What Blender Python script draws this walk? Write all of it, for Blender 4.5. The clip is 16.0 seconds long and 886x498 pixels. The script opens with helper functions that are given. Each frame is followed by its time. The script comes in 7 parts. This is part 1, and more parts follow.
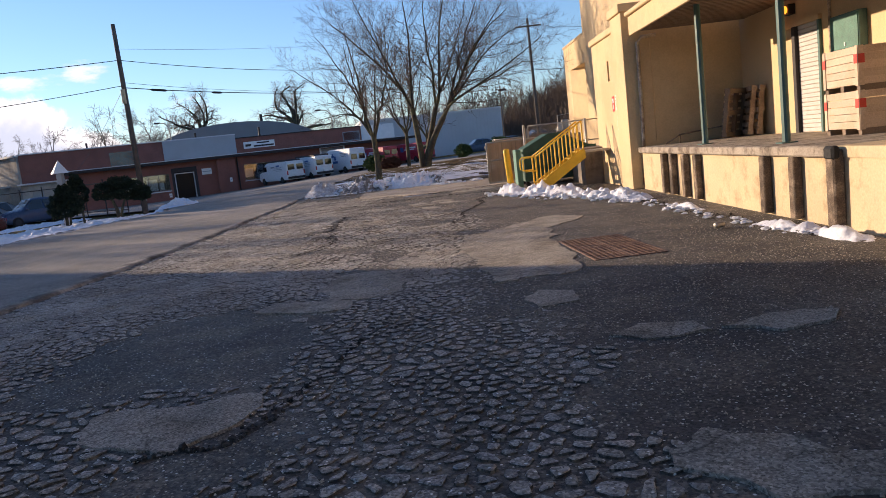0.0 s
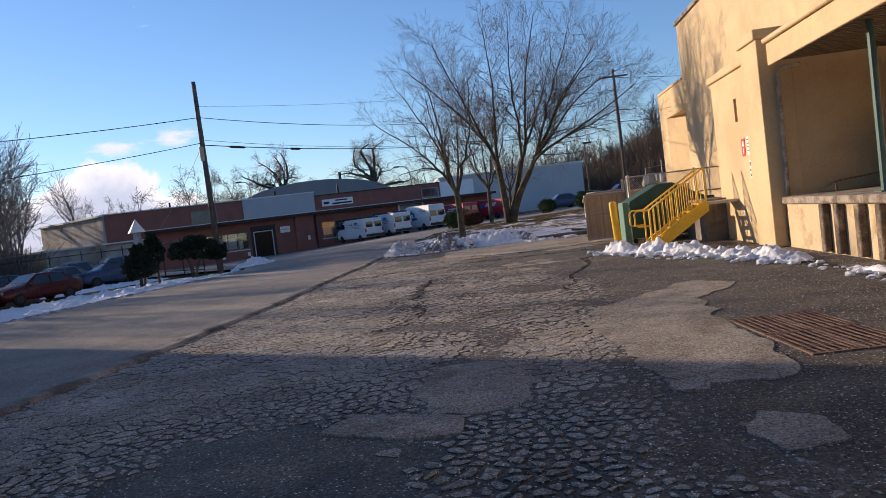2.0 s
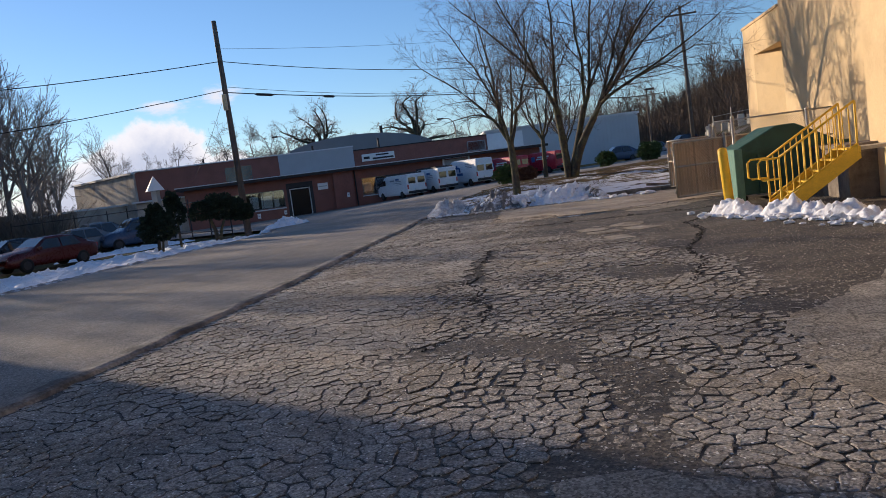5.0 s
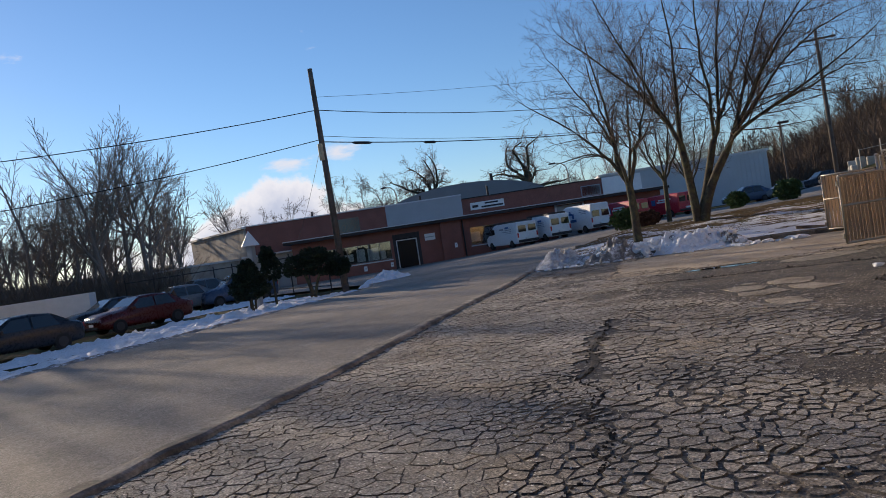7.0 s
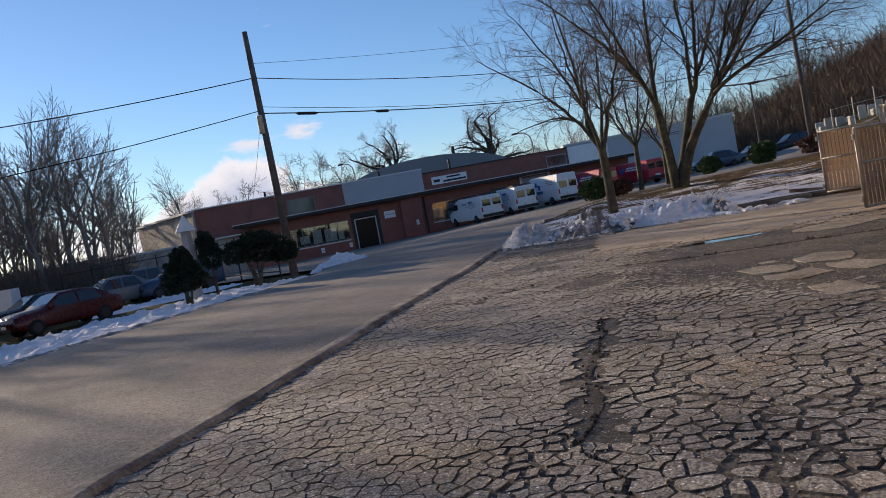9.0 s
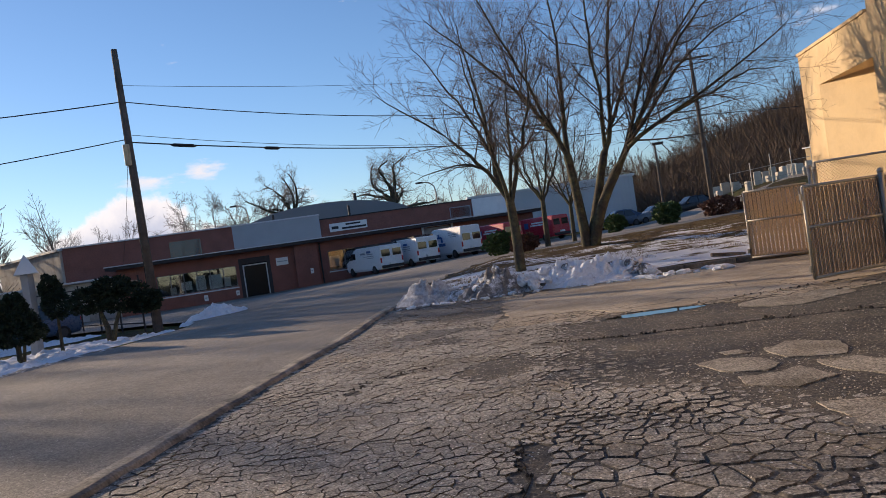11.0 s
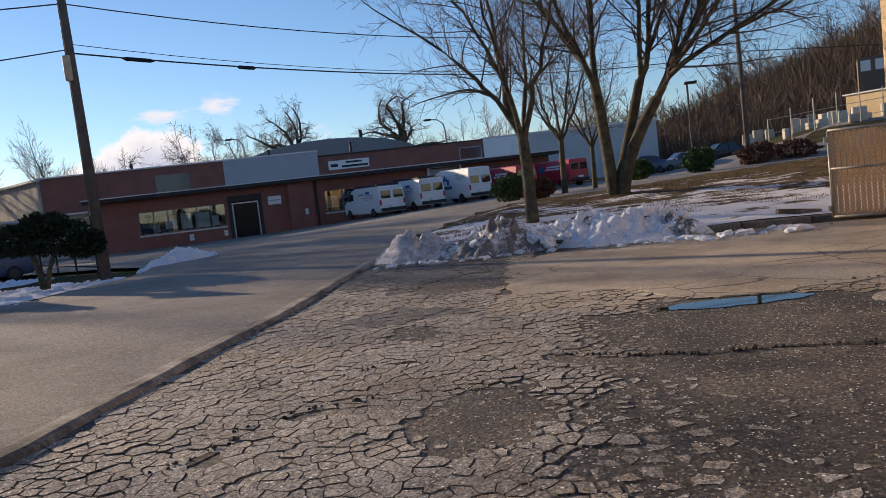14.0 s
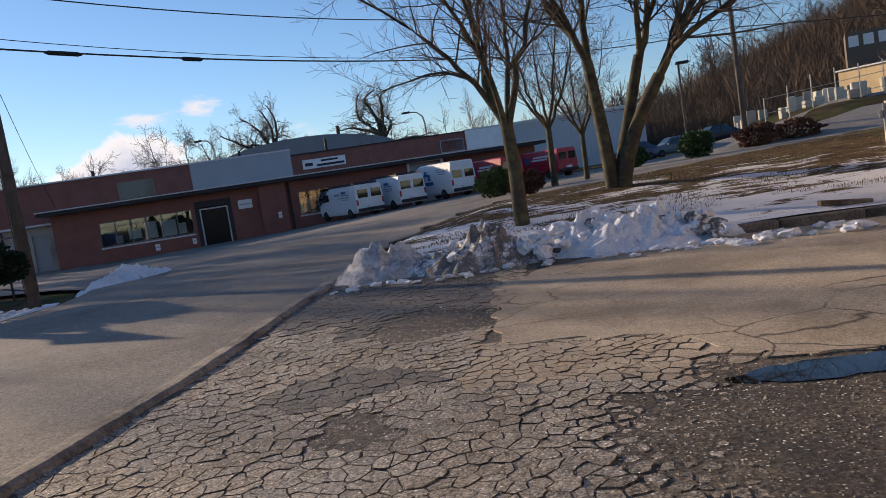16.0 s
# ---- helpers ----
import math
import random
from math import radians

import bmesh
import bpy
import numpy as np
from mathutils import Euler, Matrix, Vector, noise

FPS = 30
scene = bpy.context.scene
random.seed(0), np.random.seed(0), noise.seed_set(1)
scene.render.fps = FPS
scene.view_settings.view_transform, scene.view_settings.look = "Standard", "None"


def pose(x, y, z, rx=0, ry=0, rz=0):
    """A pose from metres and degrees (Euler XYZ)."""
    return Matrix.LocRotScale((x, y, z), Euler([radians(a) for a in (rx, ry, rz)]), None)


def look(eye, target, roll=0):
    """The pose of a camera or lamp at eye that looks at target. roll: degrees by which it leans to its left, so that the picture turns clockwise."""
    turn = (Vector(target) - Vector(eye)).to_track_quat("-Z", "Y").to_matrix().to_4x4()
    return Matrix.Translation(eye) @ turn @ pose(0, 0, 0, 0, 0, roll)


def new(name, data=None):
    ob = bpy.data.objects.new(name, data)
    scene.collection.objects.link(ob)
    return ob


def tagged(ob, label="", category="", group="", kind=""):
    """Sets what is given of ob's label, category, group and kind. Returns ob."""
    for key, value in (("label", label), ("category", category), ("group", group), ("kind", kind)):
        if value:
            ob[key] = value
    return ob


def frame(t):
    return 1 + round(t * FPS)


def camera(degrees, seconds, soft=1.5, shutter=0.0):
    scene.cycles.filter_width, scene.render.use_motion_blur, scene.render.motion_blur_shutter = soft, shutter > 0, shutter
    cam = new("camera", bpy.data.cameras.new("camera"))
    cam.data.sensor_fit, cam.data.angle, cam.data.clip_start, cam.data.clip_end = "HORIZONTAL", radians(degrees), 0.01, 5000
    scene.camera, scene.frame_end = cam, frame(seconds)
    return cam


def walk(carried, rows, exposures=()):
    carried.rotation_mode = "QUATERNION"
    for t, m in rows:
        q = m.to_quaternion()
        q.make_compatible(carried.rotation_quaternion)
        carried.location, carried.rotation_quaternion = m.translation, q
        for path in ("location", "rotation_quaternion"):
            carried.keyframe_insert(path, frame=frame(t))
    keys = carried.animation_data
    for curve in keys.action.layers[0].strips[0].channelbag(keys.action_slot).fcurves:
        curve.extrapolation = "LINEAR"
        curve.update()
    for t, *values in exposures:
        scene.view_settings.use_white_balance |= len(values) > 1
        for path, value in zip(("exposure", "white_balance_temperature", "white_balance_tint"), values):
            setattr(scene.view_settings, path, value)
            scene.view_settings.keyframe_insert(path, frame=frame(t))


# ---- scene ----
cam = camera(60.5, 16.0, soft=0.8)
PATH = [
    (0, (1.183, -0.123, 1.535), (1.02, 1.853, 1.273), -6.5),
    (0.5, (1.058, 0.497, 1.514), (0.928, 2.471, 1.221), -8.0),
    (1, (0.821, 1.186, 1.513), (0.582, 3.159, 1.292), -7.9),
    (1.5, (0.649, 1.755, 1.528), (0.365, 3.731, 1.4), -8.2),
    (2, (0.431, 2.408, 1.519), (0.089, 4.376, 1.427), -7.0),
    (2.5, (0.182, 3.012, 1.542), (-0.221, 4.969, 1.442), -7.6),
    (3, (-0.002, 3.705, 1.528), (-0.446, 5.652, 1.412), -6.7),
    (3.5, (-0.255, 4.3, 1.506), (-0.739, 6.23, 1.306), -5.5),
    (4, (-0.364, 4.975, 1.508), (-0.884, 6.894, 1.288), -6.3),
    (4.2, (-0.409, 5.207, 1.498), (-0.917, 7.131, 1.298), -6.5),
    (6.3, (-0.781, 8.36, 1.431), (-1.231, 10.3, 1.246), -7.6),
    (6.5, (-0.815, 8.566, 1.417), (-1.324, 10.495, 1.272), -8.0),
    (7, (-1.072, 9.342, 1.454), (-1.809, 11.201, 1.43), -8.7),
    (7.5, (-1.191, 9.943, 1.463), (-2.039, 11.753, 1.414), -10.1),
    (8, (-1.439, 10.644, 1.45), (-2.248, 12.469, 1.33), -10.6),
    (8.5, (-1.554, 11.315, 1.456), (-2.293, 13.17, 1.333), -10.3),
    (9, (-1.766, 12.004, 1.435), (-2.43, 13.888, 1.334), -10.6),
    (9.5, (-1.891, 12.627, 1.446), (-2.514, 14.527, 1.417), -10.0),
    (10, (-2.059, 13.274, 1.446), (-2.623, 15.192, 1.475), -8.8),
    (10.2, (-2.129, 13.592, 1.496), (-2.648, 15.523, 1.519), -9.1),
    (12.3, (-2.413, 16.383, 1.413), (-2.687, 18.363, 1.36), -5.5),
    (12.5, (-2.461, 16.652, 1.446), (-2.727, 18.633, 1.398), -5.1),
    (13, (-2.46, 17.335, 1.432), (-2.797, 19.304, 1.329), -5.9),
    (13.5, (-2.619, 18.062, 1.42), (-3.076, 20.003, 1.27), -5.7),
    (14, (-2.627, 18.676, 1.407), (-3.078, 20.618, 1.247), -6.6),
    (14.5, (-2.68, 19.366, 1.396), (-3.083, 21.319, 1.247), -6.9),
    (15, (-2.768, 20.019, 1.457), (-3.132, 21.981, 1.319), -7.0),
    (15.5, (-2.791, 20.679, 1.508), (-3.159, 22.641, 1.384), -7.0),
    (16, (-2.938, 21.364, 1.504), (-3.361, 23.311, 1.323), -8.8),
]
walk(cam, [(t, look(eye, target, roll)) for t, eye, target, roll in PATH], [(0, 0.72, 6350, 20), (2, 0.48, 6150, 19), (4, 0.42, 6050, 17), (7, 0.22, 6050, 15), (9.5, 0.32, 6250, 17), (12, 0.43, 6450, 18), (16, 0.38, 6400, 17)])

# ---- sky, sun and exposure ----
SUN_EL, SUN_AZ = 13.0, math.atan2(0.49, -1.0)  # the sun stands low, to the left and ahead
SUN_DIR = Vector((math.cos(SUN_AZ) * math.cos(radians(SUN_EL)), math.sin(SUN_AZ) * math.cos(radians(SUN_EL)), math.sin(radians(SUN_EL))))
world = bpy.data.worlds.new("world")
scene.world = world
world.use_nodes = True
wn, wl = world.node_tree.nodes, world.node_tree.links
sky = wn.new("ShaderNodeTexSky")
sky.sky_type, sky.sun_disc = "NISHITA", False
sky.sun_elevation = radians(SUN_EL)
sky.sun_rotation = math.pi / 2 - SUN_AZ
sky.air_density, sky.dust_density, sky.ozone_density = 1.0, 0.08, 4.0
# low fair-weather clouds near the horizon
wc = wn.new("ShaderNodeTexCoord").outputs["Generated"]
sep = wn.new("ShaderNodeSeparateXYZ")
wl.new(wc, sep.inputs[0])


def wmath(op, a, b):
    t = wn.new("ShaderNodeMath")
    t.operation = op
    for i, v in enumerate((a, b)):
        if isinstance(v, (int, float)):
            t.inputs[i].default_value = v
        else:
            wl.new(v, t.inputs[i])
    return t.outputs[0]


def wrange(v, a, b, c, d):
    t = wn.new("ShaderNodeMapRange")
    t.interpolation_type = "SMOOTHSTEP"
    for i, q in enumerate((a, b, c, d)):
        t.inputs[i + 1].default_value = q
    wl.new(v, t.inputs[0])
    return t.outputs[0]


stretch = wn.new("ShaderNodeMapping")
stretch.inputs["Scale"].default_value = (1.0, 1.0, 2.6)
stretch.inputs["Location"].default_value = (0.37, 1.3, 0.0)
wl.new(wc, stretch.inputs[0])
puff = wn.new("ShaderNodeTexNoise")
puff.inputs["Scale"].default_value, puff.inputs["Detail"].default_value, puff.inputs["Roughness"].default_value = 5.0, 8.0, 0.58
wl.new(stretch.outputs[0], puff.inputs[0])
low = wrange(sep.outputs[2], 0.1, 0.2, 0.05, -0.05)
cover = wrange(wmath("ADD", puff.outputs["Fac"], low), 0.6, 0.69, 0.0, 0.85)
cmix = wn.new("ShaderNodeMix")
cmix.data_type = "RGBA"
wl.new(cover, cmix.inputs[0])
wl.new(sky.outputs[0], cmix.inputs[6])
cmix.inputs[7].default_value = (6.5, 6.1, 5.8, 1)
# a bank of cumulus low over the left of the building, bright along its crest
flat = wn.new("ShaderNodeMath")
flat.operation = "ARCTAN2"
wl.new(sep.outputs[0], flat.inputs[0])
wl.new(sep.outputs[1], flat.inputs[1])
billow = wn.new("ShaderNodeTexNoise")
billow.inputs["Scale"].default_value, billow.inputs["Detail"].default_value, billow.inputs["Roughness"].default_value = 17.0, 8.0, 0.6
wl.new(wc, billow.inputs[0])
reach = wmath("MULTIPLY", wrange(flat.outputs[0], -0.8, -0.58, 0.0, 1.0), wrange(flat.outputs[0], -0.56, -0.4, 1.0, 0.0))
crest = wmath("ADD", wmath("MULTIPLY", reach, 0.09), wmath("MULTIPLY", wmath("SUBTRACT", billow.outputs["Fac"], 0.5), 0.085))
under = wmath("SUBTRACT", wmath("ADD", crest, 0.018), sep.outputs[2])
bank_cover = wmath("MULTIPLY", wrange(under, 0.0, 0.014, 0.0, 0.92), wrange(reach, 0.05, 0.35, 0.0, 1.0))
bank_tone = wn.new("ShaderNodeMix")
bank_tone.data_type = "RGBA"
wl.new(wrange(under, 0.005, 0.05, 0.0, 1.0), bank_tone.inputs[0])
bank_tone.inputs[6].default_value = (7.2, 6.7, 6.2, 1)
bank_tone.inputs[7].default_value = (4.2, 4.3, 4.9, 1)
bmix = wn.new("ShaderNodeMix")
bmix.data_type = "RGBA"
wl.new(bank_cover, bmix.inputs[0])
wl.new(cmix.outputs[2], bmix.inputs[6])
wl.new(bank_tone.outputs[2], bmix.inputs[7])
wl.new(bmix.outputs[2], wn["Background"].inputs[0])
wn["Background"].inputs[1].default_value = 0.113
sun = new("sun", bpy.data.lights.new("sun", "SUN"))
sun.data.energy, sun.data.angle, sun.data.color = 4.7, radians(0.5), (1.0, 0.78, 0.51)
sun.matrix_world = look(SUN_DIR * 60, (0, 0, 0))



# ---- materials ----
def mat(name, base, rough=0.8, metal=0.0, var=0.25, scale=6.0, fine=60.0, bump=0.2, bump_scale=80.0, second=None, mix_scale=1.5, mix_at=(0.45, 0.6),
        spec=0.4, island=0.0, obrand=0.0):
    """A node material: two scales of tone, stains of a second colour, fine relief; object-space metres."""
    m = bpy.data.materials.new(name)
    m.use_nodes = True
    n, l = m.node_tree.nodes, m.node_tree.links
    b = n["Principled BSDF"]
    co = n.new("ShaderNodeTexCoord").outputs["Object"]

    def noise_tex(s, d=4.0, r=0.6):
        t = n.new("ShaderNodeTexNoise")
        t.inputs["Scale"].default_value, t.inputs["Detail"].default_value, t.inputs["Roughness"].default_value = s, d, r
        l.new(co, t.inputs["Vector"])
        return t.outputs["Fac"]

    def ramp(fac, lo, hi, a=0.3, z=0.7):
        t = n.new("ShaderNodeMapRange")
        t.inputs[1].default_value, t.inputs[2].default_value, t.inputs[3].default_value, t.inputs[4].default_value = a, z, lo, hi
        l.new(fac, t.inputs[0])
        return t.outputs[0]

    def times(a, bb):
        t = n.new("ShaderNodeMath")
        t.operation = "MULTIPLY"
        l.new(a, t.inputs[0])
        l.new(bb, t.inputs[1])
        return t.outputs[0]

    col = n.new("ShaderNodeRGB").outputs[0]
    n[-1].outputs[0].default_value = (*base, 1)
    if second:
        mx = n.new("ShaderNodeMix")
        mx.data_type = "RGBA"
        l.new(ramp(noise_tex(mix_scale, 6.0, 0.7), 0, 1, *mix_at), mx.inputs[0])
        l.new(col, mx.inputs[6])
        mx.inputs[7].default_value = (*second, 1)
        col = mx.outputs[2]
    k = times(ramp(noise_tex(scale), 1 - var, 1 + var), ramp(noise_tex(fine, 3.0), 1 - var, 1 + var))
    if island:
        k = times(k, ramp(n.new("ShaderNodeNewGeometry").outputs["Random Per Island"], 1 - island, 1 + island, 0, 1))
    if obrand:
        k = times(k, ramp(n.new("ShaderNodeObjectInfo").outputs["Random"], 1 - obrand, 1 + obrand, 0, 1))
    vm = n.new("ShaderNodeVectorMath")
    vm.operation = "SCALE"
    l.new(col, vm.inputs[0])
    l.new(k, vm.inputs["Scale"])
    l.new(vm.outputs[0], b.inputs["Base Color"])
    l.new(ramp(noise_tex(scale * 2), max(0.02, rough - 0.12), min(1, rough + 0.12)), b.inputs["Roughness"])
    b.inputs["Metallic"].default_value = metal
    b.inputs["Specular IOR Level"].default_value = spec
    if bump:
        bp = n.new("ShaderNodeBump")
        bp.inputs["Strength"].default_value, bp.inputs["Distance"].default_value = bump, 0.02
        l.new(noise_tex(bump_scale, 5.0, 0.65), bp.inputs["Height"])
        l.new(bp.outputs[0], b.inputs["Normal"])
    return m


def speckled(m, amount=0.06, colour=(0.55, 0.52, 0.48), scale=90.0, grain=0.0):
    """Adds pale aggregate stones to a road material."""
    n, l = m.node_tree.nodes, m.node_tree.links
    b = n["Principled BSDF"]
    src = b.inputs["Base Color"].links[0].from_socket
    co = n.new("ShaderNodeTexCoord").outputs["Object"]
    v = n.new("ShaderNodeTexVoronoi")
    v.inputs["Scale"].default_value = scale
    l.new(co, v.inputs["Vector"])
    hue = n.new("ShaderNodeSeparateColor")
    l.new(v.outputs["Color"], hue.inputs[0])
    lt = n.new("ShaderNodeMapRange")
    lt.inputs[1].default_value, lt.inputs[2].default_value = 1 - amount, 1 - amount * 0.4
    l.new(hue.outputs[0], lt.inputs[0])
    near = n.new("ShaderNodeMapRange")
    near.inputs[1].default_value, near.inputs[2].default_value, near.inputs[3].default_value, near.inputs[4].default_value = 0.25, 0.5, 1, 0
    l.new(v.outputs["Distance"], near.inputs[0])
    mu = n.new("ShaderNodeMath")
    mu.operation = "MULTIPLY"
    l.new(lt.outputs[0], mu.inputs[0])
    l.new(near.outputs[0], mu.inputs[1])
    if grain:
        gv = n.new("ShaderNodeTexVoronoi")
        gv.inputs["Scale"].default_value = scale * 1.15
        l.new(co, gv.inputs["Vector"])
        gs = n.new("ShaderNodeSeparateColor")
        l.new(gv.outputs["Color"], gs.inputs[0])
        gr = n.new("ShaderNodeMapRange")
        gr.inputs[3].default_value, gr.inputs[4].default_value = 1 - grain, 1 + grain
        l.new(gs.outputs[1], gr.inputs[0])
        vm = n.new("ShaderNodeVectorMath")
        vm.operation = "SCALE"
        l.new(src, vm.inputs[0])
        l.new(gr.outputs[0], vm.inputs["Scale"])
        src = vm.outputs[0]
    mx = n.new("ShaderNodeMix")
    mx.data_type = "RGBA"
    l.new(mu.outputs[0], mx.inputs[0])
    l.new(src, mx.inputs[6])
    mx.inputs[7].default_value = (*colour, 1)
    l.new(mx.outputs[2], b.inputs["Base Color"])
    return m


def crazed(m, scale, width, depth, mask=(0.4, 0.6)):
    """Adds wandering hairline cracks to a paving material."""
    n, l = m.node_tree.nodes, m.node_tree.links
    b = n["Principled BSDF"]
    src = b.inputs["Base Color"].links[0].from_socket
    co = n.new("ShaderNodeTexCoord").outputs["Object"]
    wob = n.new("ShaderNodeTexNoise")
    wob.inputs["Scale"].default_value, wob.inputs["Detail"].default_value = scale * 1.5, 5
    l.new(co, wob.inputs["Vector"])
    off = n.new("ShaderNodeVectorMath")
    off.operation = "MULTIPLY_ADD"
    l.new(wob.outputs["Color"], off.inputs[0])
    off.inputs[1].default_value = (0.35 / scale,) * 3
    l.new(co, off.inputs[2])
    v = n.new("ShaderNodeTexVoronoi")
    v.feature = "DISTANCE_TO_EDGE"
    v.inputs["Scale"].default_value = scale
    l.new(off.outputs[0], v.inputs["Vector"])
    line = n.new("ShaderNodeMapRange")
    for i, q in enumerate((0.0, width * scale, 1.0, 0.0)):
        line.inputs[i + 1].default_value = q
    l.new(v.outputs["Distance"], line.inputs[0])
    mk = n.new("ShaderNodeTexNoise")
    mk.inputs["Scale"].default_value = scale * 0.3
    l.new(co, mk.inputs["Vector"])
    mr = n.new("ShaderNodeMapRange")
    for i, q in enumerate((*mask, 0.0, depth)):
        mr.inputs[i + 1].default_value = q
    l.new(mk.outputs["Fac"], mr.inputs[0])
    mu = n.new("ShaderNodeMath")
    mu.operation = "MULTIPLY"
    l.new(line.outputs[0], mu.inputs[0])
    l.new(mr.outputs[0], mu.inputs[1])
    mx = n.new("ShaderNodeMix")
    mx.data_type = "RGBA"
    l.new(mu.outputs[0], mx.inputs[0])
    l.new(src, mx.inputs[6])
    mx.inputs[7].default_value = (0.02, 0.018, 0.016, 1)
    l.new(mx.outputs[2], b.inputs["Base Color"])
    return m


def glass(name, tint=(0.02, 0.025, 0.03), rough=0.05):
    m = bpy.data.materials.new(name)
    m.use_nodes = True
    b = m.node_tree.nodes["Principled BSDF"]
    b.inputs["Base Color"].default_value, b.inputs["Roughness"].default_value = (*tint, 1), rough
    b.inputs["Specular IOR Level"].default_value = 0.8
    return m


ASPHALT = speckled(speckled(mat("cracked asphalt", (0.325, 0.3, 0.265), 0.8, spec=0.5, var=0.36, scale=0.9, fine=38, bump=1.0, bump_scale=30, second=(0.27, 0.228, 0.175), mix_scale=0.7, mix_at=(0.47, 0.66), island=0.16, obrand=0.16), 0.16, (0.56, 0.51, 0.44), 62, 0.5), 0.1, (0.95, 0.92, 0.86), 46)
ASPHALT.node_tree.nodes["Bump"].inputs["Distance"].default_value = 0.04
ASPHALT = crazed(ASPHALT, 9.0, 0.005, 0.45, (0.45, 0.58))
CRACK = speckled(speckled(mat("yard grit", (0.105, 0.087, 0.065), 0.76, spec=0.5, var=0.5, scale=1.6, fine=34, bump=1.0, bump_scale=28, second=(0.048, 0.041, 0.034), mix_scale=0.6, mix_at=(0.42, 0.6)), 0.2, (0.27, 0.225, 0.165), 44, 0.55), 0.07, (0.9, 0.85, 0.75), 52)
PATCH = crazed(speckled(mat("patch asphalt", (0.32, 0.285, 0.235), 0.88, spec=0.25, var=0.28, scale=1.6, fine=45, bump=0.8, bump_scale=70, second=(0.2, 0.17, 0.13), mix_scale=1.3, mix_at=(0.5, 0.66)), 0.12, (0.5, 0.46, 0.4), 66, 0.5), 2.2, 0.012, 0.6)
DARKASPHALT = speckled(mat("darker asphalt", (0.14, 0.13, 0.118), 0.7, var=0.3, scale=1.2, fine=40, bump=0.7, bump_scale=60, second=(0.16, 0.145, 0.125), mix_scale=0.9, mix_at=(0.5, 0.7)), 0.06, (0.4, 0.38, 0.34), 60, 0.5)
ROAD = speckled(mat("road asphalt", (0.255, 0.23, 0.2), 0.82, spec=0.25, var=0.2, scale=0.22, fine=18, bump=0.45, bump_scale=70, second=(0.185, 0.168, 0.148), mix_scale=0.3), 0.04, scale=60.0, grain=0.4)
LIP = mat("lip concrete", (0.33, 0.295, 0.25), 0.9, var=0.35, scale=2, fine=30, bump=0.8, second=(0.12, 0.11, 0.1), mix_scale=1.2)
KERBSTONE = mat("weathered kerb", (0.2, 0.175, 0.145), 0.9, var=0.35, scale=2, fine=30, bump=0.8, second=(0.1, 0.088, 0.072), mix_scale=1.2, obrand=0.2)
GRASS = mat("winter grass", (0.075, 0.055, 0.03), 1.0, spec=0.05, var=0.45, scale=0.8, fine=40, bump=1.0, bump_scale=60, second=(0.05, 0.065, 0.022), mix_scale=0.35)
SNOW = mat("old snow", (0.8, 0.82, 0.86), 0.7, var=0.12, scale=5, fine=30, bump=1.0, bump_scale=14, second=(0.46, 0.45, 0.45), mix_scale=5, mix_at=(0.55, 0.7))
GRANULAR = mat("granular snow", (0.6, 0.6, 0.61), 0.8, var=0.2, scale=6, fine=50, bump=1.0, bump_scale=30, second=(0.38, 0.37, 0.36), mix_scale=8)
DIRTY = mat("dirty snow", (0.2, 0.19, 0.18), 0.85, var=0.5, scale=7, fine=40, bump=1.0, bump_scale=22, second=(0.68, 0.69, 0.72), mix_scale=4, mix_at=(0.5, 0.62))
STUCCO = mat("cream stucco", (0.62, 0.47, 0.27), 0.9, var=0.07, scale=0.7, fine=30, bump=0.3, bump_scale=150, second=(0.54, 0.4, 0.23), mix_scale=0.5)
DOCKWALL = mat("dock wall", (0.57, 0.45, 0.28), 0.9, var=0.1, scale=1.2, fine=30, bump=0.4, bump_scale=100, second=(0.3, 0.2, 0.11), mix_scale=1.6, mix_at=(0.5, 0.72))
CONC = mat("dock concrete", (0.36, 0.31, 0.25), 0.9, var=0.2, scale=2, fine=40, bump=0.6, second=(0.13, 0.1, 0.075), mix_scale=3, mix_at=(0.46, 0.62))
BUMPER = mat("timber bumper", (0.13, 0.095, 0.068), 0.9, var=0.4, scale=5, fine=60, bump=0.8, second=(0.32, 0.25, 0.18), mix_scale=3.5, mix_at=(0.48, 0.66))
RUBBER = mat("black rubber", (0.015, 0.015, 0.015), 0.8, var=0.3)
GREENPOST = mat("green post paint", (0.075, 0.15, 0.14), 0.5, var=0.15, bump=0.1)
PIPE = mat("painted pipe", (0.52, 0.44, 0.34), 0.6, var=0.3, second=(0.14, 0.09, 0.06), mix_scale=2)
YELLOW = mat("yellow paint", (0.75, 0.47, 0.03), 0.5, var=0.12, scale=6, bump=0.15, second=(0.4, 0.24, 0.04), mix_scale=6, mix_at=(0.6, 0.75))
GALV = mat("galvanised steel", (0.4, 0.37, 0.32), 0.5, metal=0.6, var=0.2, bump=0.1)
SLAT = mat("tan fence slat", (0.53, 0.4, 0.28), 0.8, var=0.15, scale=3, fine=30, obrand=0.2, island=0.22)
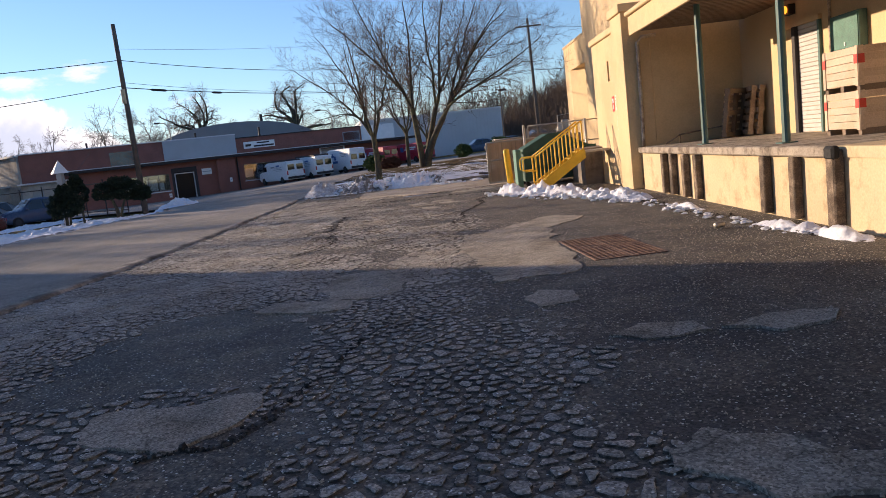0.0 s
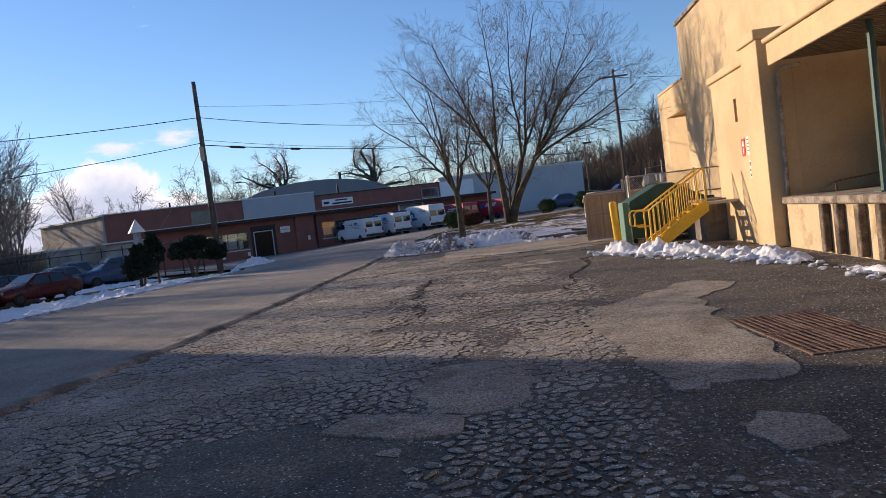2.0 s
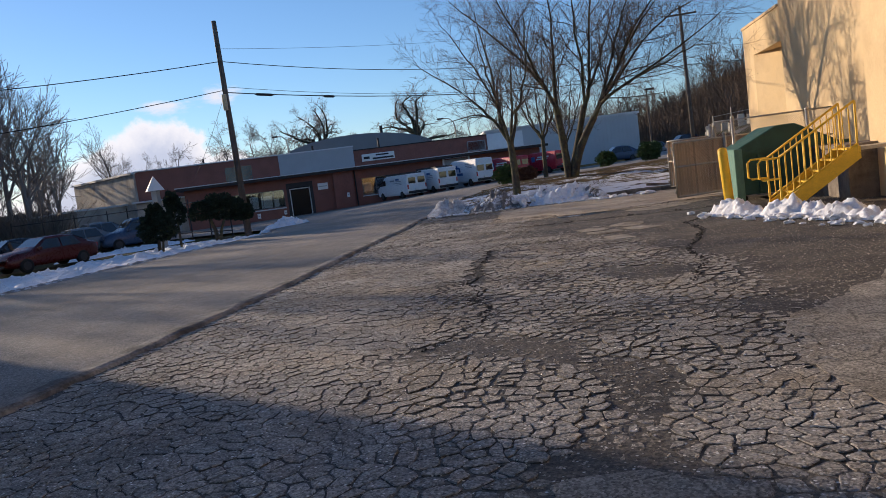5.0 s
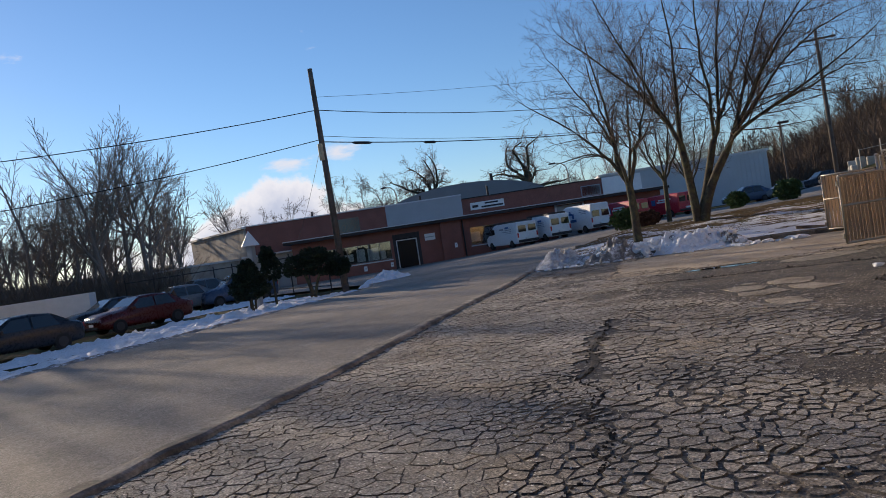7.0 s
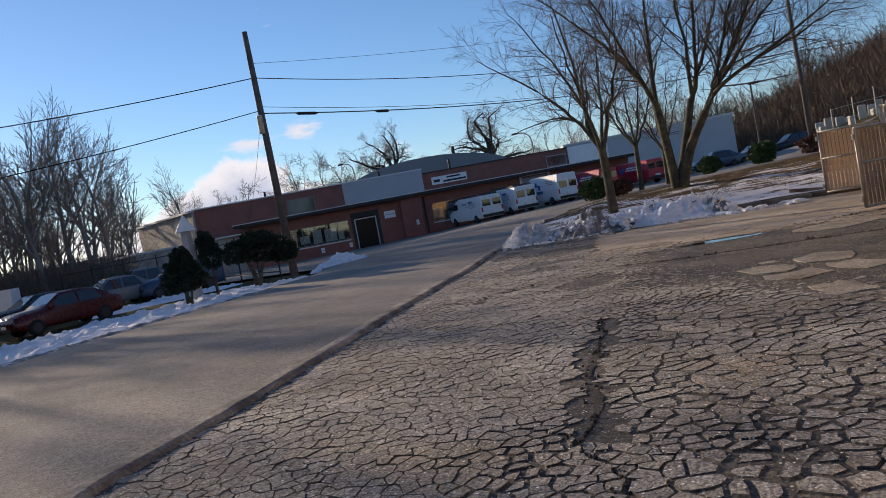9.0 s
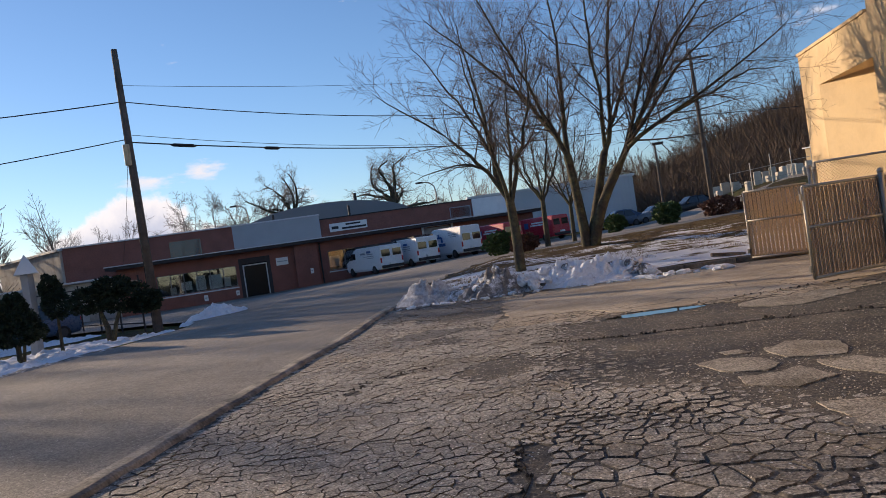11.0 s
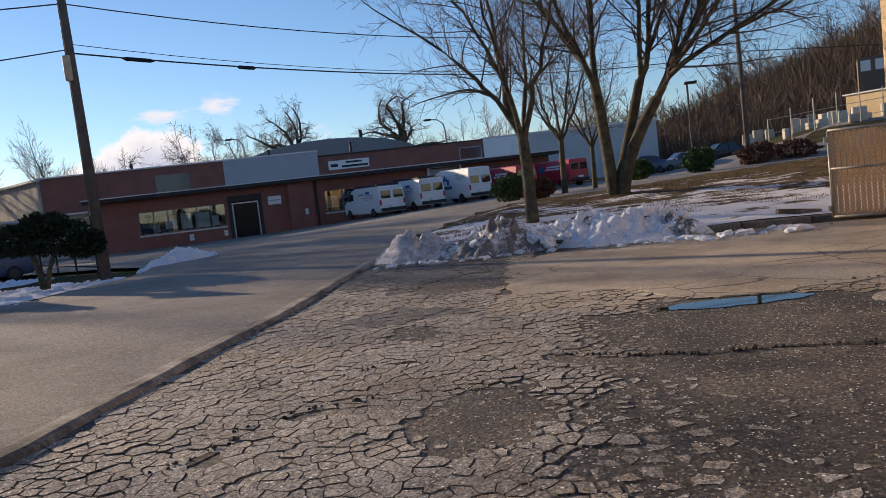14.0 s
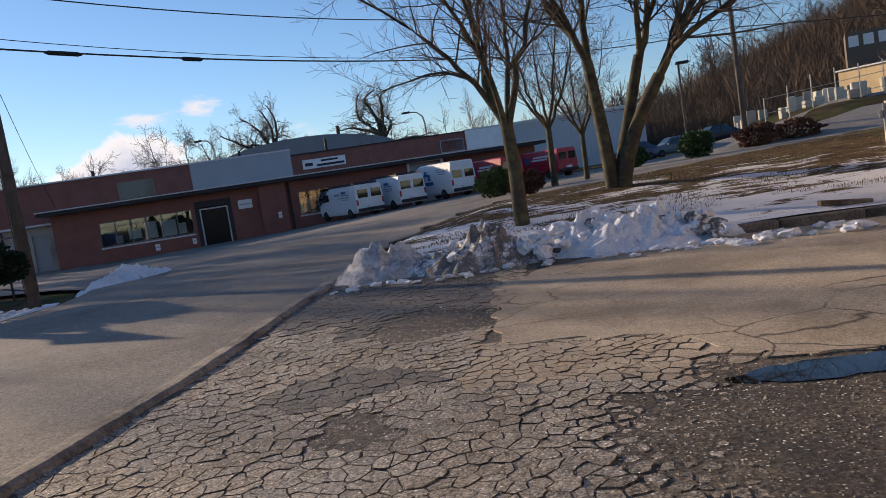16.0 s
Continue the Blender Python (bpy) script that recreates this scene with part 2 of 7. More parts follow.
# sunlight glows through the thin plastic slats
sn, sl = SLAT.node_tree.nodes, SLAT.node_tree.links
thru = sn.new("ShaderNodeBsdfTranslucent")
thru.inputs["Color"].default_value = (0.95, 0.76, 0.52, 1)
both = sn.new("ShaderNodeMixShader")
both.inputs[0].default_value = 0.6
sl.new(sn["Principled BSDF"].outputs[0], both.inputs[1])
sl.new(thru.outputs[0], both.inputs[2])
sl.new(both.outputs[0], sn["Material Output"].inputs[0])
GREEN = mat("dumpster green", (0.03, 0.085, 0.06), 0.6, var=0.3, scale=3, bump=0.3, second=(0.07, 0.05, 0.035), mix_scale=2.5, mix_at=(0.6, 0.75))
GATEGREEN = mat("pale green paint", (0.09, 0.2, 0.16), 0.6, var=0.2)
BRICK = mat("red brick", (0.24, 0.1, 0.078), 0.9, var=0.14, scale=1.5, fine=12, bump=0.3)
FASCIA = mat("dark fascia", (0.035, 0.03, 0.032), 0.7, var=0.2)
CAP = mat("pale metal cap", (0.55, 0.56, 0.58), 0.45, metal=0.3, var=0.1)
PANEL = mat("grey metal panel", (0.36, 0.38, 0.4), 0.6, var=0.06, scale=1, bump=0.1)
WHITE = mat("white paint", (0.75, 0.75, 0.74), 0.6, var=0.06, scale=2, bump=0.1)
WAREHOUSE = mat("warehouse wall", (0.5, 0.52, 0.55), 0.75, var=0.06, scale=0.4, bump=0.1)
GLASS = glass("dark window glass")
SHOPGLASS = bpy.data.materials.new("shop window glass")
SHOPGLASS.use_nodes = True
gn, gl = SHOPGLASS.node_tree.nodes, SHOPGLASS.node_tree.links
clear, shine, pane_mix = gn.new("ShaderNodeBsdfTransparent"), gn.new("ShaderNodeBsdfGlossy"), gn.new("ShaderNodeMixShader")
clear.inputs["Color"].default_value = (0.8, 0.84, 0.84, 1)
shine.inputs["Roughness"].default_value = 0.03
pane_mix.inputs[0].default_value = 0.13
gl.new(clear.outputs[0], pane_mix.inputs[1])
gl.new(shine.outputs[0], pane_mix.inputs[2])
gl.new(pane_mix.outputs[0], gn["Material Output"].inputs[0])
DOORGLASS = glass("door glass", (0.01, 0.01, 0.012), 0.2)
DOORGLASS.node_tree.nodes["Principled BSDF"].inputs["Specular IOR Level"].default_value = 0.15
BLUEGLASS = glass("blue window film", (0.03, 0.06, 0.09), 0.15)
BARK = mat("bark", (0.06, 0.05, 0.038), 0.95, var=0.4, scale=8, fine=60, bump=0.9, bump_scale=40, second=(0.1, 0.095, 0.05), mix_scale=2.5)
TWIG = mat("twig", (0.1, 0.075, 0.058), 0.95, var=0.2, bump=0)
# twig colour lightened to paint in the haze and glare over far woods
HAZETWIG = mat("hazed far twig", (0.22, 0.188, 0.165), 0.95, var=0.3, scale=0.1, bump=0)
POLEWOOD = mat("pole timber", (0.12, 0.1, 0.085), 0.9, var=0.3, scale=4, bump=0.6)
CABLE = mat("black cable", (0.02, 0.02, 0.022), 0.7, bump=0)
LEAF = mat("evergreen leaf", (0.055, 0.095, 0.03), 0.8, var=0.35, scale=4, bump=0, island=0.4)
DARKLEAF = mat("dark evergreen", (0.018, 0.03, 0.016), 0.85, var=0.35, scale=4, bump=0, island=0.4)
HILL = mat("hill woods floor", (0.05, 0.038, 0.026), 1.0, var=0.5, scale=0.06, fine=0.6, bump=0)


# ---- building blocks ----
def add_box(bm, x0, y0, z0, x1, y1, z1, bevel=0.0):
    """An axis-aligned box in bm, with its edges chamfered by bevel."""
    vs = [bm.verts.new((x, y, z)) for z in (z0, z1) for y in (y0, y1) for x in (x0, x1)]
    fs = [bm.faces.new([vs[i] for i in f]) for f in ((0, 2, 3, 1), (4, 5, 7, 6), (0, 1, 5, 4), (2, 6, 7, 3), (0, 4, 6, 2), (1, 3, 7, 5))]
    if bevel:
        es = {e for f in fs for e in f.edges}
        bmesh.ops.bevel(bm, geom=list(es), offset=bevel, segments=1, affect="EDGES")
    return vs


def add_tube(bm, pts, radii, sides=6):
    """A tapered tube along pts, closed at its ends."""
    rings = []
    for i, p in enumerate(pts):
        d = (pts[min(i + 1, len(pts) - 1)] - pts[max(i - 1, 0)]).normalized()
        a = d.orthogonal().normalized()
        b = d.cross(a)
        rings.append([bm.verts.new(p + radii[i] * (a * math.cos(2 * math.pi * k / sides) + b * math.sin(2 * math.pi * k / sides))) for k in range(sides)])
    for r, q in zip(rings, rings[1:]):
        for k in range(sides):
            bm.faces.new((r[k], r[(k + 1) % sides], q[(k + 1) % sides], q[k]))
    bm.faces.new(rings[0][::-1])
    bm.faces.new(rings[-1])


def bar(bm, a, b, r, sides=6):
    a, b = Vector(a), Vector(b)
    d = (b - a).normalized()
    u = d.orthogonal().normalized()
    w = d.cross(u)
    rr = [[bm.verts.new(p + r * (u * math.cos(2 * math.pi * k / sides) + w * math.sin(2 * math.pi * k / sides))) for k in range(sides)] for p in (a, b)]
    for k in range(sides):
        bm.faces.new((rr[0][k], rr[0][(k + 1) % sides], rr[1][(k + 1) % sides], rr[1][k]))
    bm.faces.new(rr[0][::-1])
    bm.faces.new(rr[1])


def mesh_of(name, bm, material, smooth=False):
    bmesh.ops.recalc_face_normals(bm, faces=bm.faces)
    me = bpy.data.meshes.new(name)
    bm.to_mesh(me)
    bm.free()
    me.materials.append(material)
    if smooth:
        me.shade_smooth()
    return me


def part(name, bm, material, parent=None, label="", smooth=False):
    """Links a bmesh (or a mesh) as one object under a thing or a part."""
    me = bm if isinstance(bm, bpy.types.Mesh) else mesh_of(name, bm, material, smooth)
    ob = new(name, me)
    ob.parent = parent
    if label:
        ob["label"] = label
    return ob


def thing(name, m, label, category, group="", kind=""):
    ob = new(name)
    ob.matrix_world = m
    return tagged(ob, label, category, group, kind)


def boxes(*bs, bevel=0.0):
    bm = bmesh.new()
    for b in bs:
        add_box(bm, *b, bevel=bevel)
    return bm


def box_part(name, b, material, parent, label="", bevel=0.0):
    return part(name, boxes(b, bevel=bevel), material, parent, label)


# ---- lie of the land ----
def noisy(x, y, s, seed=0.0):
    return noise.noise(Vector((x * s + seed, y * s - seed, seed * 0.7)))


def smooth01(a, b, v):
    t = min(1.0, max(0.0, (v - a) / (b - a)))
    return t * t * (3 - 2 * t)


def land(x, y):
    """Height of the ground: level in the yard, uneven before the brick building, rising to the lawn and beyond."""
    far = float(np.interp(x, [-26, -20.5, -16, -11, -6, 6, 30], [-0.25, -0.1, 0.12, 0.4, 0.55, 0.75, 1.3]))
    w = smooth01(-9, -5, x)
    z = far * ((1 - w) * smooth01(38, 56, y) + w * smooth01(34.2, 41, y))
    z += 1.7 * smooth01(61, 71, y) * smooth01(4, 11, x)
    return z - 0.12 * smooth01(-15.5, -18, x) * (1 - smooth01(40, 50, y))


def kerb_x(y):
    """The edge between the road and the broken yard."""
    return float(np.interp(y, [-40, 12, 15, 17.5, 22, 25, 28, 31, 34, 36], [-4.6, -5.7, -5.87, -6.02, -6.47, -6.75, -6.95, -7.35, -7.7, -7.8]))


def sheet(name, rows, material, label, category, kind="structure"):
    """A grid sheet from rows of points."""
    bm = bmesh.new()
    vs = [[bm.verts.new(p) for p in r] for r in rows]
    for a, b in zip(vs, vs[1:]):
        for i in range(len(a) - 1):
            bm.faces.new((a[i], a[i + 1], b[i + 1], b[i]))
    return tagged(part(name, bm, material, smooth=True), label, category, kind=kind)


axis_x = [-900, -500, -250, -150, -100, -70, -50, -40, -34, -30, -27] + [-25 + i for i in range(44)] + [20, 23, 27, 32, 40, 55, 80, 120, 200, 400, 900]
axis_y = [-600, -200, -80, -40, -20, -10, 0, 10, 20, 26, 30, 32] + [33 + i * 1.0 for i in range(32)] + [68, 72, 78, 85, 95, 110, 140, 200, 300, 500, 1200]
sheet("ground", [[(x, y, land(x, y) - 0.07) for x in axis_x] for y in axis_y], GRASS, "brown winter grass ground with patches of snow", "ground")


def road_left(y):
    return float(np.interp(y, [-40, 25, 31, 36, 39.5, 42, 46, 60], [-15.2, -14.6, -14.5, -15.0, -16.4, -20, -34, -40]))


def road_right(y):
    return kerb_x(y) if y < 36 else float(np.interp(y, [36, 38, 41, 43.5, 53, 75], [-7.8, -7.9, -7.2, -3.0, 6, 26]))


road_rows = []
for y in [-40, -20, -5, 5, 10, 13, 16, 19, 22, 25, 28, 31, 34, 36, 38, 40, 42, 44, 46, 50, 55, 60, 66, 72]:
    a, b = road_left(y), road_right(y)
    road_rows.append([(a + (b - a) * i / 16, y, land(a + (b - a) * i / 16, y) + 0.045) for i in range(17)])
sheet("road", road_rows, ROAD, "smooth grey asphalt road with long shadows across it", "road")
lot_rows = []
for k in range(150):
    y = -12 + 46.2 * k / 149
    lot_rows.append([(kerb_x(y) - 0.02 + (7.5 - kerb_x(y)) * i / 60, y, -0.005 - 0.006 * smooth01(9.0, 6.0, y) + 0.004 * noisy(kerb_x(y) + (7.5 - kerb_x(y)) * i / 60, y, 1.7, 8)) for i in range(61)])
sheet("yard_ground", lot_rows, CRACK, "dark grit and dirt showing between the broken asphalt pieces", "ground")


# ---- cream warehouse with the loading dock ----
DOCK = pose(5.05, 14.0, 0, 0, 0, 4.0)


def cream_building():
    t = thing("cream_building", DOCK, "cream stucco warehouse with raised loading dock, lit by low sun", "building", kind="structure")
    # long back wall: tall part and lower far part, with a wedge-shaped niche
    wall = box_part("wall", (2.6, -22, 0, 14, 24.2, 8.6), STUCCO, t)
    box_part("roof_cap", (2.5, -22, 8.602, 14.1, 24.3, 8.75), CONC, t)
    bm = bmesh.new()
    add_box(bm, 2.6, 28.4, 0, 14, 30.0, 6.2)
    add_box(bm, 2.6, 24.2, 4.9, 14, 28.4, 6.2)
    add_box(bm, 4.2, 24.2, 0, 14, 28.4, 4.9)
    a, b, c = (2.6, 28.4), (3.9, 24.2), (4.2, 28.4)
    lo = [bm.verts.new((*p, 0)) for p in (a, b, (4.2, 24.2), c)]
    hi = [bm.verts.new((*p, 4.9)) for p in (a, b, (4.2, 24.2), c)]
    for i in range(4):
        bm.faces.new((lo[i], lo[(i + 1) % 4], hi[(i + 1) % 4], hi[i]))
    part("far_wall", bm, STUCCO, t)
    box_part("roof_cap", (2.55, 24.31, 6.202, 14.1, 30.05, 6.3), STUCCO, t)
    # near block with the slit window and the pilaster
    block = part("near_block", boxes((-0.15, 6.05, 0, 2.598, 9.0, 2.8), (-0.15, 6.05, 2.8, 2.598, 6.95, 3.33), (-0.15, 7.15, 2.8, 2.598, 9.0, 3.33), (0.1, 6.95, 2.8, 2.598, 7.15, 3.33), (-0.15, 6.05, 3.33, 2.598, 9.0, 3.95)), STUCCO, t)
    box_part("cornice", (-0.22, 6.1, 3.952, 2.598, 9.07, 4.12), STUCCO, t, bevel=0.02)
    box_part("pilaster", (-0.24, 4.92, 0, 0.42, 6.047, 4.25), STUCCO, t, bevel=0.01)
    box_part("pilaster_cap", (-0.3, 4.87, 4.252, 0.47, 6.1, 4.45), STUCCO, t, bevel=0.015)
    box_part("bay_wall", (0.422, 4.95, 1.02, 2.598, 6.04, 3.95), STUCCO, t)
    # dock
    box_part("dock_wall", (0.0, -22, -0.1, 2.598, 4.746, 0.88), DOCKWALL, t)
    box_part("dock_slab", (-0.1, -4.35, 0.882, 2.597, 4.745, 1.02), CONC, t, "cracked concrete dock edge with rust stains", 0.02)
    box_part("dock_slab", (-0.02, -22, 0.882, 2.597, -4.36, 1.02), DOCKWALL, t)
    for y in (2.75, 2.14, 1.34, 0.62, -2.42, -3.39):
        box_part("bumper", (-0.13, y - 0.085, 0.03, -0.002, y + 0.085, 0.878), BUMPER, t, "", 0.015)
    box_part("bumper", (-0.15, -4.58, 0.03, -0.002, -4.38, 0.98), BUMPER, t, "dark timber bumper with a black rubber cap", 0.02)
    box_part("bumper_cap", (-0.17, -4.6, 0.86, -0.06, -4.37, 1.03), RUBBER, t, "", 0.03)
    # canopy with a ribbed underside
    bm = bmesh.new()
    y = -22.0
    while y < 4.7:
        add_box(bm, 0.1, y, 3.74, 2.598, y + 0.09, 3.8)
        y += 0.19
    part("canopy_ribs", bm, mat("canopy steel", (0.2, 0.15, 0.11), 0.7, var=0.2), t)
    box_part("canopy_deck", (-0.05, -22, 3.802, 2.598, 4.7, 3.95), mat("canopy deck", (0.25, 0.2, 0.15), 0.7, var=0.15), t)
    box_part("canopy_fascia", (-0.12, -22, 3.66, -0.052, 4.7, 4.1), STUCCO, t, bevel=0.01)
    box_part("canopy_gutter", (-0.2, -22, 4.102, 0.1, 4.7, 4.2), STUCCO, t, bevel=0.02)
    for y in (1.5, -2.1, -5.7):
        p = new("canopy_post")
        p.parent = t
        bm = bmesh.new()
        bar(bm, (0.42, y, 1.03), (0.42, y, 3.76), 0.06, 10)
        part("tube", bm, GREENPOST, p)
        box_part("foot", (0.3, y - 0.12, 1.021, 0.54, y + 0.12, 1.04), GREENPOST, p)
    # rain pipe on the pilaster corner
    bm = bmesh.new()
    add_tube(bm, [Vector(p) for p in ((0.55, 4.84, 3.64), (0.2, 4.84, 3.62), (0.1, 4.84, 3.5), (0.08, 4.84, 1.4), (0.04, 4.86, 0.1))], [0.045] * 5, 8)
    part("rain_pipe", bm, PIPE, t, smooth=True)
    # roller door in the back wall
    d = new("roller_door")
    d.parent = t
    bm = bmesh.new()
    for i in range(25):
        z = 1.03 + i * 0.085
        add_box(bm, 2.575, 1.1, z, 2.597, 1.95, z + 0.078, 0.006)
    part("curtain", bm, mat("roller curtain", (0.52, 0.5, 0.47), 0.6, var=0.1), d)
    box_part("jamb", (2.54, 1.02, 1.022, 2.598, 1.098, 3.15), GREENPOST, d)
    box_part("jamb", (2.5, 1.952, 1.022, 2.598, 2.08, 3.15), FASCIA, d)
    box_part("header", (2.52, 1.0, 3.152, 2.598, 2.5, 3.24), STUCCO, d)
    w = box_part("upper_window", (2.57, 2.6, 6.0, 2.598, 5.4, 7.0), GLASS, t)
    box_part("window_frame", (2.55, 2.5, 5.9, 2.568, 2.62, 7.1), FASCIA, w)
    return t


cream_building()


# ---- long red-brick building ----
FAC = pose(-31.85, 57.2, -0.25, 0, 0, 25.6)


GREYART2 = mat("window frame grey", (0.16, 0.16, 0.165), 0.6, var=0.1)


def window_unit(parent, x0, x1, z0, z1, y, n, material=GLASS, frame_mat=None):
    w = new("window")
    w.parent = parent
    step = (x1 - x0) / n
    for i in range(n):
        box_part("pane", (x0 + i * step + 0.03, y + 0.06, z0 + 0.03, x0 + (i + 1) * step - 0.03, y + 0.08, z1 - 0.03), material, w)
    bs = [(x0 - 0.02, y - 0.02, z0 - 0.04, x1 + 0.02, y + 0.058, z0 + 0.028), (x0 - 0.02, y - 0.02, z1 - 0.028, x1 + 0.02, y + 0.058, z1 + 0.03)]
    bs += [(x0 + i * step - 0.028, y - 0.01, z0 + 0.03, x0 + i * step + 0.028, y + 0.056, z1 - 0.03) for i in range(n + 1)]
    part("window_frame", boxes(*bs), frame_mat or GREYART2, w)
    return w


def brick_building():
    t = thing("brick_building", FAC, "long low red-brick commercial building with dark eaves, in shade", "building", kind="structure")
    E = 3.0
    # front block walls round the openings
    def front(y, x0, x1, holes, z1=E):
        bm = bmesh.new()
        x = x0
        for h0, h1, zb, zt in holes:
            add_box(bm, x, y, -0.6, h0, y + 0.3, z1)
            if zb > 0:
                add_box(bm, h0, y, -0.6, h1, y + 0.3, zb)
            add_box(bm, h0, y, zt, h1, y + 0.3, z1)
            x = h1
        add_box(bm, x, y, -0.6, x1, y + 0.3, z1)
        return bm
    part("wall", front(0, 0.0, 11.0, [(2.3, 7.2, 0.9, 2.22), (7.45, 9.35, 0.0, 2.46)]), BRICK, t)
    box_part("wall", (11.002, -0.35, -0.6, 12.5, 0.3, E), BRICK, t)
    part("wall", front(0, 12.502, 28.0, [(13.2, 18.7, 1.0, 2.3), (19.9, 21.9, 0.0, 2.9), (23.0, 27.0, 0.9, 2.3)]), BRICK, t)
    box_part("side_wall", (0.0, 0.302, -0.6, 0.3, 5.0, E), BRICK, t)
    # near-black backing added; the dimness of the rooms is put into its colour
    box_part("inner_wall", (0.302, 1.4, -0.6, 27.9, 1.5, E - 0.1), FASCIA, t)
    box_part("eave", (-0.5, -0.75, E + 0.002, 28.5, 5.0, E + 0.2), FASCIA, t)
    box_part("eave_cap", (-0.55, -0.82, E + 0.202, 28.55, 5.0, E + 0.26), CAP, t)
    # upper storey, set back
    box_part("upper_wall", (-4.0, 5.0, -0.6, 7.2, 14, 5.05), BRICK, t)
    box_part("upper_panel", (7.202, 4.9, 2.9, 13.4, 14, 5.05), PANEL, t, "grey metal panel wall")
    box_part("upper_wall", (13.402, 5.3, 2.9, 25.2, 14, 4.7), BRICK, t)
    box_part("upper_wall", (25.202, 5.2, 2.9, 28.5, 14, 4.75), WHITE, t)
    box_part("roof_edge", (-4.05, 4.85, 5.052, 13.45, 14, 5.14), CAP, t)
    box_part("roof_edge", (13.46, 5.2, 4.702, 25.2, 14, 4.78), FASCIA, t)
    for w in (window_unit(t, 2.3, 7.2, 0.9, 2.22, 0.05, 6, SHOPGLASS), window_unit(t, 13.2, 18.7, 1.0, 2.3, 0.05, 5, SHOPGLASS), window_unit(t, 23.0, 27.0, 0.9, 2.3, 0.05, 4, SHOPGLASS)):
        for p in w.children:
            if p.name.startswith("pane"):
                p.visible_shadow = False
    # pale boards added behind the panes, standing in for bright reflections
    r = random.Random(44)
    for x0, x1 in ((2.4, 7.1), (13.3, 18.6), (23.1, 26.9)):
        x = x0
        while x < x1 - 0.3:
            w, low = r.uniform(0.25, 0.85), r.uniform(0.95, 1.35)
            if r.random() < 0.72:
                d = r.uniform(0.36, 0.7)
                box_part("display_board", (x, d, low, min(x + w, x1), d + 0.03, low + r.uniform(0.35, 0.95)), WHITE if r.random() < 0.5 else PANEL, t, "pale board behind the window, standing in for a reflection")
            x += w + r.uniform(0.04, 0.3)
    for x0, x1 in ((2.25, 7.25), (13.15, 18.75), (22.95, 27.05)):
        box_part("window_sill", (x0, -0.07, 0.78 if x0 < 13 else 0.87 if x0 < 20 else 0.78, x1, -0.002, 0.86 if x0 < 13 else 0.95 if x0 < 20 else 0.86), CAP, t)
    for x in (1.0, 10.2, 16.0):
        box_part("vent_pipe", (x, 8.0, 5.142 if x < 13 else 4.7, x + 0.16, 8.16, 5.7), FASCIA, t)
    # entrance with pale door frames
    d = new("entrance_door")
    d.parent = t
    box_part("pane", (7.5, 0.25, 0.05, 9.3, 0.27, 2.4), DOORGLASS, d)
    part("door_surround", boxes((7.4, -0.04, -0.3, 7.6, 0.28, 2.6), (9.2, -0.04, -0.3, 9.4, 0.28, 2.6), (7.602, -0.04, 2.25, 9.198, 0.24, 2.6)), FASCIA, d)
    part("door_frame", boxes((7.62, 0.15, 0.0, 7.7, 0.24, 2.1), (9.1, 0.15, 0.0, 9.18, 0.24, 2.1), (7.62, 0.15, 2.102, 9.18, 0.24, 2.18)), CAP, d)
    g = new("loading_opening")
    g.parent = t
    part("door_frame", boxes((19.78, -0.12, -0.3, 19.92, 0.0, 2.95), (21.88, -0.12, -0.3, 22.02, 0.0, 2.95), (19.78, -0.12, 2.952, 22.02, 0.0, 3.0)), WHITE, g)
    box_part("door_panel", (19.92, 0.2, -0.3, 21.88, 0.25, 2.9), PANEL, g)
    # blue upper window, signs, spouts
    window_unit(t, 2.9, 4.95, 3.42, 4.5, 4.94, 2, BLUEGLASS, BLUEGLASS)
    window_unit(t, 23.4, 25.0, 3.5, 4.3, 5.24, 1, PANEL, PANEL)
    sg = box_part("business_sign", (14.1, 5.2, 3.72, 16.9, 5.297, 4.32), WHITE, t, "white business sign with dark lettering")
    for x0, z0, x1, z1 in ((14.25, 3.9, 14.75, 4.1), (15.3, 4.1, 16.4, 4.22), (15.0, 3.82, 16.8, 3.96)):
        box_part("printed_line", (x0, 5.192, z0, x1, 5.199, z1), FASCIA, sg)
    for x0, z0, x1, z1 in ((9.78, 1.83, 10.56, 2.33), (5.0, 0.25, 5.25, 0.62), (7.0, 0.3, 7.22, 0.62), (11.9, 1.0, 12.1, 1.35)):
        yy = -0.36 if x0 > 11 else -0.01
        s2 = box_part("wall_sign", (x0, yy - 0.02, z0, x1, yy, z1), WHITE, t, "small white wall sign")
        box_part("printed_line", (x0 + 0.05, yy - 0.026, (z0 + z1) / 2 - 0.03, x1 - 0.05, yy - 0.021, (z0 + z1) / 2 + 0.03), PANEL, s2)
    bm = bmesh.new()
    bar(bm, (12.7, -0.08, -0.2), (12.7, -0.08, 2.95), 0.05)
    part("downspout", bm, FASCIA, t)
    return t


brick_building()


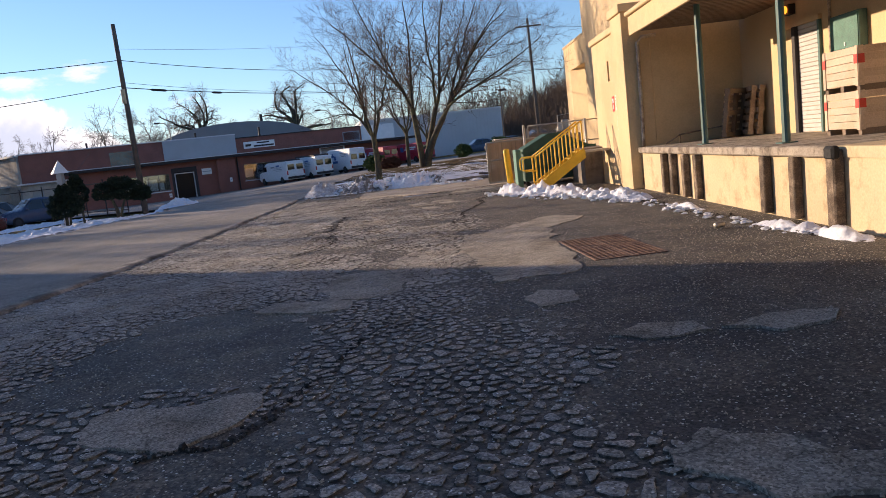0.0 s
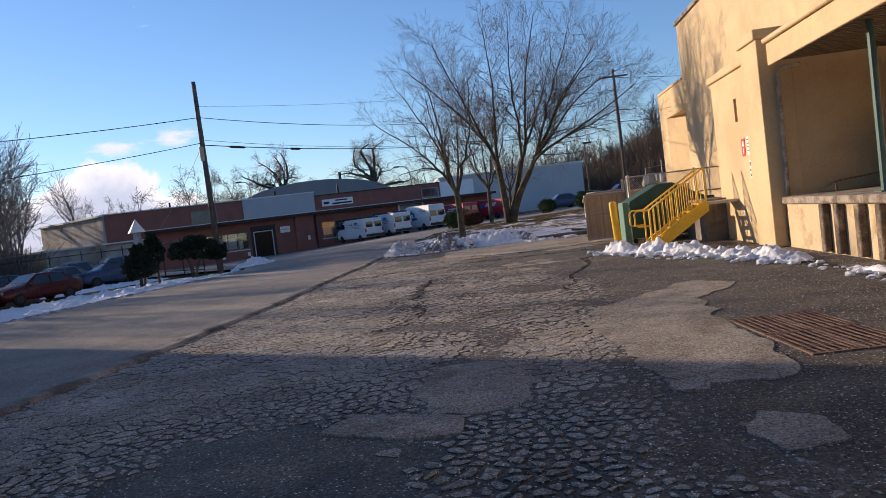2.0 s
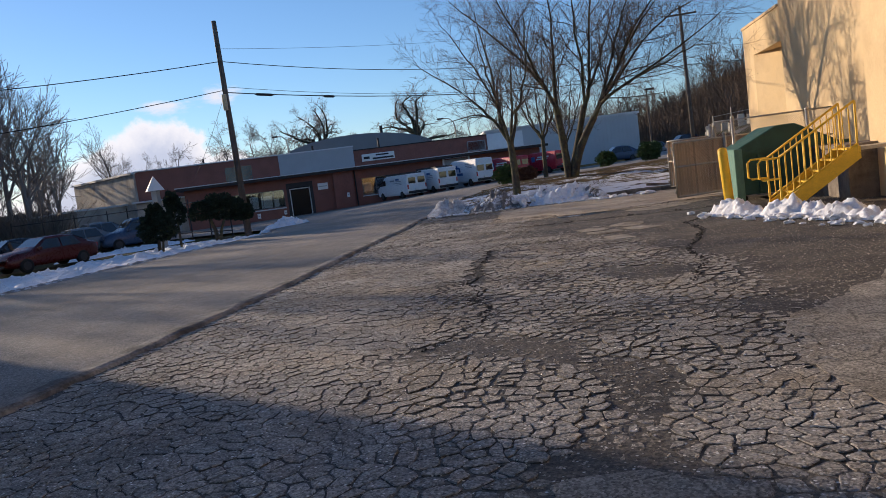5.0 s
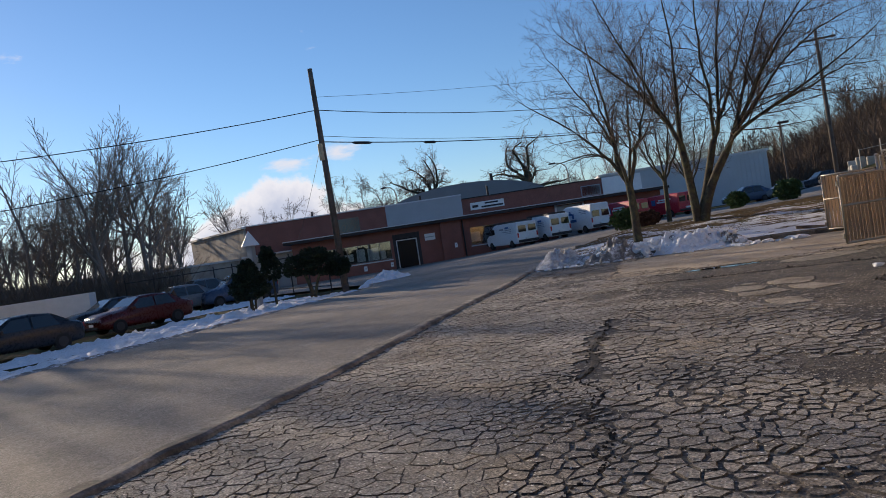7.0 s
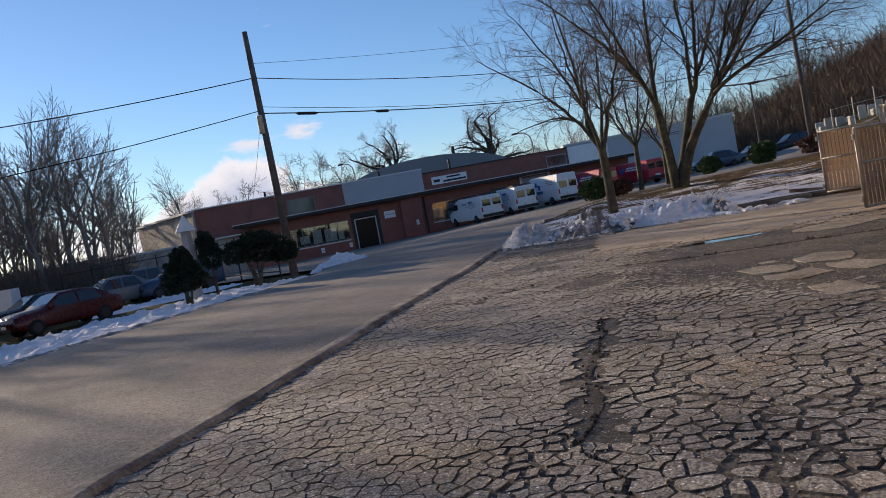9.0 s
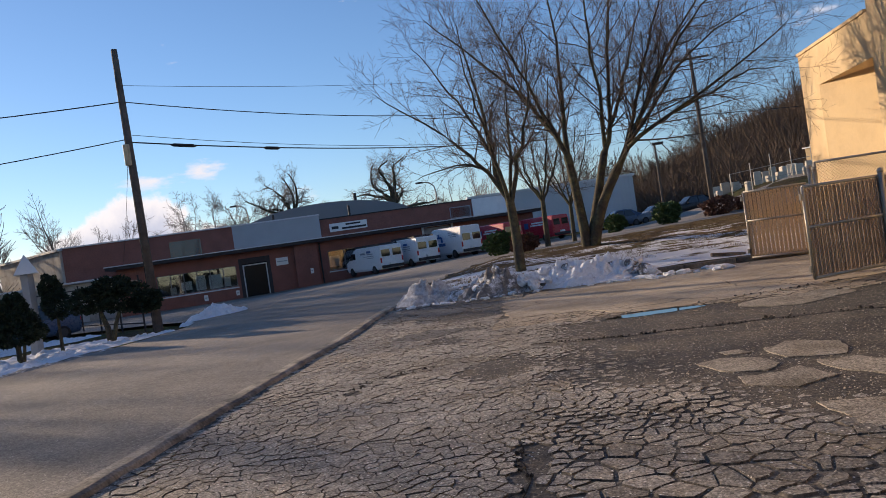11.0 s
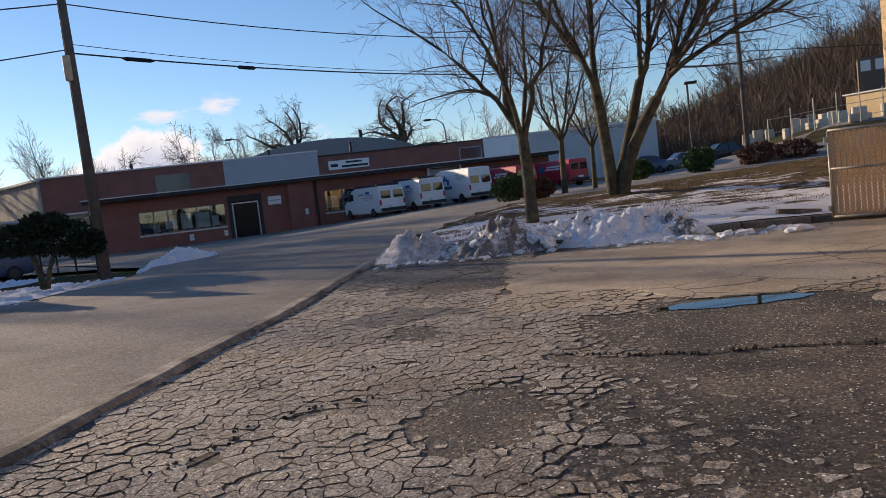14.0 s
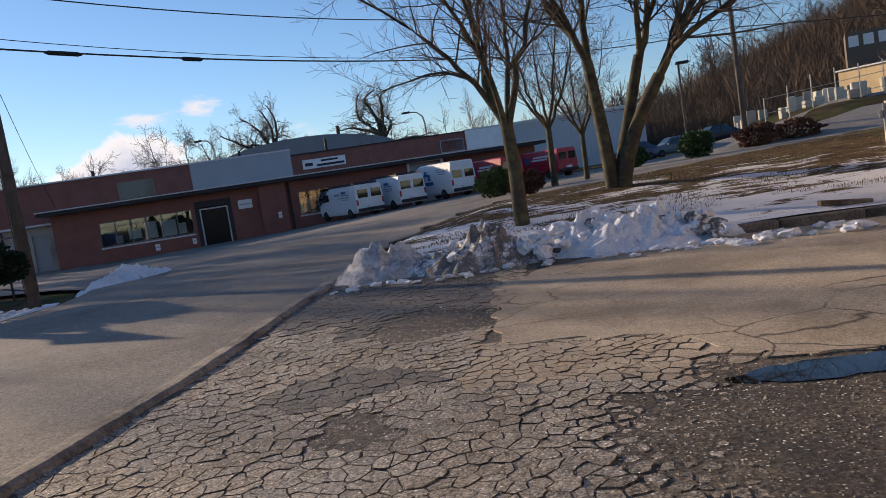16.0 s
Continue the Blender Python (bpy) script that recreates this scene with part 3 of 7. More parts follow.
# ---- trees ----
def grow(rng, out, start, direction, length, radius, level, depth, wander=0.18, lift=0.12, kids=(3, 4), spread=0.7, ratio=0.62, thin=0.62, spray=0):
    """One bent limb and its branches, as (level, points, radii)."""
    n = 6 if level == 0 else 5 if level < 3 else 3 if level < 5 else 2
    keep = lift
    pts, rad = [start.copy()], [radius]
    d = direction.normalized()
    if level == 0:
        wander, lift = wander * 0.35, 0.0
    taper = 0.5 if level < depth else 0.25
    for i in range(n):
        d = (d + Vector((rng.gauss(0, wander), rng.gauss(0, wander), rng.gauss(0, wander) + lift)) * (2.2 / n)).normalized()
        pts.append(pts[-1] + d * length / n)
        rad.append(radius * (1 - (1 - taper) * (i + 1) / n))
    out.append((level, pts, rad))
    if level == 0:
        wander, lift = wander / 0.35, keep
    if level >= depth:
        return
    k = rng.randint(*kids) + (spray if level == depth - 1 else 0)
    for j in range(k):
        f = min(0.999, (0.55 if level == 0 else 0.25) + (0.45 if level == 0 else 0.75) * (j + rng.random() * 0.8) / k)
        i = min(int(f * n), n - 1)
        p = pts[i].lerp(pts[i + 1], f * n - i)
        ax = (pts[i + 1] - pts[i]).normalized()
        side = Matrix.Rotation(rng.uniform(0, 2 * math.pi), 3, ax) @ ax.orthogonal().normalized()
        a = spread * rng.uniform(0.6, 1.3)
        grow(rng, out, p, ax * math.cos(a) + side * math.sin(a), length * ratio * rng.uniform(0.75, 1.2) * (1.1 - 0.25 * f), max(rad[i] * thin, 0.003), level + 1, depth, wander, lift, kids, spread, ratio, thin, spray)
    grow(rng, out, pts[-1], (pts[-1] - pts[-2]).normalized(), length * ratio, rad[-1], level + 1, depth, wander, lift, kids, spread, ratio, thin, spray)


def limb_arrays(limbs, sides_of):
    verts, faces = [], []
    for lv, pts, rad in limbs:
        s = sides_of(lv)
        base = len(verts)
        for i, p in enumerate(pts):
            d = (pts[min(i + 1, len(pts) - 1)] - pts[max(i - 1, 0)]).normalized()
            a = d.orthogonal().normalized()
            b = d.cross(a)
            for k in range(s):
                q = p + rad[i] * (a * math.cos(2 * math.pi * k / s) + b * math.sin(2 * math.pi * k / s))
                verts.append(q[:])
        for i in range(len(pts) - 1):
            for k in range(s):
                faces.append((base + i * s + k, base + i * s + (k + 1) % s, base + (i + 1) * s + (k + 1) % s, base + (i + 1) * s + k))
    return verts, faces


def limbs_mesh(name, limbs, material, sides_of=lambda lv: 8 if lv == 0 else 6 if lv == 1 else 4 if lv == 2 else 3):
    verts, faces = limb_arrays(limbs, sides_of)
    me = bpy.data.meshes.new(name)
    me.from_pydata(verts, [], faces)
    me.materials.append(material)
    me.shade_smooth()
    return me


def along(pts, f):
    """A point and tangent at fraction f of a polyline."""
    k = f * (len(pts) - 1)
    i = min(int(k), len(pts) - 2)
    return pts[i].lerp(pts[i + 1], k - i), (pts[i + 1] - pts[i]).normalized()


def twiggy(rng, out, pts, r0, r1, level, deepest, gap, reach, wide=0.85, first=0.2, lift=0.1, bend=0.11, least=0.0042):
    """Hangs side branches along a limb, and twigs along those, to the deepest level."""
    span = sum((b - a).length for a, b in zip(pts, pts[1:]))
    n = len(pts) - 1
    out.append((level, pts, [r0 + (r1 - r0) * i / n for i in range(n + 1)]))
    if level >= deepest:
        return
    turn = rng.uniform(0, 6.28)
    count = max(2, int(span * (1 - first) / gap))
    for c in range(count + 1):
        f = 0.999 if c == count else first + (0.995 - first) * (c + rng.uniform(0.1, 0.9)) / count
        p, d = along(pts, f)
        turn += 2.4 + rng.gauss(0, 0.5)
        side = Matrix.Rotation(turn, 3, d) @ d.orthogonal().normalized()
        a = wide * rng.uniform(0.65, 1.25) * (0.4 if c == count else 1.0)
        g = (d * math.cos(a) + side * math.sin(a) + Vector((0, 0, lift))).normalized()
        long = reach * rng.uniform(0.45, 1.25) * (1.12 - 0.42 * f)
        steps = 5 if level == 1 else 3 if level == 2 else 2
        q = [p]
        for k in range(steps):
            g = (g + Vector((rng.gauss(0, bend), rng.gauss(0, bend), rng.gauss(0, bend) + lift * 0.5))).normalized()
            q.append(q[-1] + g * long / steps)
        r = max((r0 + (r1 - r0) * f) * 0.5, least)
        twiggy(rng, out, q, r, max(r * 0.4, least * 0.8), level + 1, deepest, max(gap * 0.66, 0.1), reach * 0.46, wide, 0.12, lift, bend, least)


def curve_through(knots, n):
    """A smooth run of n + 1 points through a few knots."""
    pts = []
    m = len(knots) - 1
    for i in range(n + 1):
        k = min(i / n * m, m - 1e-6)
        j = int(k)
        f = k - j
        a, b, c, d = (Vector(knots[max(0, min(m, j + q))]) for q in (-1, 0, 1, 2))
        pts.append(0.5 * (2 * b + (c - a) * f + (2 * a - 5 * b + 4 * c - d) * f * f + (3 * b - a - 3 * c + d) * f ** 3))
    return pts


def limbed_tree(seed, base, stems, limbs, label, gap=0.3, reach=2.0, deepest=4, twig=TWIG, **kw):
    """A leafless tree: bare stems, then main limbs that carry branches and twigs."""
    rng = random.Random(seed)
    out = []
    for knots, r0, r1 in stems:
        p = curve_through(knots, 8)
        out.append((0, p, [r0 + (r1 - r0) * i / 8 for i in range(9)]))
    for knots, r0, r1 in limbs:
        p = curve_through(knots, 12)
        for k in range(2, 13):
            p[k] += Vector((rng.gauss(0, 0.03), rng.gauss(0, 0.05), rng.gauss(0, 0.02)))
        twiggy(rng, out, p, r0, r1, 1, deepest, gap, reach, **kw)
    t = thing("tree", Matrix.Translation(base), label, "tree", "")
    part("trunk", limbs_mesh("trunk", [q for q in out if q[0] < 2], BARK, lambda lv: 10 if lv == 0 else 7), None, t)
    part("crown", limbs_mesh("crown", [q for q in out if q[0] >= 2], twig, lambda lv: 4 if lv == 2 else 3), None, t)
    return t


def main_trees():
    # street tree: one trunk that forks above head height
    limbed_tree(5, (-4.6, 37.0, 0.42),
                [([(0.02, 0, -0.4), (0.0, 0, 0.1), (0.01, 0, 1.0), (-0.03, 0, 2.0)], 0.175, 0.125)],
                [([(-0.05, 0, 1.95), (-0.35, 0.1, 3.3), (-0.5, 0.2, 5.0), (-0.95, 0.3, 7.4)], 0.1, 0.012),
                 ([(-0.05, 0, 2.0), (-0.75, -0.2, 3.2), (-1.7, -0.5, 4.2), (-3.4, -0.8, 5.6)], 0.075, 0.01),
                 ([(-0.15, 0, 2.5), (-0.8, 0.1, 3.1), (-1.6, 0.3, 3.3), (-2.8, 0.6, 3.1)], 0.05, 0.01),
                 ([(0.0, 0, 1.9), (0.37, 0.1, 3.2), (0.78, 0.3, 4.5), (1.05, 0.5, 6.9)], 0.085, 0.012),
                 ([(-0.3, 0.1, 3.2), (-0.9, 0.5, 4.6), (-1.7, 0.9, 5.9), (-2.5, 1.2, 7.2)], 0.055, 0.01),
                 ([(0.0, 0.02, 2.0), (0.1, 0.8, 3.3), (0.1, 1.4, 4.6), (0.2, 1.9, 6.2)], 0.07, 0.012),
                 ([(-0.05, -0.02, 2.0), (-0.2, -0.8, 3.2), (-0.4, -1.5, 4.6), (-0.6, -2.1, 6.2)], 0.07, 0.012)],
                "bare street tree with a mossy grey trunk on the snowy lawn", 0.26, 1.6, first=0.22, lift=0.06)
    # large tree: three stems from one foot, a fan of arching limbs
    limbed_tree(12, (-2.6, 39.8, 0.5),
                [([(-0.02, 0, -0.4), (-0.06, 0, 0.6), (-0.13, 0, 1.7), (-0.26, 0, 3.2)], 0.19, 0.13),
                 ([(0.08, 0.08, -0.4), (0.2, 0.1, 0.6), (0.47, 0.15, 1.6), (0.92, 0.2, 3.15)], 0.17, 0.12),
                 ([(0.14, -0.05, -0.4), (0.3, -0.08, 0.6), (0.72, -0.1, 1.65), (1.3, -0.12, 2.6)], 0.19, 0.14)],
                [([(-0.26, 0, 3.15), (-0.7, -0.2, 4.25), (-2.1, -0.6, 6.0), (-4.2, -0.9, 8.2)], 0.1, 0.012),
                 ([(-0.26, 0, 3.15), (-0.2, 0.3, 4.6), (-0.1, 0.6, 7.0), (-0.3, 0.8, 10.0)], 0.1, 0.012),
                 ([(-0.55, -0.1, 4.0), (-1.2, -0.9, 5.6), (-1.9, -1.5, 7.3), (-2.6, -1.8, 9.2)], 0.065, 0.01),
                 ([(-0.28, 0.05, 3.4), (-1.0, 1.0, 4.7), (-1.8, 1.9, 6.4), (-2.4, 2.5, 8.6)], 0.07, 0.01),
                 ([(0.92, 0.2, 3.1), (1.25, 0.2, 4.2), (1.55, 0.2, 7.0), (2.3, 0.2, 10.1)], 0.1, 0.012),
                 ([(0.95, 0.2, 3.3), (1.0, -0.5, 5.0), (0.9, -1.1, 7.2), (1.1, -1.6, 9.4)], 0.075, 0.01),
                 ([(1.1, 0.25, 3.7), (1.8, 1.3, 5.2), (2.4, 2.2, 7.0), (3.0, 2.9, 8.9)], 0.075, 0.01),
                 ([(1.28, -0.12, 2.55), (2.05, -0.1, 3.9), (3.3, 0.0, 6.0), (5.1, 0.2, 8.3)], 0.11, 0.012),
                 ([(1.25, -0.12, 2.5), (2.0, -0.4, 3.35), (4.3, -0.9, 4.5), (6.6, -1.2, 5.9)], 0.1, 0.01),
                 ([(1.75, -0.1, 3.3), (2.9, 0.7, 4.7), (4.5, 1.3, 6.3), (6.4, 1.7, 7.2)], 0.075, 0.01),
                 ([(1.7, -0.1, 3.2), (2.6, -1.1, 4.7), (3.8, -1.9, 6.3), (5.2, -2.4, 7.4)], 0.075, 0.01),
                 ([(1.5, -0.1, 2.9), (2.1, 0.1, 4.5), (2.9, 0.3, 6.8), (3.9, 0.5, 9.3)], 0.08, 0.01),
                 ([(3.2, -0.6, 3.95), (4.4, -0.3, 4.4), (5.6, 0.2, 4.9), (6.7, 0.6, 4.9)], 0.05, 0.01)],
                "large bare tree forking into several mossy stems on the lawn", 0.235, 2.0, first=0.22, lift=0.07)
    for x, y, s, q in ((-4.6, 50.5, 1.12, 21), (-3.4, 52.0, 0.92, 22)):
        c = limbed_tree(q, (0, 0, 0), [([(0, 0, -0.4), (0.02, 0, 0.8), (0.05, 0, 2.0)], 0.13, 0.09)],
                        [([(0.04, 0, 1.9), (0.9 * math.cos(a), 0.9 * math.sin(a), 3.6), (1.5 * math.cos(a), 1.5 * math.sin(a), 5.6 + h)], 0.06, 0.01) for a, h in ((0.4, 0.2), (1.7, 0.6), (2.9, 0.0), (4.1, 0.8), (5.3, 0.3))],
                        "small bare ornamental tree beside the parking", 0.26, 1.4, 4, least=0.006)
        c.matrix_world = pose(x, y, land(x, y)) @ Matrix.Scale(s, 4)
    # old pollarded trees with twisted limbs, beyond the roofs
    for x, y, s, q in ((-36.6, 98.0, 0.93, 51), (-24.2, 98.0, 0.95, 52)):
        r = random.Random(q)
        limbs = []
        for k in range(7):
            a, p, g = k * 0.9 + r.uniform(-0.3, 0.3), Vector((0, 0, 6.4 + 0.25 * k)), Vector((0, 0, 0.6))
            g += Vector((math.cos(a), math.sin(a) * 0.8, 0.35))
            knots = [p]
            for step in range(4):
                g = (g.normalized() + Vector((r.gauss(0, 0.55), r.gauss(0, 0.4), r.gauss(0.25, 0.4)))).normalized()
                knots.append(knots[-1] + g * r.uniform(1.1, 1.9))
            limbs.append((knots, 0.25, 0.06))
        t = limbed_tree(q, (0, 0, 0), [([(0, 0, -0.5), (0.1, 0, 3.0), (-0.1, 0, 6.0), (0.05, 0, 8.0)], 0.5, 0.3)], limbs,
                        "old pollarded bare tree with twisted limbs behind the roofs", 0.4, 2.2, 4, HAZETWIG, first=0.2, lift=0.02, bend=0.3, least=0.014)
        t.matrix_world = pose(x, y, 0) @ Matrix.Scale(s, 4)


main_trees()


# ---- utility poles and wires ----
def utility_pole(x, y, z, h, lean, label, arm=False):
    t = thing("utility_pole", pose(x, y, z), label, "utility pole", "utility poles")
    bm = bmesh.new()
    add_tube(bm, [Vector((0, 0, -0.4)), Vector((lean * 0.5, 0, h * 0.5)), Vector((lean, 0, h))], [0.155, 0.13, 0.1], 12)
    part("pole", bm, POLEWOOD, t, smooth=True)
    if arm:
        part("crossarm", boxes((lean - 1.1, -0.16, h - 0.7, lean + 1.1, -0.04, h - 0.58)), POLEWOOD, t)
        for q in (-1.0, -0.45, 0.45, 1.0):
            bm = bmesh.new()
            bar(bm, (lean + q, -0.1, h - 0.58), (lean + q, -0.1, h - 0.42), 0.03, 6)
            part("insulator", bm, CAP, t)
    else:
        bm = bmesh.new()
        add_box(bm, lean * 0.55 - 0.09, -0.28, 5.6, lean * 0.55 + 0.09, -0.13, 6.3, 0.02)
        part("meter_box", bm, mat("cream meter box", (0.5, 0.42, 0.28), 0.6), t, "small cream equipment box")
        bm = bmesh.new()
        bar(bm, (lean * 0.6 - 0.02, -0.16, 0), (lean * 0.9 - 0.02, -0.15, 8.6), 0.012, 5)
        part("ground_wire", bm, CABLE, t)
    return t


POLE1, POLE2 = Vector((-16.85, 37.5, -0.1)), Vector((5.0, 65.0, 0.9))
utility_pole(*POLE1, 9.5, -0.12, "tall weathered timber utility pole by the road verge")
utility_pole(*POLE2, 10.4, -0.1, "timber utility pole with a crossarm beyond the lawn", True)


def wire(a, b, sag, r, label, cases=()):
    a, b = Vector(a), Vector(b)
    t = thing("overhead_wire", Matrix.Identity(4), label, "wire", "overhead wires")
    bm = bmesh.new()
    pts = [a.lerp(b, i / 24) - Vector((0, 0, sag * 4 * (i / 24) * (1 - i / 24))) for i in range(25)]
    add_tube(bm, pts, [r] * 25, 4)
    part("cable", bm, CABLE, t)
    for f0, f1 in cases:
        p = [a.lerp(b, f) - Vector((0, 0, sag * 4 * f * (1 - f) + 0.02)) for f in (f0, f1)]
        bm = bmesh.new()
        d = (p[1] - p[0]) * 0.12
        add_tube(bm, [p[0], p[0] + d, p[1] - d, p[1]], [0.02, 0.06, 0.06, 0.02], 8)
        part("splice_case", bm, CABLE, t)
    return t


P1, P2 = POLE1 + Vector((-0.1, 0, 0)), POLE2 + Vector((-0.1, 0, 0))
wire(P1 + Vector((0, 0, 7.75)), P2 + Vector((0, 0, 8.7)), 1.3, 0.02, "thin black overhead power wire between the poles")
wire(P1 + Vector((0, 0, 8.3)), P2 + Vector((0, 0, 10.2)), 0.7, 0.009, "hair-thin overhead wire between the pole tops")
wire(P1 + Vector((0, 0, 6.65)), P2 + Vector((0, 0, 6.8)), 1.2, 0.012, "thin black overhead wire between the poles")
wire(P1 + Vector((0, 0, 6.4)), P2 + Vector((0, 0, 6.2)), 0.9, 0.028, "thick black telephone cable with splice cases", ((0.04, 0.066), (0.14, 0.158)))
wire(P1 + Vector((0, 0, 7.75)), (-37.2, 22.75, 7.2), 0.5, 0.02, "thin black overhead power wire across the road")
wire(P1 + Vector((0, 0, 6.5)), (-38.0, 22.75, 4.6), 0.45, 0.018, "thin black telephone cable across the road")
wire(P1 + Vector((0, 0, 6.4)), (-31.6, 57.6, 2.9), 0.3, 0.01, "thin service wire to the brick building")
wire(P2 + Vector((0, 0, 9.7)), (60.0, 110.0, 13.0), 0.6, 0.02, "thin black overhead power wire towards the hill")
wire(P2 + Vector((0, 0, 6.2)), (60.0, 110.0, 10.0), 0.6, 0.03, "thick black cable towards the hill")


def lot_lamp(x, y, h):
    t = thing("lamp_post", pose(x, y, land(x, y)), "tall dark parking-lot lamp post with a flat head", "lamp post", "lot lamps")
    bm = bmesh.new()
    bar(bm, (0, 0, -0.1), (0, 0, h), 0.06, 8)
    part("post", bm, POLEWOOD, t)
    box_part("head", (-0.15, -0.25, h - 0.02, 0.55, 0.25, h + 0.12), FASCIA, t, bevel=0.02)


lot_lamp(2.1, 66.0, 5.1)


def street_lamp(x, y, h, turn):
    t = thing("street_lamp", pose(x, y, 0, 0, 0, turn), "tall thin street lamp with a curved arm beyond the roofs", "street lamp", "street lamps")
    bm = bmesh.new()
    add_tube(bm, [Vector(p) for p in ((0, 0, 0), (0, 0, h - 0.9), (0.1, 0, h - 0.35), (0.5, 0, h), (1.1, 0, h + 0.1))], [0.09, 0.07, 0.06, 0.05, 0.045], 8)
    part("pole", bm, GALV, t, smooth=True)
    box_part("head", (1.0, -0.12, h + 0.02, 1.6, 0.12, h + 0.16), FASCIA, t, bevel=0.03)


for x, y, h, turn in ((-31.0, 75.0, 7.1, 170), (-14.5, 75.0, 6.5, 175)):
    street_lamp(x, y, h, turn)


# ---- evergreen shrubs ----
def shrub(name, m, blobs, leaves, label, material=LEAF, size=0.05, stems=(), seed=1, group=""):
    """A shrub: a dense crown of small leaves scattered over blobs (centre, radii), on woody stems."""
    rng = random.Random(seed)
    t = thing(name, m, label, "shrub", group)
    verts, faces = [], []
    for i in range(leaves):
        c, r = blobs[rng.randrange(len(blobs))]
        d = Vector((rng.gauss(0, 1), rng.gauss(0, 1), rng.gauss(0, 1))).normalized()
        k = rng.uniform(0.55, 1.0) ** 0.5 * (1 + 0.4 * noise.noise(d * 2.6 + Vector((seed, 0, 0))))
        p = Vector((c[0] + d.x * r[0] * k, c[1] + d.y * r[1] * k, c[2] + d.z * r[2] * k))
        a = (d + Vector((rng.gauss(0, 0.6), rng.gauss(0, 0.6), rng.gauss(0, 0.6)))).normalized()
        b = a.orthogonal().normalized()
        b = Matrix.Rotation(rng.uniform(0, 6.28), 3, a) @ b
        s = size * rng.uniform(0.6, 1.4)
        n = len(verts)
        verts += [(p - b * s * 0.45)[:], (p + a * s * 0.9)[:], (p + b * s * 0.45)[:], (p - a * s * 0.5)[:]]
        faces.append((n, n + 1, n + 2, n + 3))
    me = bpy.data.meshes.new("crown")
    me.from_pydata(verts, [], faces)
    me.materials.append(material)
    part("crown", me, None, t)
    for pts, r in stems:
        bm = bmesh.new()
        add_tube(bm, [Vector(p) for p in pts], r, 6)
        part("stem", bm, BARK, t)
    return t


shrub("conical_shrub", pose(-18.6, 33.3, -0.12), [((0, 0, 0.85), (0.78, 0.78, 0.42)), ((0.0, 0, 1.15), (0.62, 0.62, 0.45)), ((0.03, 0, 1.5), (0.36, 0.36, 0.42))], 10000, "dark conical evergreen shrub in the snowy verge", DARKLEAF, 0.07,
      [([(0, 0, -0.1), (0, 0, 0.6)], [0.08, 0.06]), ([(0.12, 0, -0.1), (0.2, 0.05, 0.6)], [0.05, 0.04])], 4)
shrub("evergreen_shrub", pose(-19.2, 35.8, -0.12), [((0, 0, 1.45), (0.4, 0.4, 0.5)), ((-0.15, 0, 1.95), (0.3, 0.3, 0.45))], 4000, "slim dark evergreen shrub behind the conical one", DARKLEAF, 0.07, [([(0, 0, -0.1), (0, 0, 1.2)], [0.06, 0.04])], 6)
shrub("yew_shrub", pose(-17.3, 35.6, -0.12), [((0.55, 0.3, 1.35), (0.7, 0.7, 0.48)), ((-0.35, -0.2, 1.4), (0.62, 0.6, 0.42)), ((0.2, 0.1, 1.7), (0.6, 0.6, 0.36)), ((1.05, 0.5, 1.15), (0.45, 0.5, 0.36))], 11000, "umbrella-shaped dark yew shrub beside the utility pole", DARKLEAF, 0.07,
      [([(0, 0, -0.1), (-0.05, 0, 0.5), (-0.25, 0, 1.1)], [0.1, 0.085, 0.06]), ([(0.05, 0, -0.1), (0.25, 0, 0.6), (0.5, 0, 1.1)], [0.07, 0.06, 0.05])], 7)
for x, y, w, h, s in ((-7.0, 51.5, 0.75, 0.55, 11), (-1.25, 58.4, 0.62, 0.5, 12), (1.55, 58.0, 0.78, 0.62, 13)):
    shrub("round_shrub", pose(x, y, land(x, y) + 0.1), [((0, 0, h * 0.85), (w, w, h)), ((0.25 * w, 0, h * 1.0), (w * 0.7, w * 0.7, h * 0.8))], 4500, "rounded green evergreen shrub beside the lot kerb", LEAF, 0.09, (), s, "round shrubs")
BRUSH = mat("russet shrub", (0.11, 0.055, 0.04), 0.95, var=0.3, scale=4, bump=0, island=0.35)
for x, y, w, h, s in ((-5.4, 47.5, 0.6, 0.4, 31), (4.6, 60.5, 0.9, 0.55, 32), (6.6, 61.0, 1.1, 0.5, 33)):
    shrub("russet_shrub", pose(x, y, land(x, y) + 0.1), [((0, 0, h * 0.8), (w, w * 0.8, h))], 3000, "low russet leafless shrub at the lot edge", BRUSH, 0.09, (), s, "russet shrubs")


# ---- vehicles ----
def loft(bm, stations, closed=True):
    """Skins cross-sections, each a list of points of equal count."""
    vs = [[bm.verts.new(p) for p in s] for s in stations]
    for a, b in zip(vs, vs[1:]):
        for i in range(len(a) - (0 if closed else 1)):
            bm.faces.new((a[i], a[(i + 1) % len(a)], b[(i + 1) % len(b)], b[i]))
    bm.faces.new(vs[0][::-1])
    bm.faces.new(vs[-1])


TYRE = mat("tyre", (0.02, 0.02, 0.02), 0.85, var=0.2)
RIM = mat("wheel rim", (0.05, 0.05, 0.055), 0.5, metal=0.3, var=0.1)
CARGLASS = glass("vehicle glass", (0.015, 0.018, 0.02), 0.03)
LAMPRED = mat("tail lamp red", (0.45, 0.02, 0.02), 0.3, var=0.05, bump=0)
LAMPCLEAR = mat("head lamp", (0.6, 0.6, 0.58), 0.2, var=0.05, bump=0)


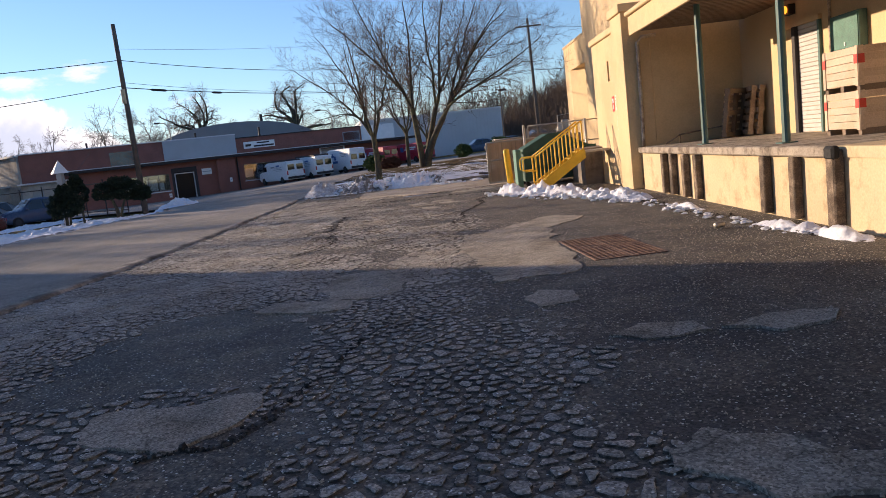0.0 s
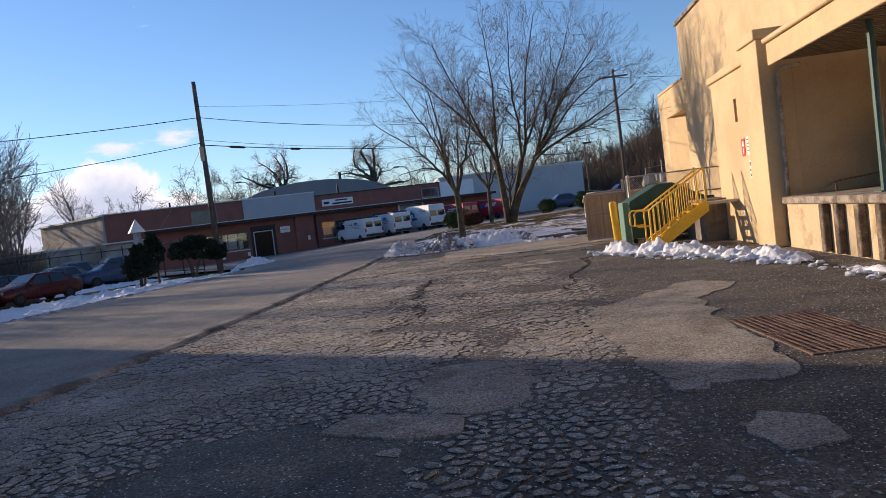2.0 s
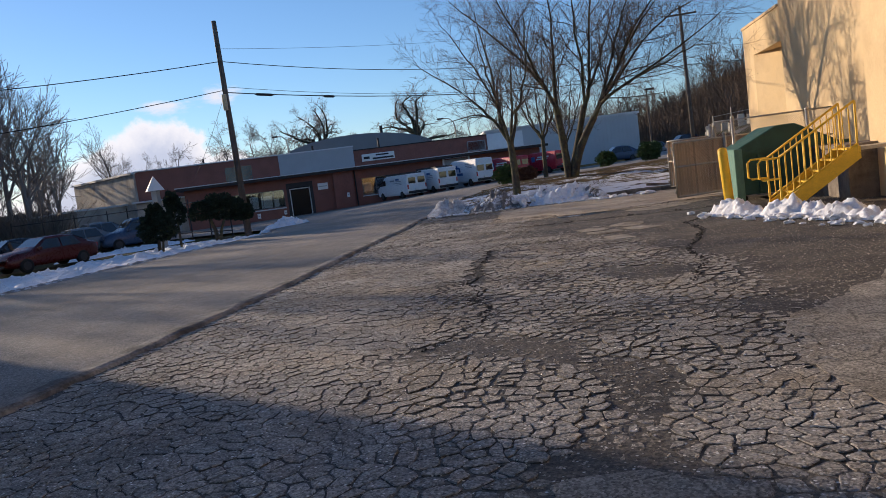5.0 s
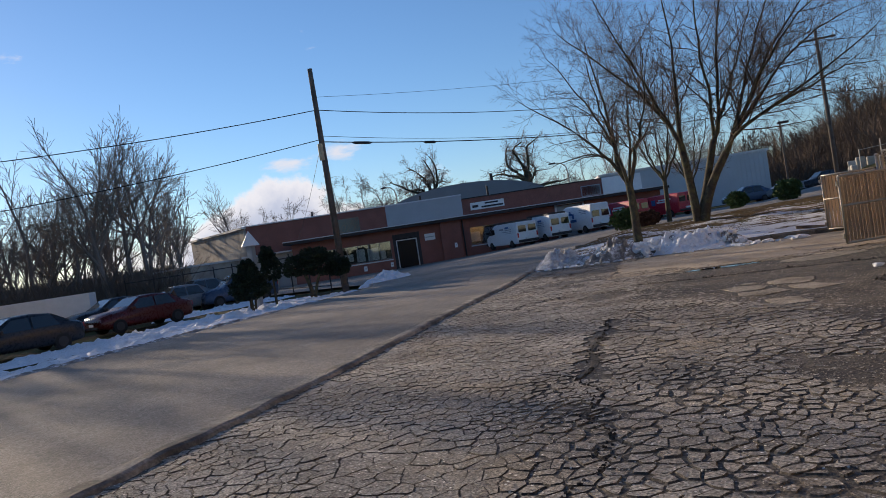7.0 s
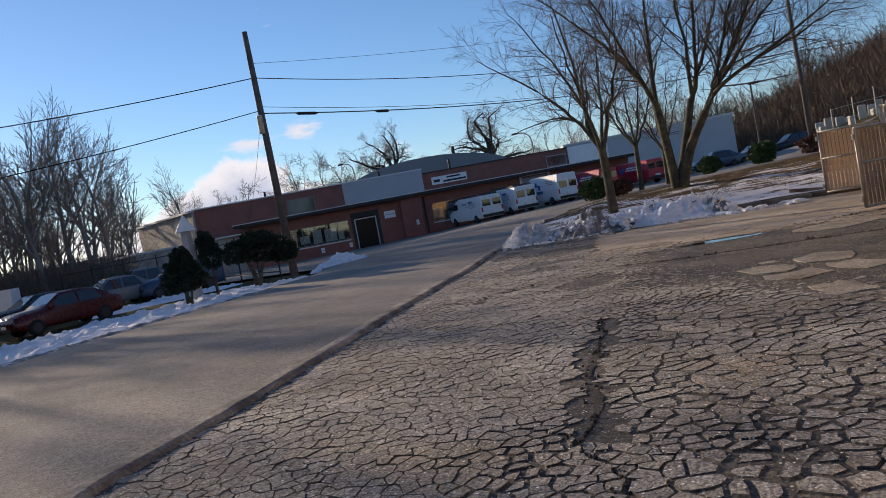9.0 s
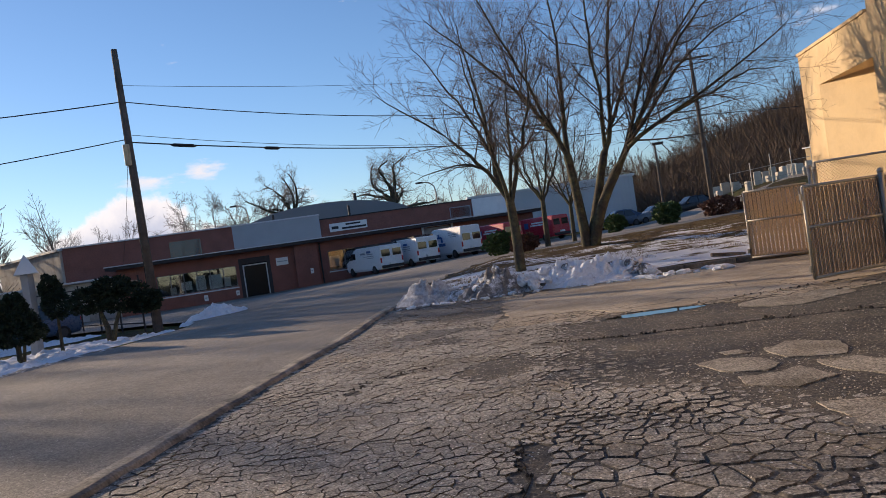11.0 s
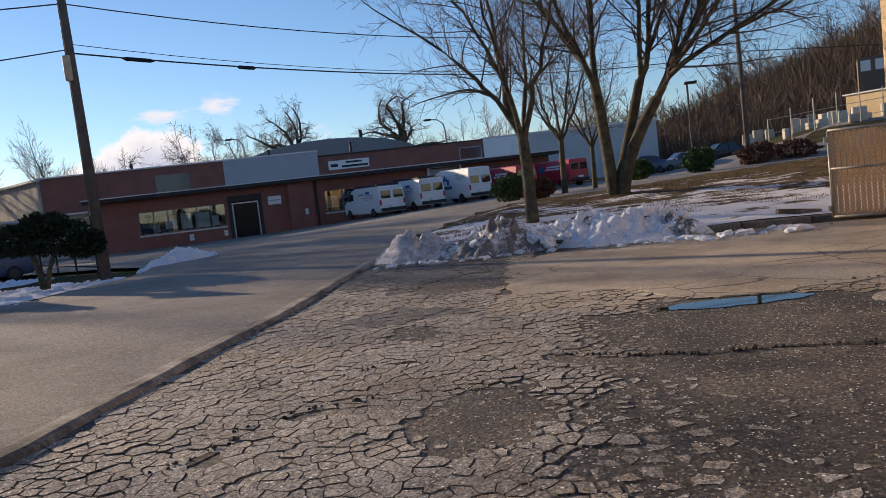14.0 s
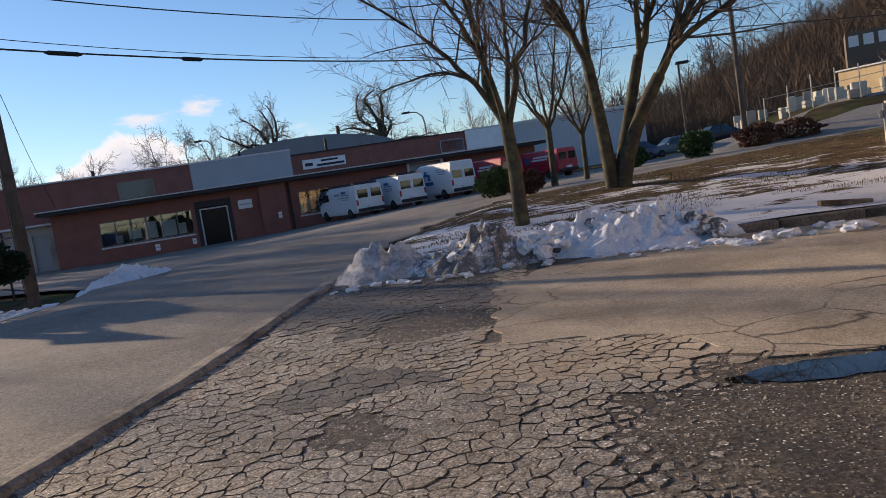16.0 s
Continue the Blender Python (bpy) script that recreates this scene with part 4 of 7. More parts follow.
def wheel(t, x, y, r=0.34, w=0.22):
    h = new("wheel")
    h.parent = t
    sgn = 1 if y > 0 else -1
    bm = bmesh.new()
    add_tube(bm, [Vector((x, y - w / 2, r)), Vector((x, y - w / 2 + 0.03, r)), Vector((x, y + w / 2 - 0.03, r)), Vector((x, y + w / 2, r))], [r - 0.04, r, r, r - 0.04], 18)
    part("tyre", bm, TYRE, h)
    bm = bmesh.new()
    add_tube(bm, [Vector((x, y + sgn * (w / 2 - 0.03), r)), Vector((x, y + sgn * (w / 2 + 0.006), r))], [r * 0.62, r * 0.58], 14)
    part("rim", bm, RIM, h)


def body_of(profile, half, tumble, belt, sections=9):
    """A vehicle shell from a side profile (x, z_low, z_high), narrower above the belt line."""
    bm = bmesh.new()
    st = []
    for x, z0, z1, wk in profile:
        w = half * wk
        zb = min(belt, z1 - 0.02)
        top = w - (tumble * max(0.0, z1 - belt) if z1 > belt else 0.0)
        st.append([(x, -w * 0.94, z0), (x, -w, z0 + 0.15), (x, -w, zb), (x, -top, z1 - 0.06), (x, -top + 0.1, z1), (x, top - 0.1, z1), (x, top, z1 - 0.06), (x, w, zb), (x, w, z0 + 0.15), (x, w * 0.94, z0)])
    loft(bm, st)
    return bm


def van(m, paint, label, high=0.0, art=(), rack=True):
    """A delivery van, nose towards +x, standing on z = 0."""
    t = thing("van", m, label, "van", "parked delivery vans")
    H = 2.08 + high
    prof = [(-2.75, 0.42, H - 0.12, 0.95), (-2.7, 0.34, H - 0.03, 1.0), (-2.0, 0.3, H, 1.0), (0.9, 0.3, H, 1.0), (1.25, 0.3, H - 0.1, 1.0), (1.95, 0.3, 1.3 + high * 0.3, 0.99), (2.55, 0.32, 1.05 + high * 0.2, 0.94), (2.75, 0.4, 0.85, 0.86)]
    part("body", body_of(prof, 1.0, 0.12, 1.25), paint, t, smooth=False)
    for s in (-1, 1):
        box_part("side_window", (0.95, s * 1.005 - 0.006, 1.28, 1.6, s * 1.005 + 0.006, 1.72), CARGLASS, t)
        w = box_part("rear_window", (-2.775, 0.12 if s > 0 else -0.82, 1.25, -2.74, 0.82 if s > 0 else -0.12, 1.75), CARGLASS, t)
        box_part("tail_lamp", (-2.77, s * 0.9 - 0.06, 0.8, -2.735, s * 0.9 + 0.06, 1.15), LAMPRED, t)
        box_part("head_lamp", (2.68, s * 0.68 - 0.14, 0.72, 2.77, s * 0.68 + 0.14, 0.9), LAMPCLEAR, t)
        box_part("mirror", (1.35, s * 1.12 - 0.1, 1.25, 1.45, s * 1.12 + 0.1, 1.5), FASCIA, t)
        for x in (-1.75, 1.75):
            wheel(t, x, s * 0.9)
        for x0, z0, x1, z1, mm in art:
            box_part("printed_art", (x0, s * 1.012 - 0.004, z0, x1, s * 1.012 + 0.004, z1), mm, t)
    wbm = bmesh.new()
    vs = [wbm.verts.new(p) for p in ((1.31, -0.82, H - 0.22), (1.31, 0.82, H - 0.22), (1.93, 0.9, 1.36 + high * 0.3), (1.93, -0.9, 1.36 + high * 0.3))]
    wbm.faces.new(vs)
    part("windscreen", wbm, CARGLASS, t)
    box_part("bumper", (-2.9, -0.92, 0.4, -2.752, 0.92, 0.6), FASCIA, t, bevel=0.03)
    box_part("bumper", (2.7, -0.9, 0.38, 2.85, 0.9, 0.6), FASCIA, t, bevel=0.03)
    box_part("number_plate", (-2.925, -0.22, 0.62, -2.76, 0.22, 0.78), WHITE, t)
    if rack:
        bs = [(-2.3 + i * 0.85, -0.85, H + 0.1, -2.26 + i * 0.85, 0.85, H + 0.14) for i in range(5)] + [(-2.4, s * 0.8 - 0.02, H - 0.02, 1.2, s * 0.8 + 0.02, H + 0.1) for s in (-1, 1)]
        part("roof_rack", boxes(*bs), FASCIA, t)
    return t


CARWHITE = mat("white car paint", (0.72, 0.73, 0.75), 0.3, var=0.04, bump=0)
VANRED = mat("red van paint", (0.42, 0.03, 0.05), 0.3, var=0.06, bump=0)
BLUEART = mat("blue print", (0.05, 0.12, 0.3), 0.5, var=0.1, bump=0)
GREYART = mat("grey print", (0.25, 0.28, 0.32), 0.5, var=0.1, bump=0)
art1 = [(-1.9, 1.5, -0.9, 1.56, GREYART), (-1.9, 1.35, -0.4, 1.4, GREYART), (-1.5, 1.62, -0.9, 1.78, BLUEART), (-1.9, 1.22, -0.9, 1.26, GREYART), (-0.6, 1.55, 0.1, 1.68, GREYART)]
art3 = [(-2.2, 1.9, -1.2, 1.95, GREYART), (-2.2, 1.75, -1.2, 1.8, GREYART), (-2.2, 1.6, -1.4, 1.65, GREYART), (-0.7, 1.0, 0.9, 1.22, BLUEART), (-0.4, 1.3, -0.15, 1.7, BLUEART), (-0.2, 1.6, 0.35, 1.75, BLUEART), (0.3, 1.3, 0.5, 1.65, BLUEART), (0.0, 1.75, 0.2, 1.95, BLUEART)]
artr = [(-1.9, 1.55, -0.3, 1.68, CARWHITE), (-1.7, 1.36, -0.1, 1.48, CARWHITE), (0.1, 1.2, 0.6, 1.7, BLUEART)]


def on_forecourt(s, off, turn):
    """A pose before the brick front: s metres along it, off metres out, nose turned from its line."""
    a = radians(25.6)
    x, y = -31.85 + s * math.cos(a) + off * math.sin(a), 57.2 + s * math.sin(a) - off * math.cos(a)
    return pose(x, y, land(x, y) + 0.047, 0, 0, turn)


van(on_forecourt(15.7, 3.1, 136) @ Matrix.Scale(0.84, 4), CARWHITE, "white panel van with roof rack and dark lettering, parked", 0.0, art1)
van(on_forecourt(18.1, 3.1, 134) @ Matrix.Scale(0.84, 4), CARWHITE, "white panel van with a ladder rack, parked", 0.05, art1)
van(on_forecourt(20.9, 3.1, 136) @ Matrix.Scale(0.84, 4), CARWHITE, "white high-roof van with blue bicycle artwork, parked", 0.28, art3, False)
van(on_forecourt(23.9, 2.8, 136) @ Matrix.Scale(0.8, 4), VANRED, "red panel van with white lettering, parked", 0.05, artr, False)
van(on_forecourt(27.4, 2.2, 138) @ Matrix.Scale(0.8, 4), VANRED, "red and silver van with white lettering, parked", 0.0, artr, False)


def car(m, paint, label, suv=0.0):
    """A saloon car or small SUV, nose towards +x."""
    t = thing("car", m, label, "car", "parked cars")
    H = 1.5 + suv
    prof = [(-2.25, 0.4, 0.85 + suv * 0.6, 0.86), (-2.1, 0.28, 0.98 + suv * 0.7, 0.96), (-1.75, 0.25, 1.05 + suv * 0.9, 1.0), (-1.1, 0.25, H - 0.08, 1.0), (-0.5, 0.25, H, 1.0), (0.2, 0.25, H - 0.02, 1.0), (1.05, 0.25, 1.0 + suv * 0.4, 1.0), (1.8, 0.25, 0.94 + suv * 0.4, 0.97), (2.15, 0.3, 0.84 + suv * 0.3, 0.9), (2.25, 0.4, 0.7, 0.82)]
    bm = body_of(prof, 0.9, 0.35, 0.9 + suv * 0.4)
    bmesh.ops.recalc_face_normals(bm, faces=bm.faces)
    bmesh.ops.bevel(bm, geom=[e for e in bm.edges if e.calc_face_angle(0.0) > 0.22], offset=0.06, segments=2, affect="EDGES", clamp_overlap=True)
    part("body", bm, paint, t, smooth=True)
    box_part("grille", (2.1, -0.42, 0.6 + suv * 0.2, 2.235, 0.42, 0.7 + suv * 0.2), FASCIA, t, bevel=0.01)
    box_part("lower_intake", (2.1, -0.55, 0.33, 2.262, 0.55, 0.42), FASCIA, t, bevel=0.01)
    zb = 0.95 + suv * 0.4
    for s in (-1, 1):
        for x0, x1, x2, x3 in ((-1.35, -1.05, -0.38, -0.38), (-0.3, -0.3, 0.3, 0.85)):
            bm = bmesh.new()
            q = [(x0, 0.905, zb), (x1, 0.905 - 0.33 * (H - zb - 0.12), H - 0.12), (x2, 0.905 - 0.33 * (H - zb - 0.12), H - 0.12), (x3, 0.905, zb)]
            bm.faces.new([bm.verts.new((x, s * y, z)) for x, y, z in q])
            part("side_window", bm, CARGLASS, t)
        for x in (-1.35, 1.4):
            wheel(t, x, s * 0.8, 0.32 + suv * 0.08)
        box_part("head_lamp", (1.98, s * 0.62 - 0.16, 0.62 + suv * 0.2, 2.2, s * 0.62 + 0.16, 0.74 + suv * 0.2), LAMPCLEAR, t)
        box_part("tail_lamp", (-2.24, s * 0.65 - 0.15, 0.72 + suv * 0.3, -2.12, s * 0.65 + 0.15, 0.88 + suv * 0.3), LAMPRED, t)
        box_part("mirror", (0.7, s * 1.0 - 0.09, 0.95 + suv * 0.4, 0.85, s * 1.0 + 0.09, 1.07 + suv * 0.4), paint, t)
    for xa, za, xb, zz in ((0.3, H - 0.05, 0.98, zb + 0.06), (-1.14, H - 0.1, -1.7, zb + 0.12 + suv * 0.4)):
        bm = bmesh.new()
        bm.faces.new([bm.verts.new(p) for p in ((xa + (0.02 if xa > 0 else -0.02), -0.66, za), (xa + (0.02 if xa > 0 else -0.02), 0.66, za), (xb + (0.03 if xa > 0 else -0.03), 0.78, zz), (xb + (0.03 if xa > 0 else -0.03), -0.78, zz))])
        part("windscreen", bm, CARGLASS, t)
    box_part("number_plate", (2.245, -0.2, 0.45, 2.26, 0.2, 0.57), WHITE, t)
    return t


CARRED = mat("red car paint", (0.085, 0.014, 0.013), 0.3, var=0.06, bump=0)
CARDARK = mat("dark car paint", (0.02, 0.022, 0.028), 0.3, var=0.06, bump=0)
CARGREY = mat("grey car paint", (0.16, 0.18, 0.2), 0.3, var=0.06, bump=0)
CARBLUE = mat("blue car paint", (0.05, 0.08, 0.14), 0.3, var=0.06, bump=0)
for x, y, turn, paint, label, suv in ((-23.2, 32.4, 252, CARRED, "red saloon car parked beside the snowy verge", 0), (-22.6, 26.4, 252, CARDARK, "dark saloon car parked at the road side", 0),
                                      (-27.5, 39.5, 240, CARGREY, "grey estate car parked before the fence", 0.1), (-25.4, 41.6, 235, CARBLUE, "dark blue pickup-sized car parked by the fence", 0.3), (-29.5, 43.5, 240, CARGREY, "grey SUV parked before the fence", 0.3),
                                      (-28.0, 35.8, 250, CARDARK, "black car parked behind the red car", 0.0),
                                      (-0.5, 78.0, 200, CARBLUE, "dark blue car in the far lot", 0.2), (2.5, 79.0, 200, CARGREY, "grey car in the far lot", 0.1), (5.5, 80.0, 200, CARDARK, "dark car in the far lot", 0.2)):
    car(pose(x, y, land(x, y) - 0.06, 0, 0, turn) @ Matrix.Scale(0.86, 4), paint, label, suv)


# ---- far side: warehouse, annex, containers, stone yard ----
wh = thing("warehouse", pose(-16.0, 100.5, 0, 0, 0, 13.3), "long low white metal-sided warehouse, in shade", "building", kind="structure")
bm = bmesh.new()
for i in range(38):
    add_box(bm, i * 0.5, 0.0, -0.5, i * 0.5 + 0.47, 0.06, 6.0)
part("cladding", bm, WAREHOUSE, wh)
box_part("wall", (0, 0.062, -0.5, 19, 30, 5.98), WAREHOUSE, wh)
box_part("roof", (-0.2, -0.15, 6.002, 19.2, 30.2, 6.25), CAP, wh)
dm = thing("domed_hall", pose(-31.85, 57.2, 0, 0, 0, 25.6) @ pose(7.0, 24, 0), "grey barrel-roofed hall behind the brick building", "building", kind="structure")
bm = bmesh.new()
prof = [(0.0, 0.0)] + [(9 - 9 * math.cos(math.pi * i / 16), 4.6 + 2.5 * math.sin(math.pi * i / 16)) for i in range(17)] + [(18.0, 0.0)]
a = [bm.verts.new((x, 0, z)) for x, z in prof]
b = [bm.verts.new((x, 26, z)) for x, z in prof]
bm.faces.new(a)
bm.faces.new(b[::-1])
for i in range(len(prof) - 1):
    bm.faces.new((a[i], a[i + 1], b[i + 1], b[i]))
part("hall_shell", bm, mat("blue-grey roof sheet", (0.17, 0.205, 0.24), 0.6, var=0.08, scale=0.5), dm)
bm = bmesh.new()
bar(bm, (12.5, 4, 6.3), (12.5, 4, 8.0), 0.18, 8)
part("flue", bm, FASCIA, dm)
an = thing("annex_building", pose(-37.75, 59.9, -0.3, 0, 0, 148), "pale rendered annex lit along its roof edge", "building", kind="structure")
ANNEX = mat("pale render", (0.45, 0.42, 0.37), 0.9, var=0.12, scale=0.6, second=(0.3, 0.27, 0.24), mix_scale=0.5)
box_part("wall", (0, -9, 0, 13, 0, 5.0), ANNEX, an)
box_part("roof_edge", (-0.1, -9.1, 5.002, 13.1, 0.15, 5.15), CAP, an)
box_part("low_wall", (2, 0.002, 0, 16, 4.0, 2.6), ANNEX, an)
box_part("low_roof", (1.8, 0.002, 2.602, 16.2, 4.2, 2.75), CAP, an)
lean = thing("lean_to_building", FAC, "low pale lean-to with a sunlit roof edge beside the brick front", "building", kind="structure")
part("wall", boxes((-3.7, 1.6, -0.6, -3.0, 4.98, 2.55), (-2.2, 1.6, -0.6, -1.5, 4.98, 2.55), (-0.7, 1.6, -0.6, -0.03, 4.98, 2.55), (-3.0, 1.6, 2.0, -2.2, 4.98, 2.55), (-1.5, 1.6, 2.1, -0.7, 4.98, 2.55)), ANNEX, lean)
for x0, x1, zt in ((-2.998, -2.202, 1.998), (-1.498, -0.702, 2.098)):
    box_part("door", (x0, 1.75, -0.55, x1, 1.8, zt), PANEL, lean, "grey recessed door")
box_part("roof", (-3.95, 1.25, 2.552, -0.03, 4.98, 2.68), CAP, lean, bevel=0.02)
pc = thing("capped_post", pose(-19.85, 35.5, -0.3), "grey post with a white pyramid cap behind the shrub", "post")
bm = bmesh.new()
add_box(bm, -0.13, -0.13, 0, 0.13, 0.13, 2.7)
part("post", bm, PANEL, pc)
bm = bmesh.new()
bmesh.ops.create_cone(bm, cap_ends=True, segments=4, radius1=0.5, radius2=0.01, depth=0.62, matrix=Matrix.Translation((0, 0, 3.01)) @ Matrix.Rotation(radians(45 + 40), 4, "Z"))
part("cap", bm, WHITE, pc, "white pyramid cap")
vf = thing("wire_fence", Matrix.Identity(4), "low chain-link fence with a dark rail before the annex", "fence")
fp = [Vector((-19.0, 40.0, 0)), Vector((-25, 44.5, 0)), Vector((-31, 47, 0)), Vector((-38, 47, 0))]
for p, q in zip(fp, fp[1:]):
    for z in (1.75, 0.15):
        bm = bmesh.new()
        bar(bm, (p.x, p.y, z), (q.x, q.y, z), 0.03, 5)
        part("rail", bm, FASCIA, vf)
for i in range(10):
    k = i / 9 * 3
    p = fp[min(2, int(k))].lerp(fp[min(2, int(k)) + 1], k - min(2, int(k)))
    bm = bmesh.new()
    bar(bm, (p.x, p.y, -0.2), (p.x, p.y, 1.95), 0.035, 6)
    part("post", bm, FASCIA, vf)
trailer = thing("box_trailer", pose(-33, 33.5, -0.1, 0, 0, 35) @ Matrix.Scale(0.62, 4), "white box trailer parked before the woods", "trailer")
box_part("box", (0, 0, 0.8, 7, 2.4, 2.6), WHITE, trailer, bevel=0.03)
box_part("chassis", (0.2, 0.3, 0.5, 6.8, 2.1, 0.798), FASCIA, trailer)
for x in (1.2, 5.6):
    wheel(trailer, x, 0.3, 0.38)
STONE = mat("cut stone", (0.5, 0.46, 0.38), 0.9, var=0.15, scale=1.5, bump=0.4, obrand=0.25)
rng = random.Random(8)
for i in range(44):
    x, y = 7 + rng.uniform(0, 17), 71 + rng.uniform(0, 19)
    w, d, h = rng.uniform(0.25, 0.9), rng.uniform(0.25, 0.6), rng.uniform(0.4, 1.25)
    s = thing("stone_block", pose(x, y, land(x, y) - 0.08, 0, 0, rng.uniform(-30, 30)), "pale cut stone block standing in the far yard", "stone", "stone blocks in the far yard")
    part("block", boxes((0, 0, 0, w, d, h), bevel=0.05), STONE, s)
fb = thing("far_shed", pose(17.3, 95.3, land(17.3, 95.3) - 0.3, 0, 0, -50), "low cream block building beyond the stone yard", "building")
box_part("wall", (1.6, 0, -1, 6.2, 6, 3.0), STUCCO, fb)
box_part("roof", (1.4, -0.2, 3.002, 6.4, 6.2, 3.12), CAP, fb)
hs = thing("hillside_house", pose(27, 124, 9.5, 0, 0, -15), "brown house with windows painted white for glint, on the wooded hillside", "house")
box_part("wall", (1.2, 0, -9, 6.2, 6, 1.9), mat("weathered cladding", (0.16, 0.12, 0.09), 0.9), hs)
# white panels paint in the sky glint on the window glass
for i in range(3):
    box_part("window", (1.5 + i * 1.6, -0.03, 0.2, 2.6 + i * 1.6, -0.002, 1.5), WHITE, hs)
yf = thing("yard_fence", Matrix.Identity(4), "grey wire fence along the stone yard", "fence")
for i in range(14):
    x, y = 7.0 + i * 1.4, 69.5 + i * 0.3
    bm = bmesh.new()
    bar(bm, (x, y, land(x, y) - 0.1), (x, y, land(x, y) + 1.9), 0.04, 5)
    part("post", bm, GALV, yf)
for z in (0.2, 1.0, 1.85):
    bm = bmesh.new()
    bar(bm, (7.0, 69.5, land(7, 69.5) + z), (25.2, 73.4, land(25.2, 73.4) + z), 0.025, 4)
    part("rail", bm, GALV, yf)


# ---- bare woods ----
def wood_template(seed, depth=3, size=1.0, kids=(3, 4), spread=0.55, wander=0.16, lift=0.14, ratio=0.62, spray=0):
    rng = random.Random(seed)
    limbs = []
    grow(rng, limbs, Vector((0, 0, -0.5)), Vector((rng.gauss(0, 0.05), rng.gauss(0, 0.05), 1)), 5.5 * size, 0.2 * size, 0, depth, wander, lift, kids, spread, ratio, 0.58, spray)
    return limbs


TEMPL = [wood_template(100 + i, 4, 1.0, (3, 4), 0.7, 0.2, 0.08, 0.6, 2) for i in range(4)]
GNARLED = [wood_template(140 + i, 4, 0.8, (4, 4), 0.95, 0.34, 0.02, 0.62, 4) for i in range(3)]
tree_meshes = [(limbs_mesh("trunk", [q for q in L if q[0] < 2], HAZETWIG, lambda lv: 5), limbs_mesh("crown", [(a, b, [max(r, 0.012) for r in c]) for a, b, c in L if a >= 2], HAZETWIG, lambda lv: 3)) for L in TEMPL + GNARLED]


def far_tree(x, y, z, s, k, turn, label, group):
    t = thing("tree", pose(x, y, z, 0, 0, turn) @ Matrix.Scale(s, 4), label, "tree", group)
    part("trunk", tree_meshes[k][0], None, t)
    part("crown", tree_meshes[k][1], None, t)


rng = random.Random(17)
for i in range(30):
    az = radians(42.5 + 24 * (i + rng.random()) / 30)
    d = rng.uniform(56, 80)
    x, y = -1.5 - d * math.sin(az), 12 + d * math.cos(az)
    far_tree(x, y, -0.5, rng.uniform(1.0, 1.5), i % 4, rng.uniform(0, 360), "tall bare tree at the edge of the roadside woods", "bare trees behind the parking")
for x, y, s, k in ((-54, 92, 1.0, 4), (-49, 95, 1.15, 5), (-46, 97, 1.1, 6), (-43, 98, 1.15, 4), (-40, 100, 0.95, 5), (-29.5, 118, 0.7, 4), (-6, 124, 1.3, 4), (-18, 122, 1.0, 3), (-22, 126, 0.9, 0), (-58, 86, 1.0, 2), (-63, 80, 0.85, 3), (-60, 95, 0.9, 5)):
    far_tree(x, y, 0, s * ((1.55 if -37 < x < -20 else 1.15) if k > 3 else 1.15), k, k * 77 + x * 13, "bare tree rising behind the low building", "bare trees behind the building")


def woods(name, places, label, material=HAZETWIG, grow_min=0.03, depth=3, spread=0.5):
    """Far woods as one mesh, from sparse tree shapes."""
    vs, fs, n = [], [], 0
    tm = []
    for i in range(4):
        v, f = limb_arrays([(a, b, [max(r, grow_min) for r in c]) for a, b, c in wood_template(300 + i, depth, 1.0, (3, 4) if depth > 2 else (5, 6), spread)], lambda lv: 3)
        tm.append((np.array(v), np.array(f)))
    r = random.Random(5)
    for x, y, z, s in places:
        v, f = tm[r.randrange(4)]
        a = r.uniform(0, 6.28)
        c, d = math.cos(a) * s, math.sin(a) * s
        vs.append(np.stack([v[:, 0] * c - v[:, 1] * d + x, v[:, 0] * d + v[:, 1] * c + y, v[:, 2] * s + z], 1))
        fs.append(f + n)
        n += len(v)
    me = bpy.data.meshes.new(name)
    me.from_pydata(np.concatenate(vs).tolist(), [], np.concatenate(fs).tolist())
    me.materials.append(material)
    return tagged(part(name, me, None), label, "woods", kind="stuff")


def hill_z(x, y):
    """A wooded ridge beyond the stone yard, higher to the right."""
    k = smooth01(95, 190, y + 0.35 * (x - 20))
    return k * (5 + 26.5 * smooth01(-30, 110, x)) * smooth01(-40, 30, x) + 1.0


hx, hy = list(range(-60, 400, 12)), list(range(92, 420, 10))
sheet("hill", [[(x, y, hill_z(x, y) - 1.2 + 1.5 * noisy(x, y, 0.03, 4)) for x in hx] for y in hy], HILL, "brown leafless wooded hillside in the distance", "hill")
rng = random.Random(23)
spots = []
while len(spots) < 200:
    x, y = rng.uniform(-15, 190), rng.uniform(100, 215)
    if hill_z(x, y) > 1.6 and rng.random() < 1.2 - (y - 100) / 160:
        spots.append((x, y, hill_z(x, y) - 1.0, rng.uniform(0.6, 1.05)))
woods("hill_woods", spots, "dense brown bare woods covering the hillside", mat("hill twig", (0.105, 0.073, 0.052), 0.95, var=0.35, scale=0.06, bump=0), 0.035, 3, 0.85)
spots = []
for i in range(72):
    az = radians(41 + 30 * rng.random())
    d = rng.uniform(78, 120)
    spots.append((-1.5 - d * math.sin(az), 12 + d * math.cos(az), -0.5, rng.uniform(0.8, 1.15)))
for i in range(60):
    spots.append((rng.uniform(-75, 5), rng.uniform(120, 150), 0, rng.uniform(0.6, 0.95)))
woods("roadside_woods", spots, "dense bare woods greyed for haze beyond the parking and the building")
spots = []
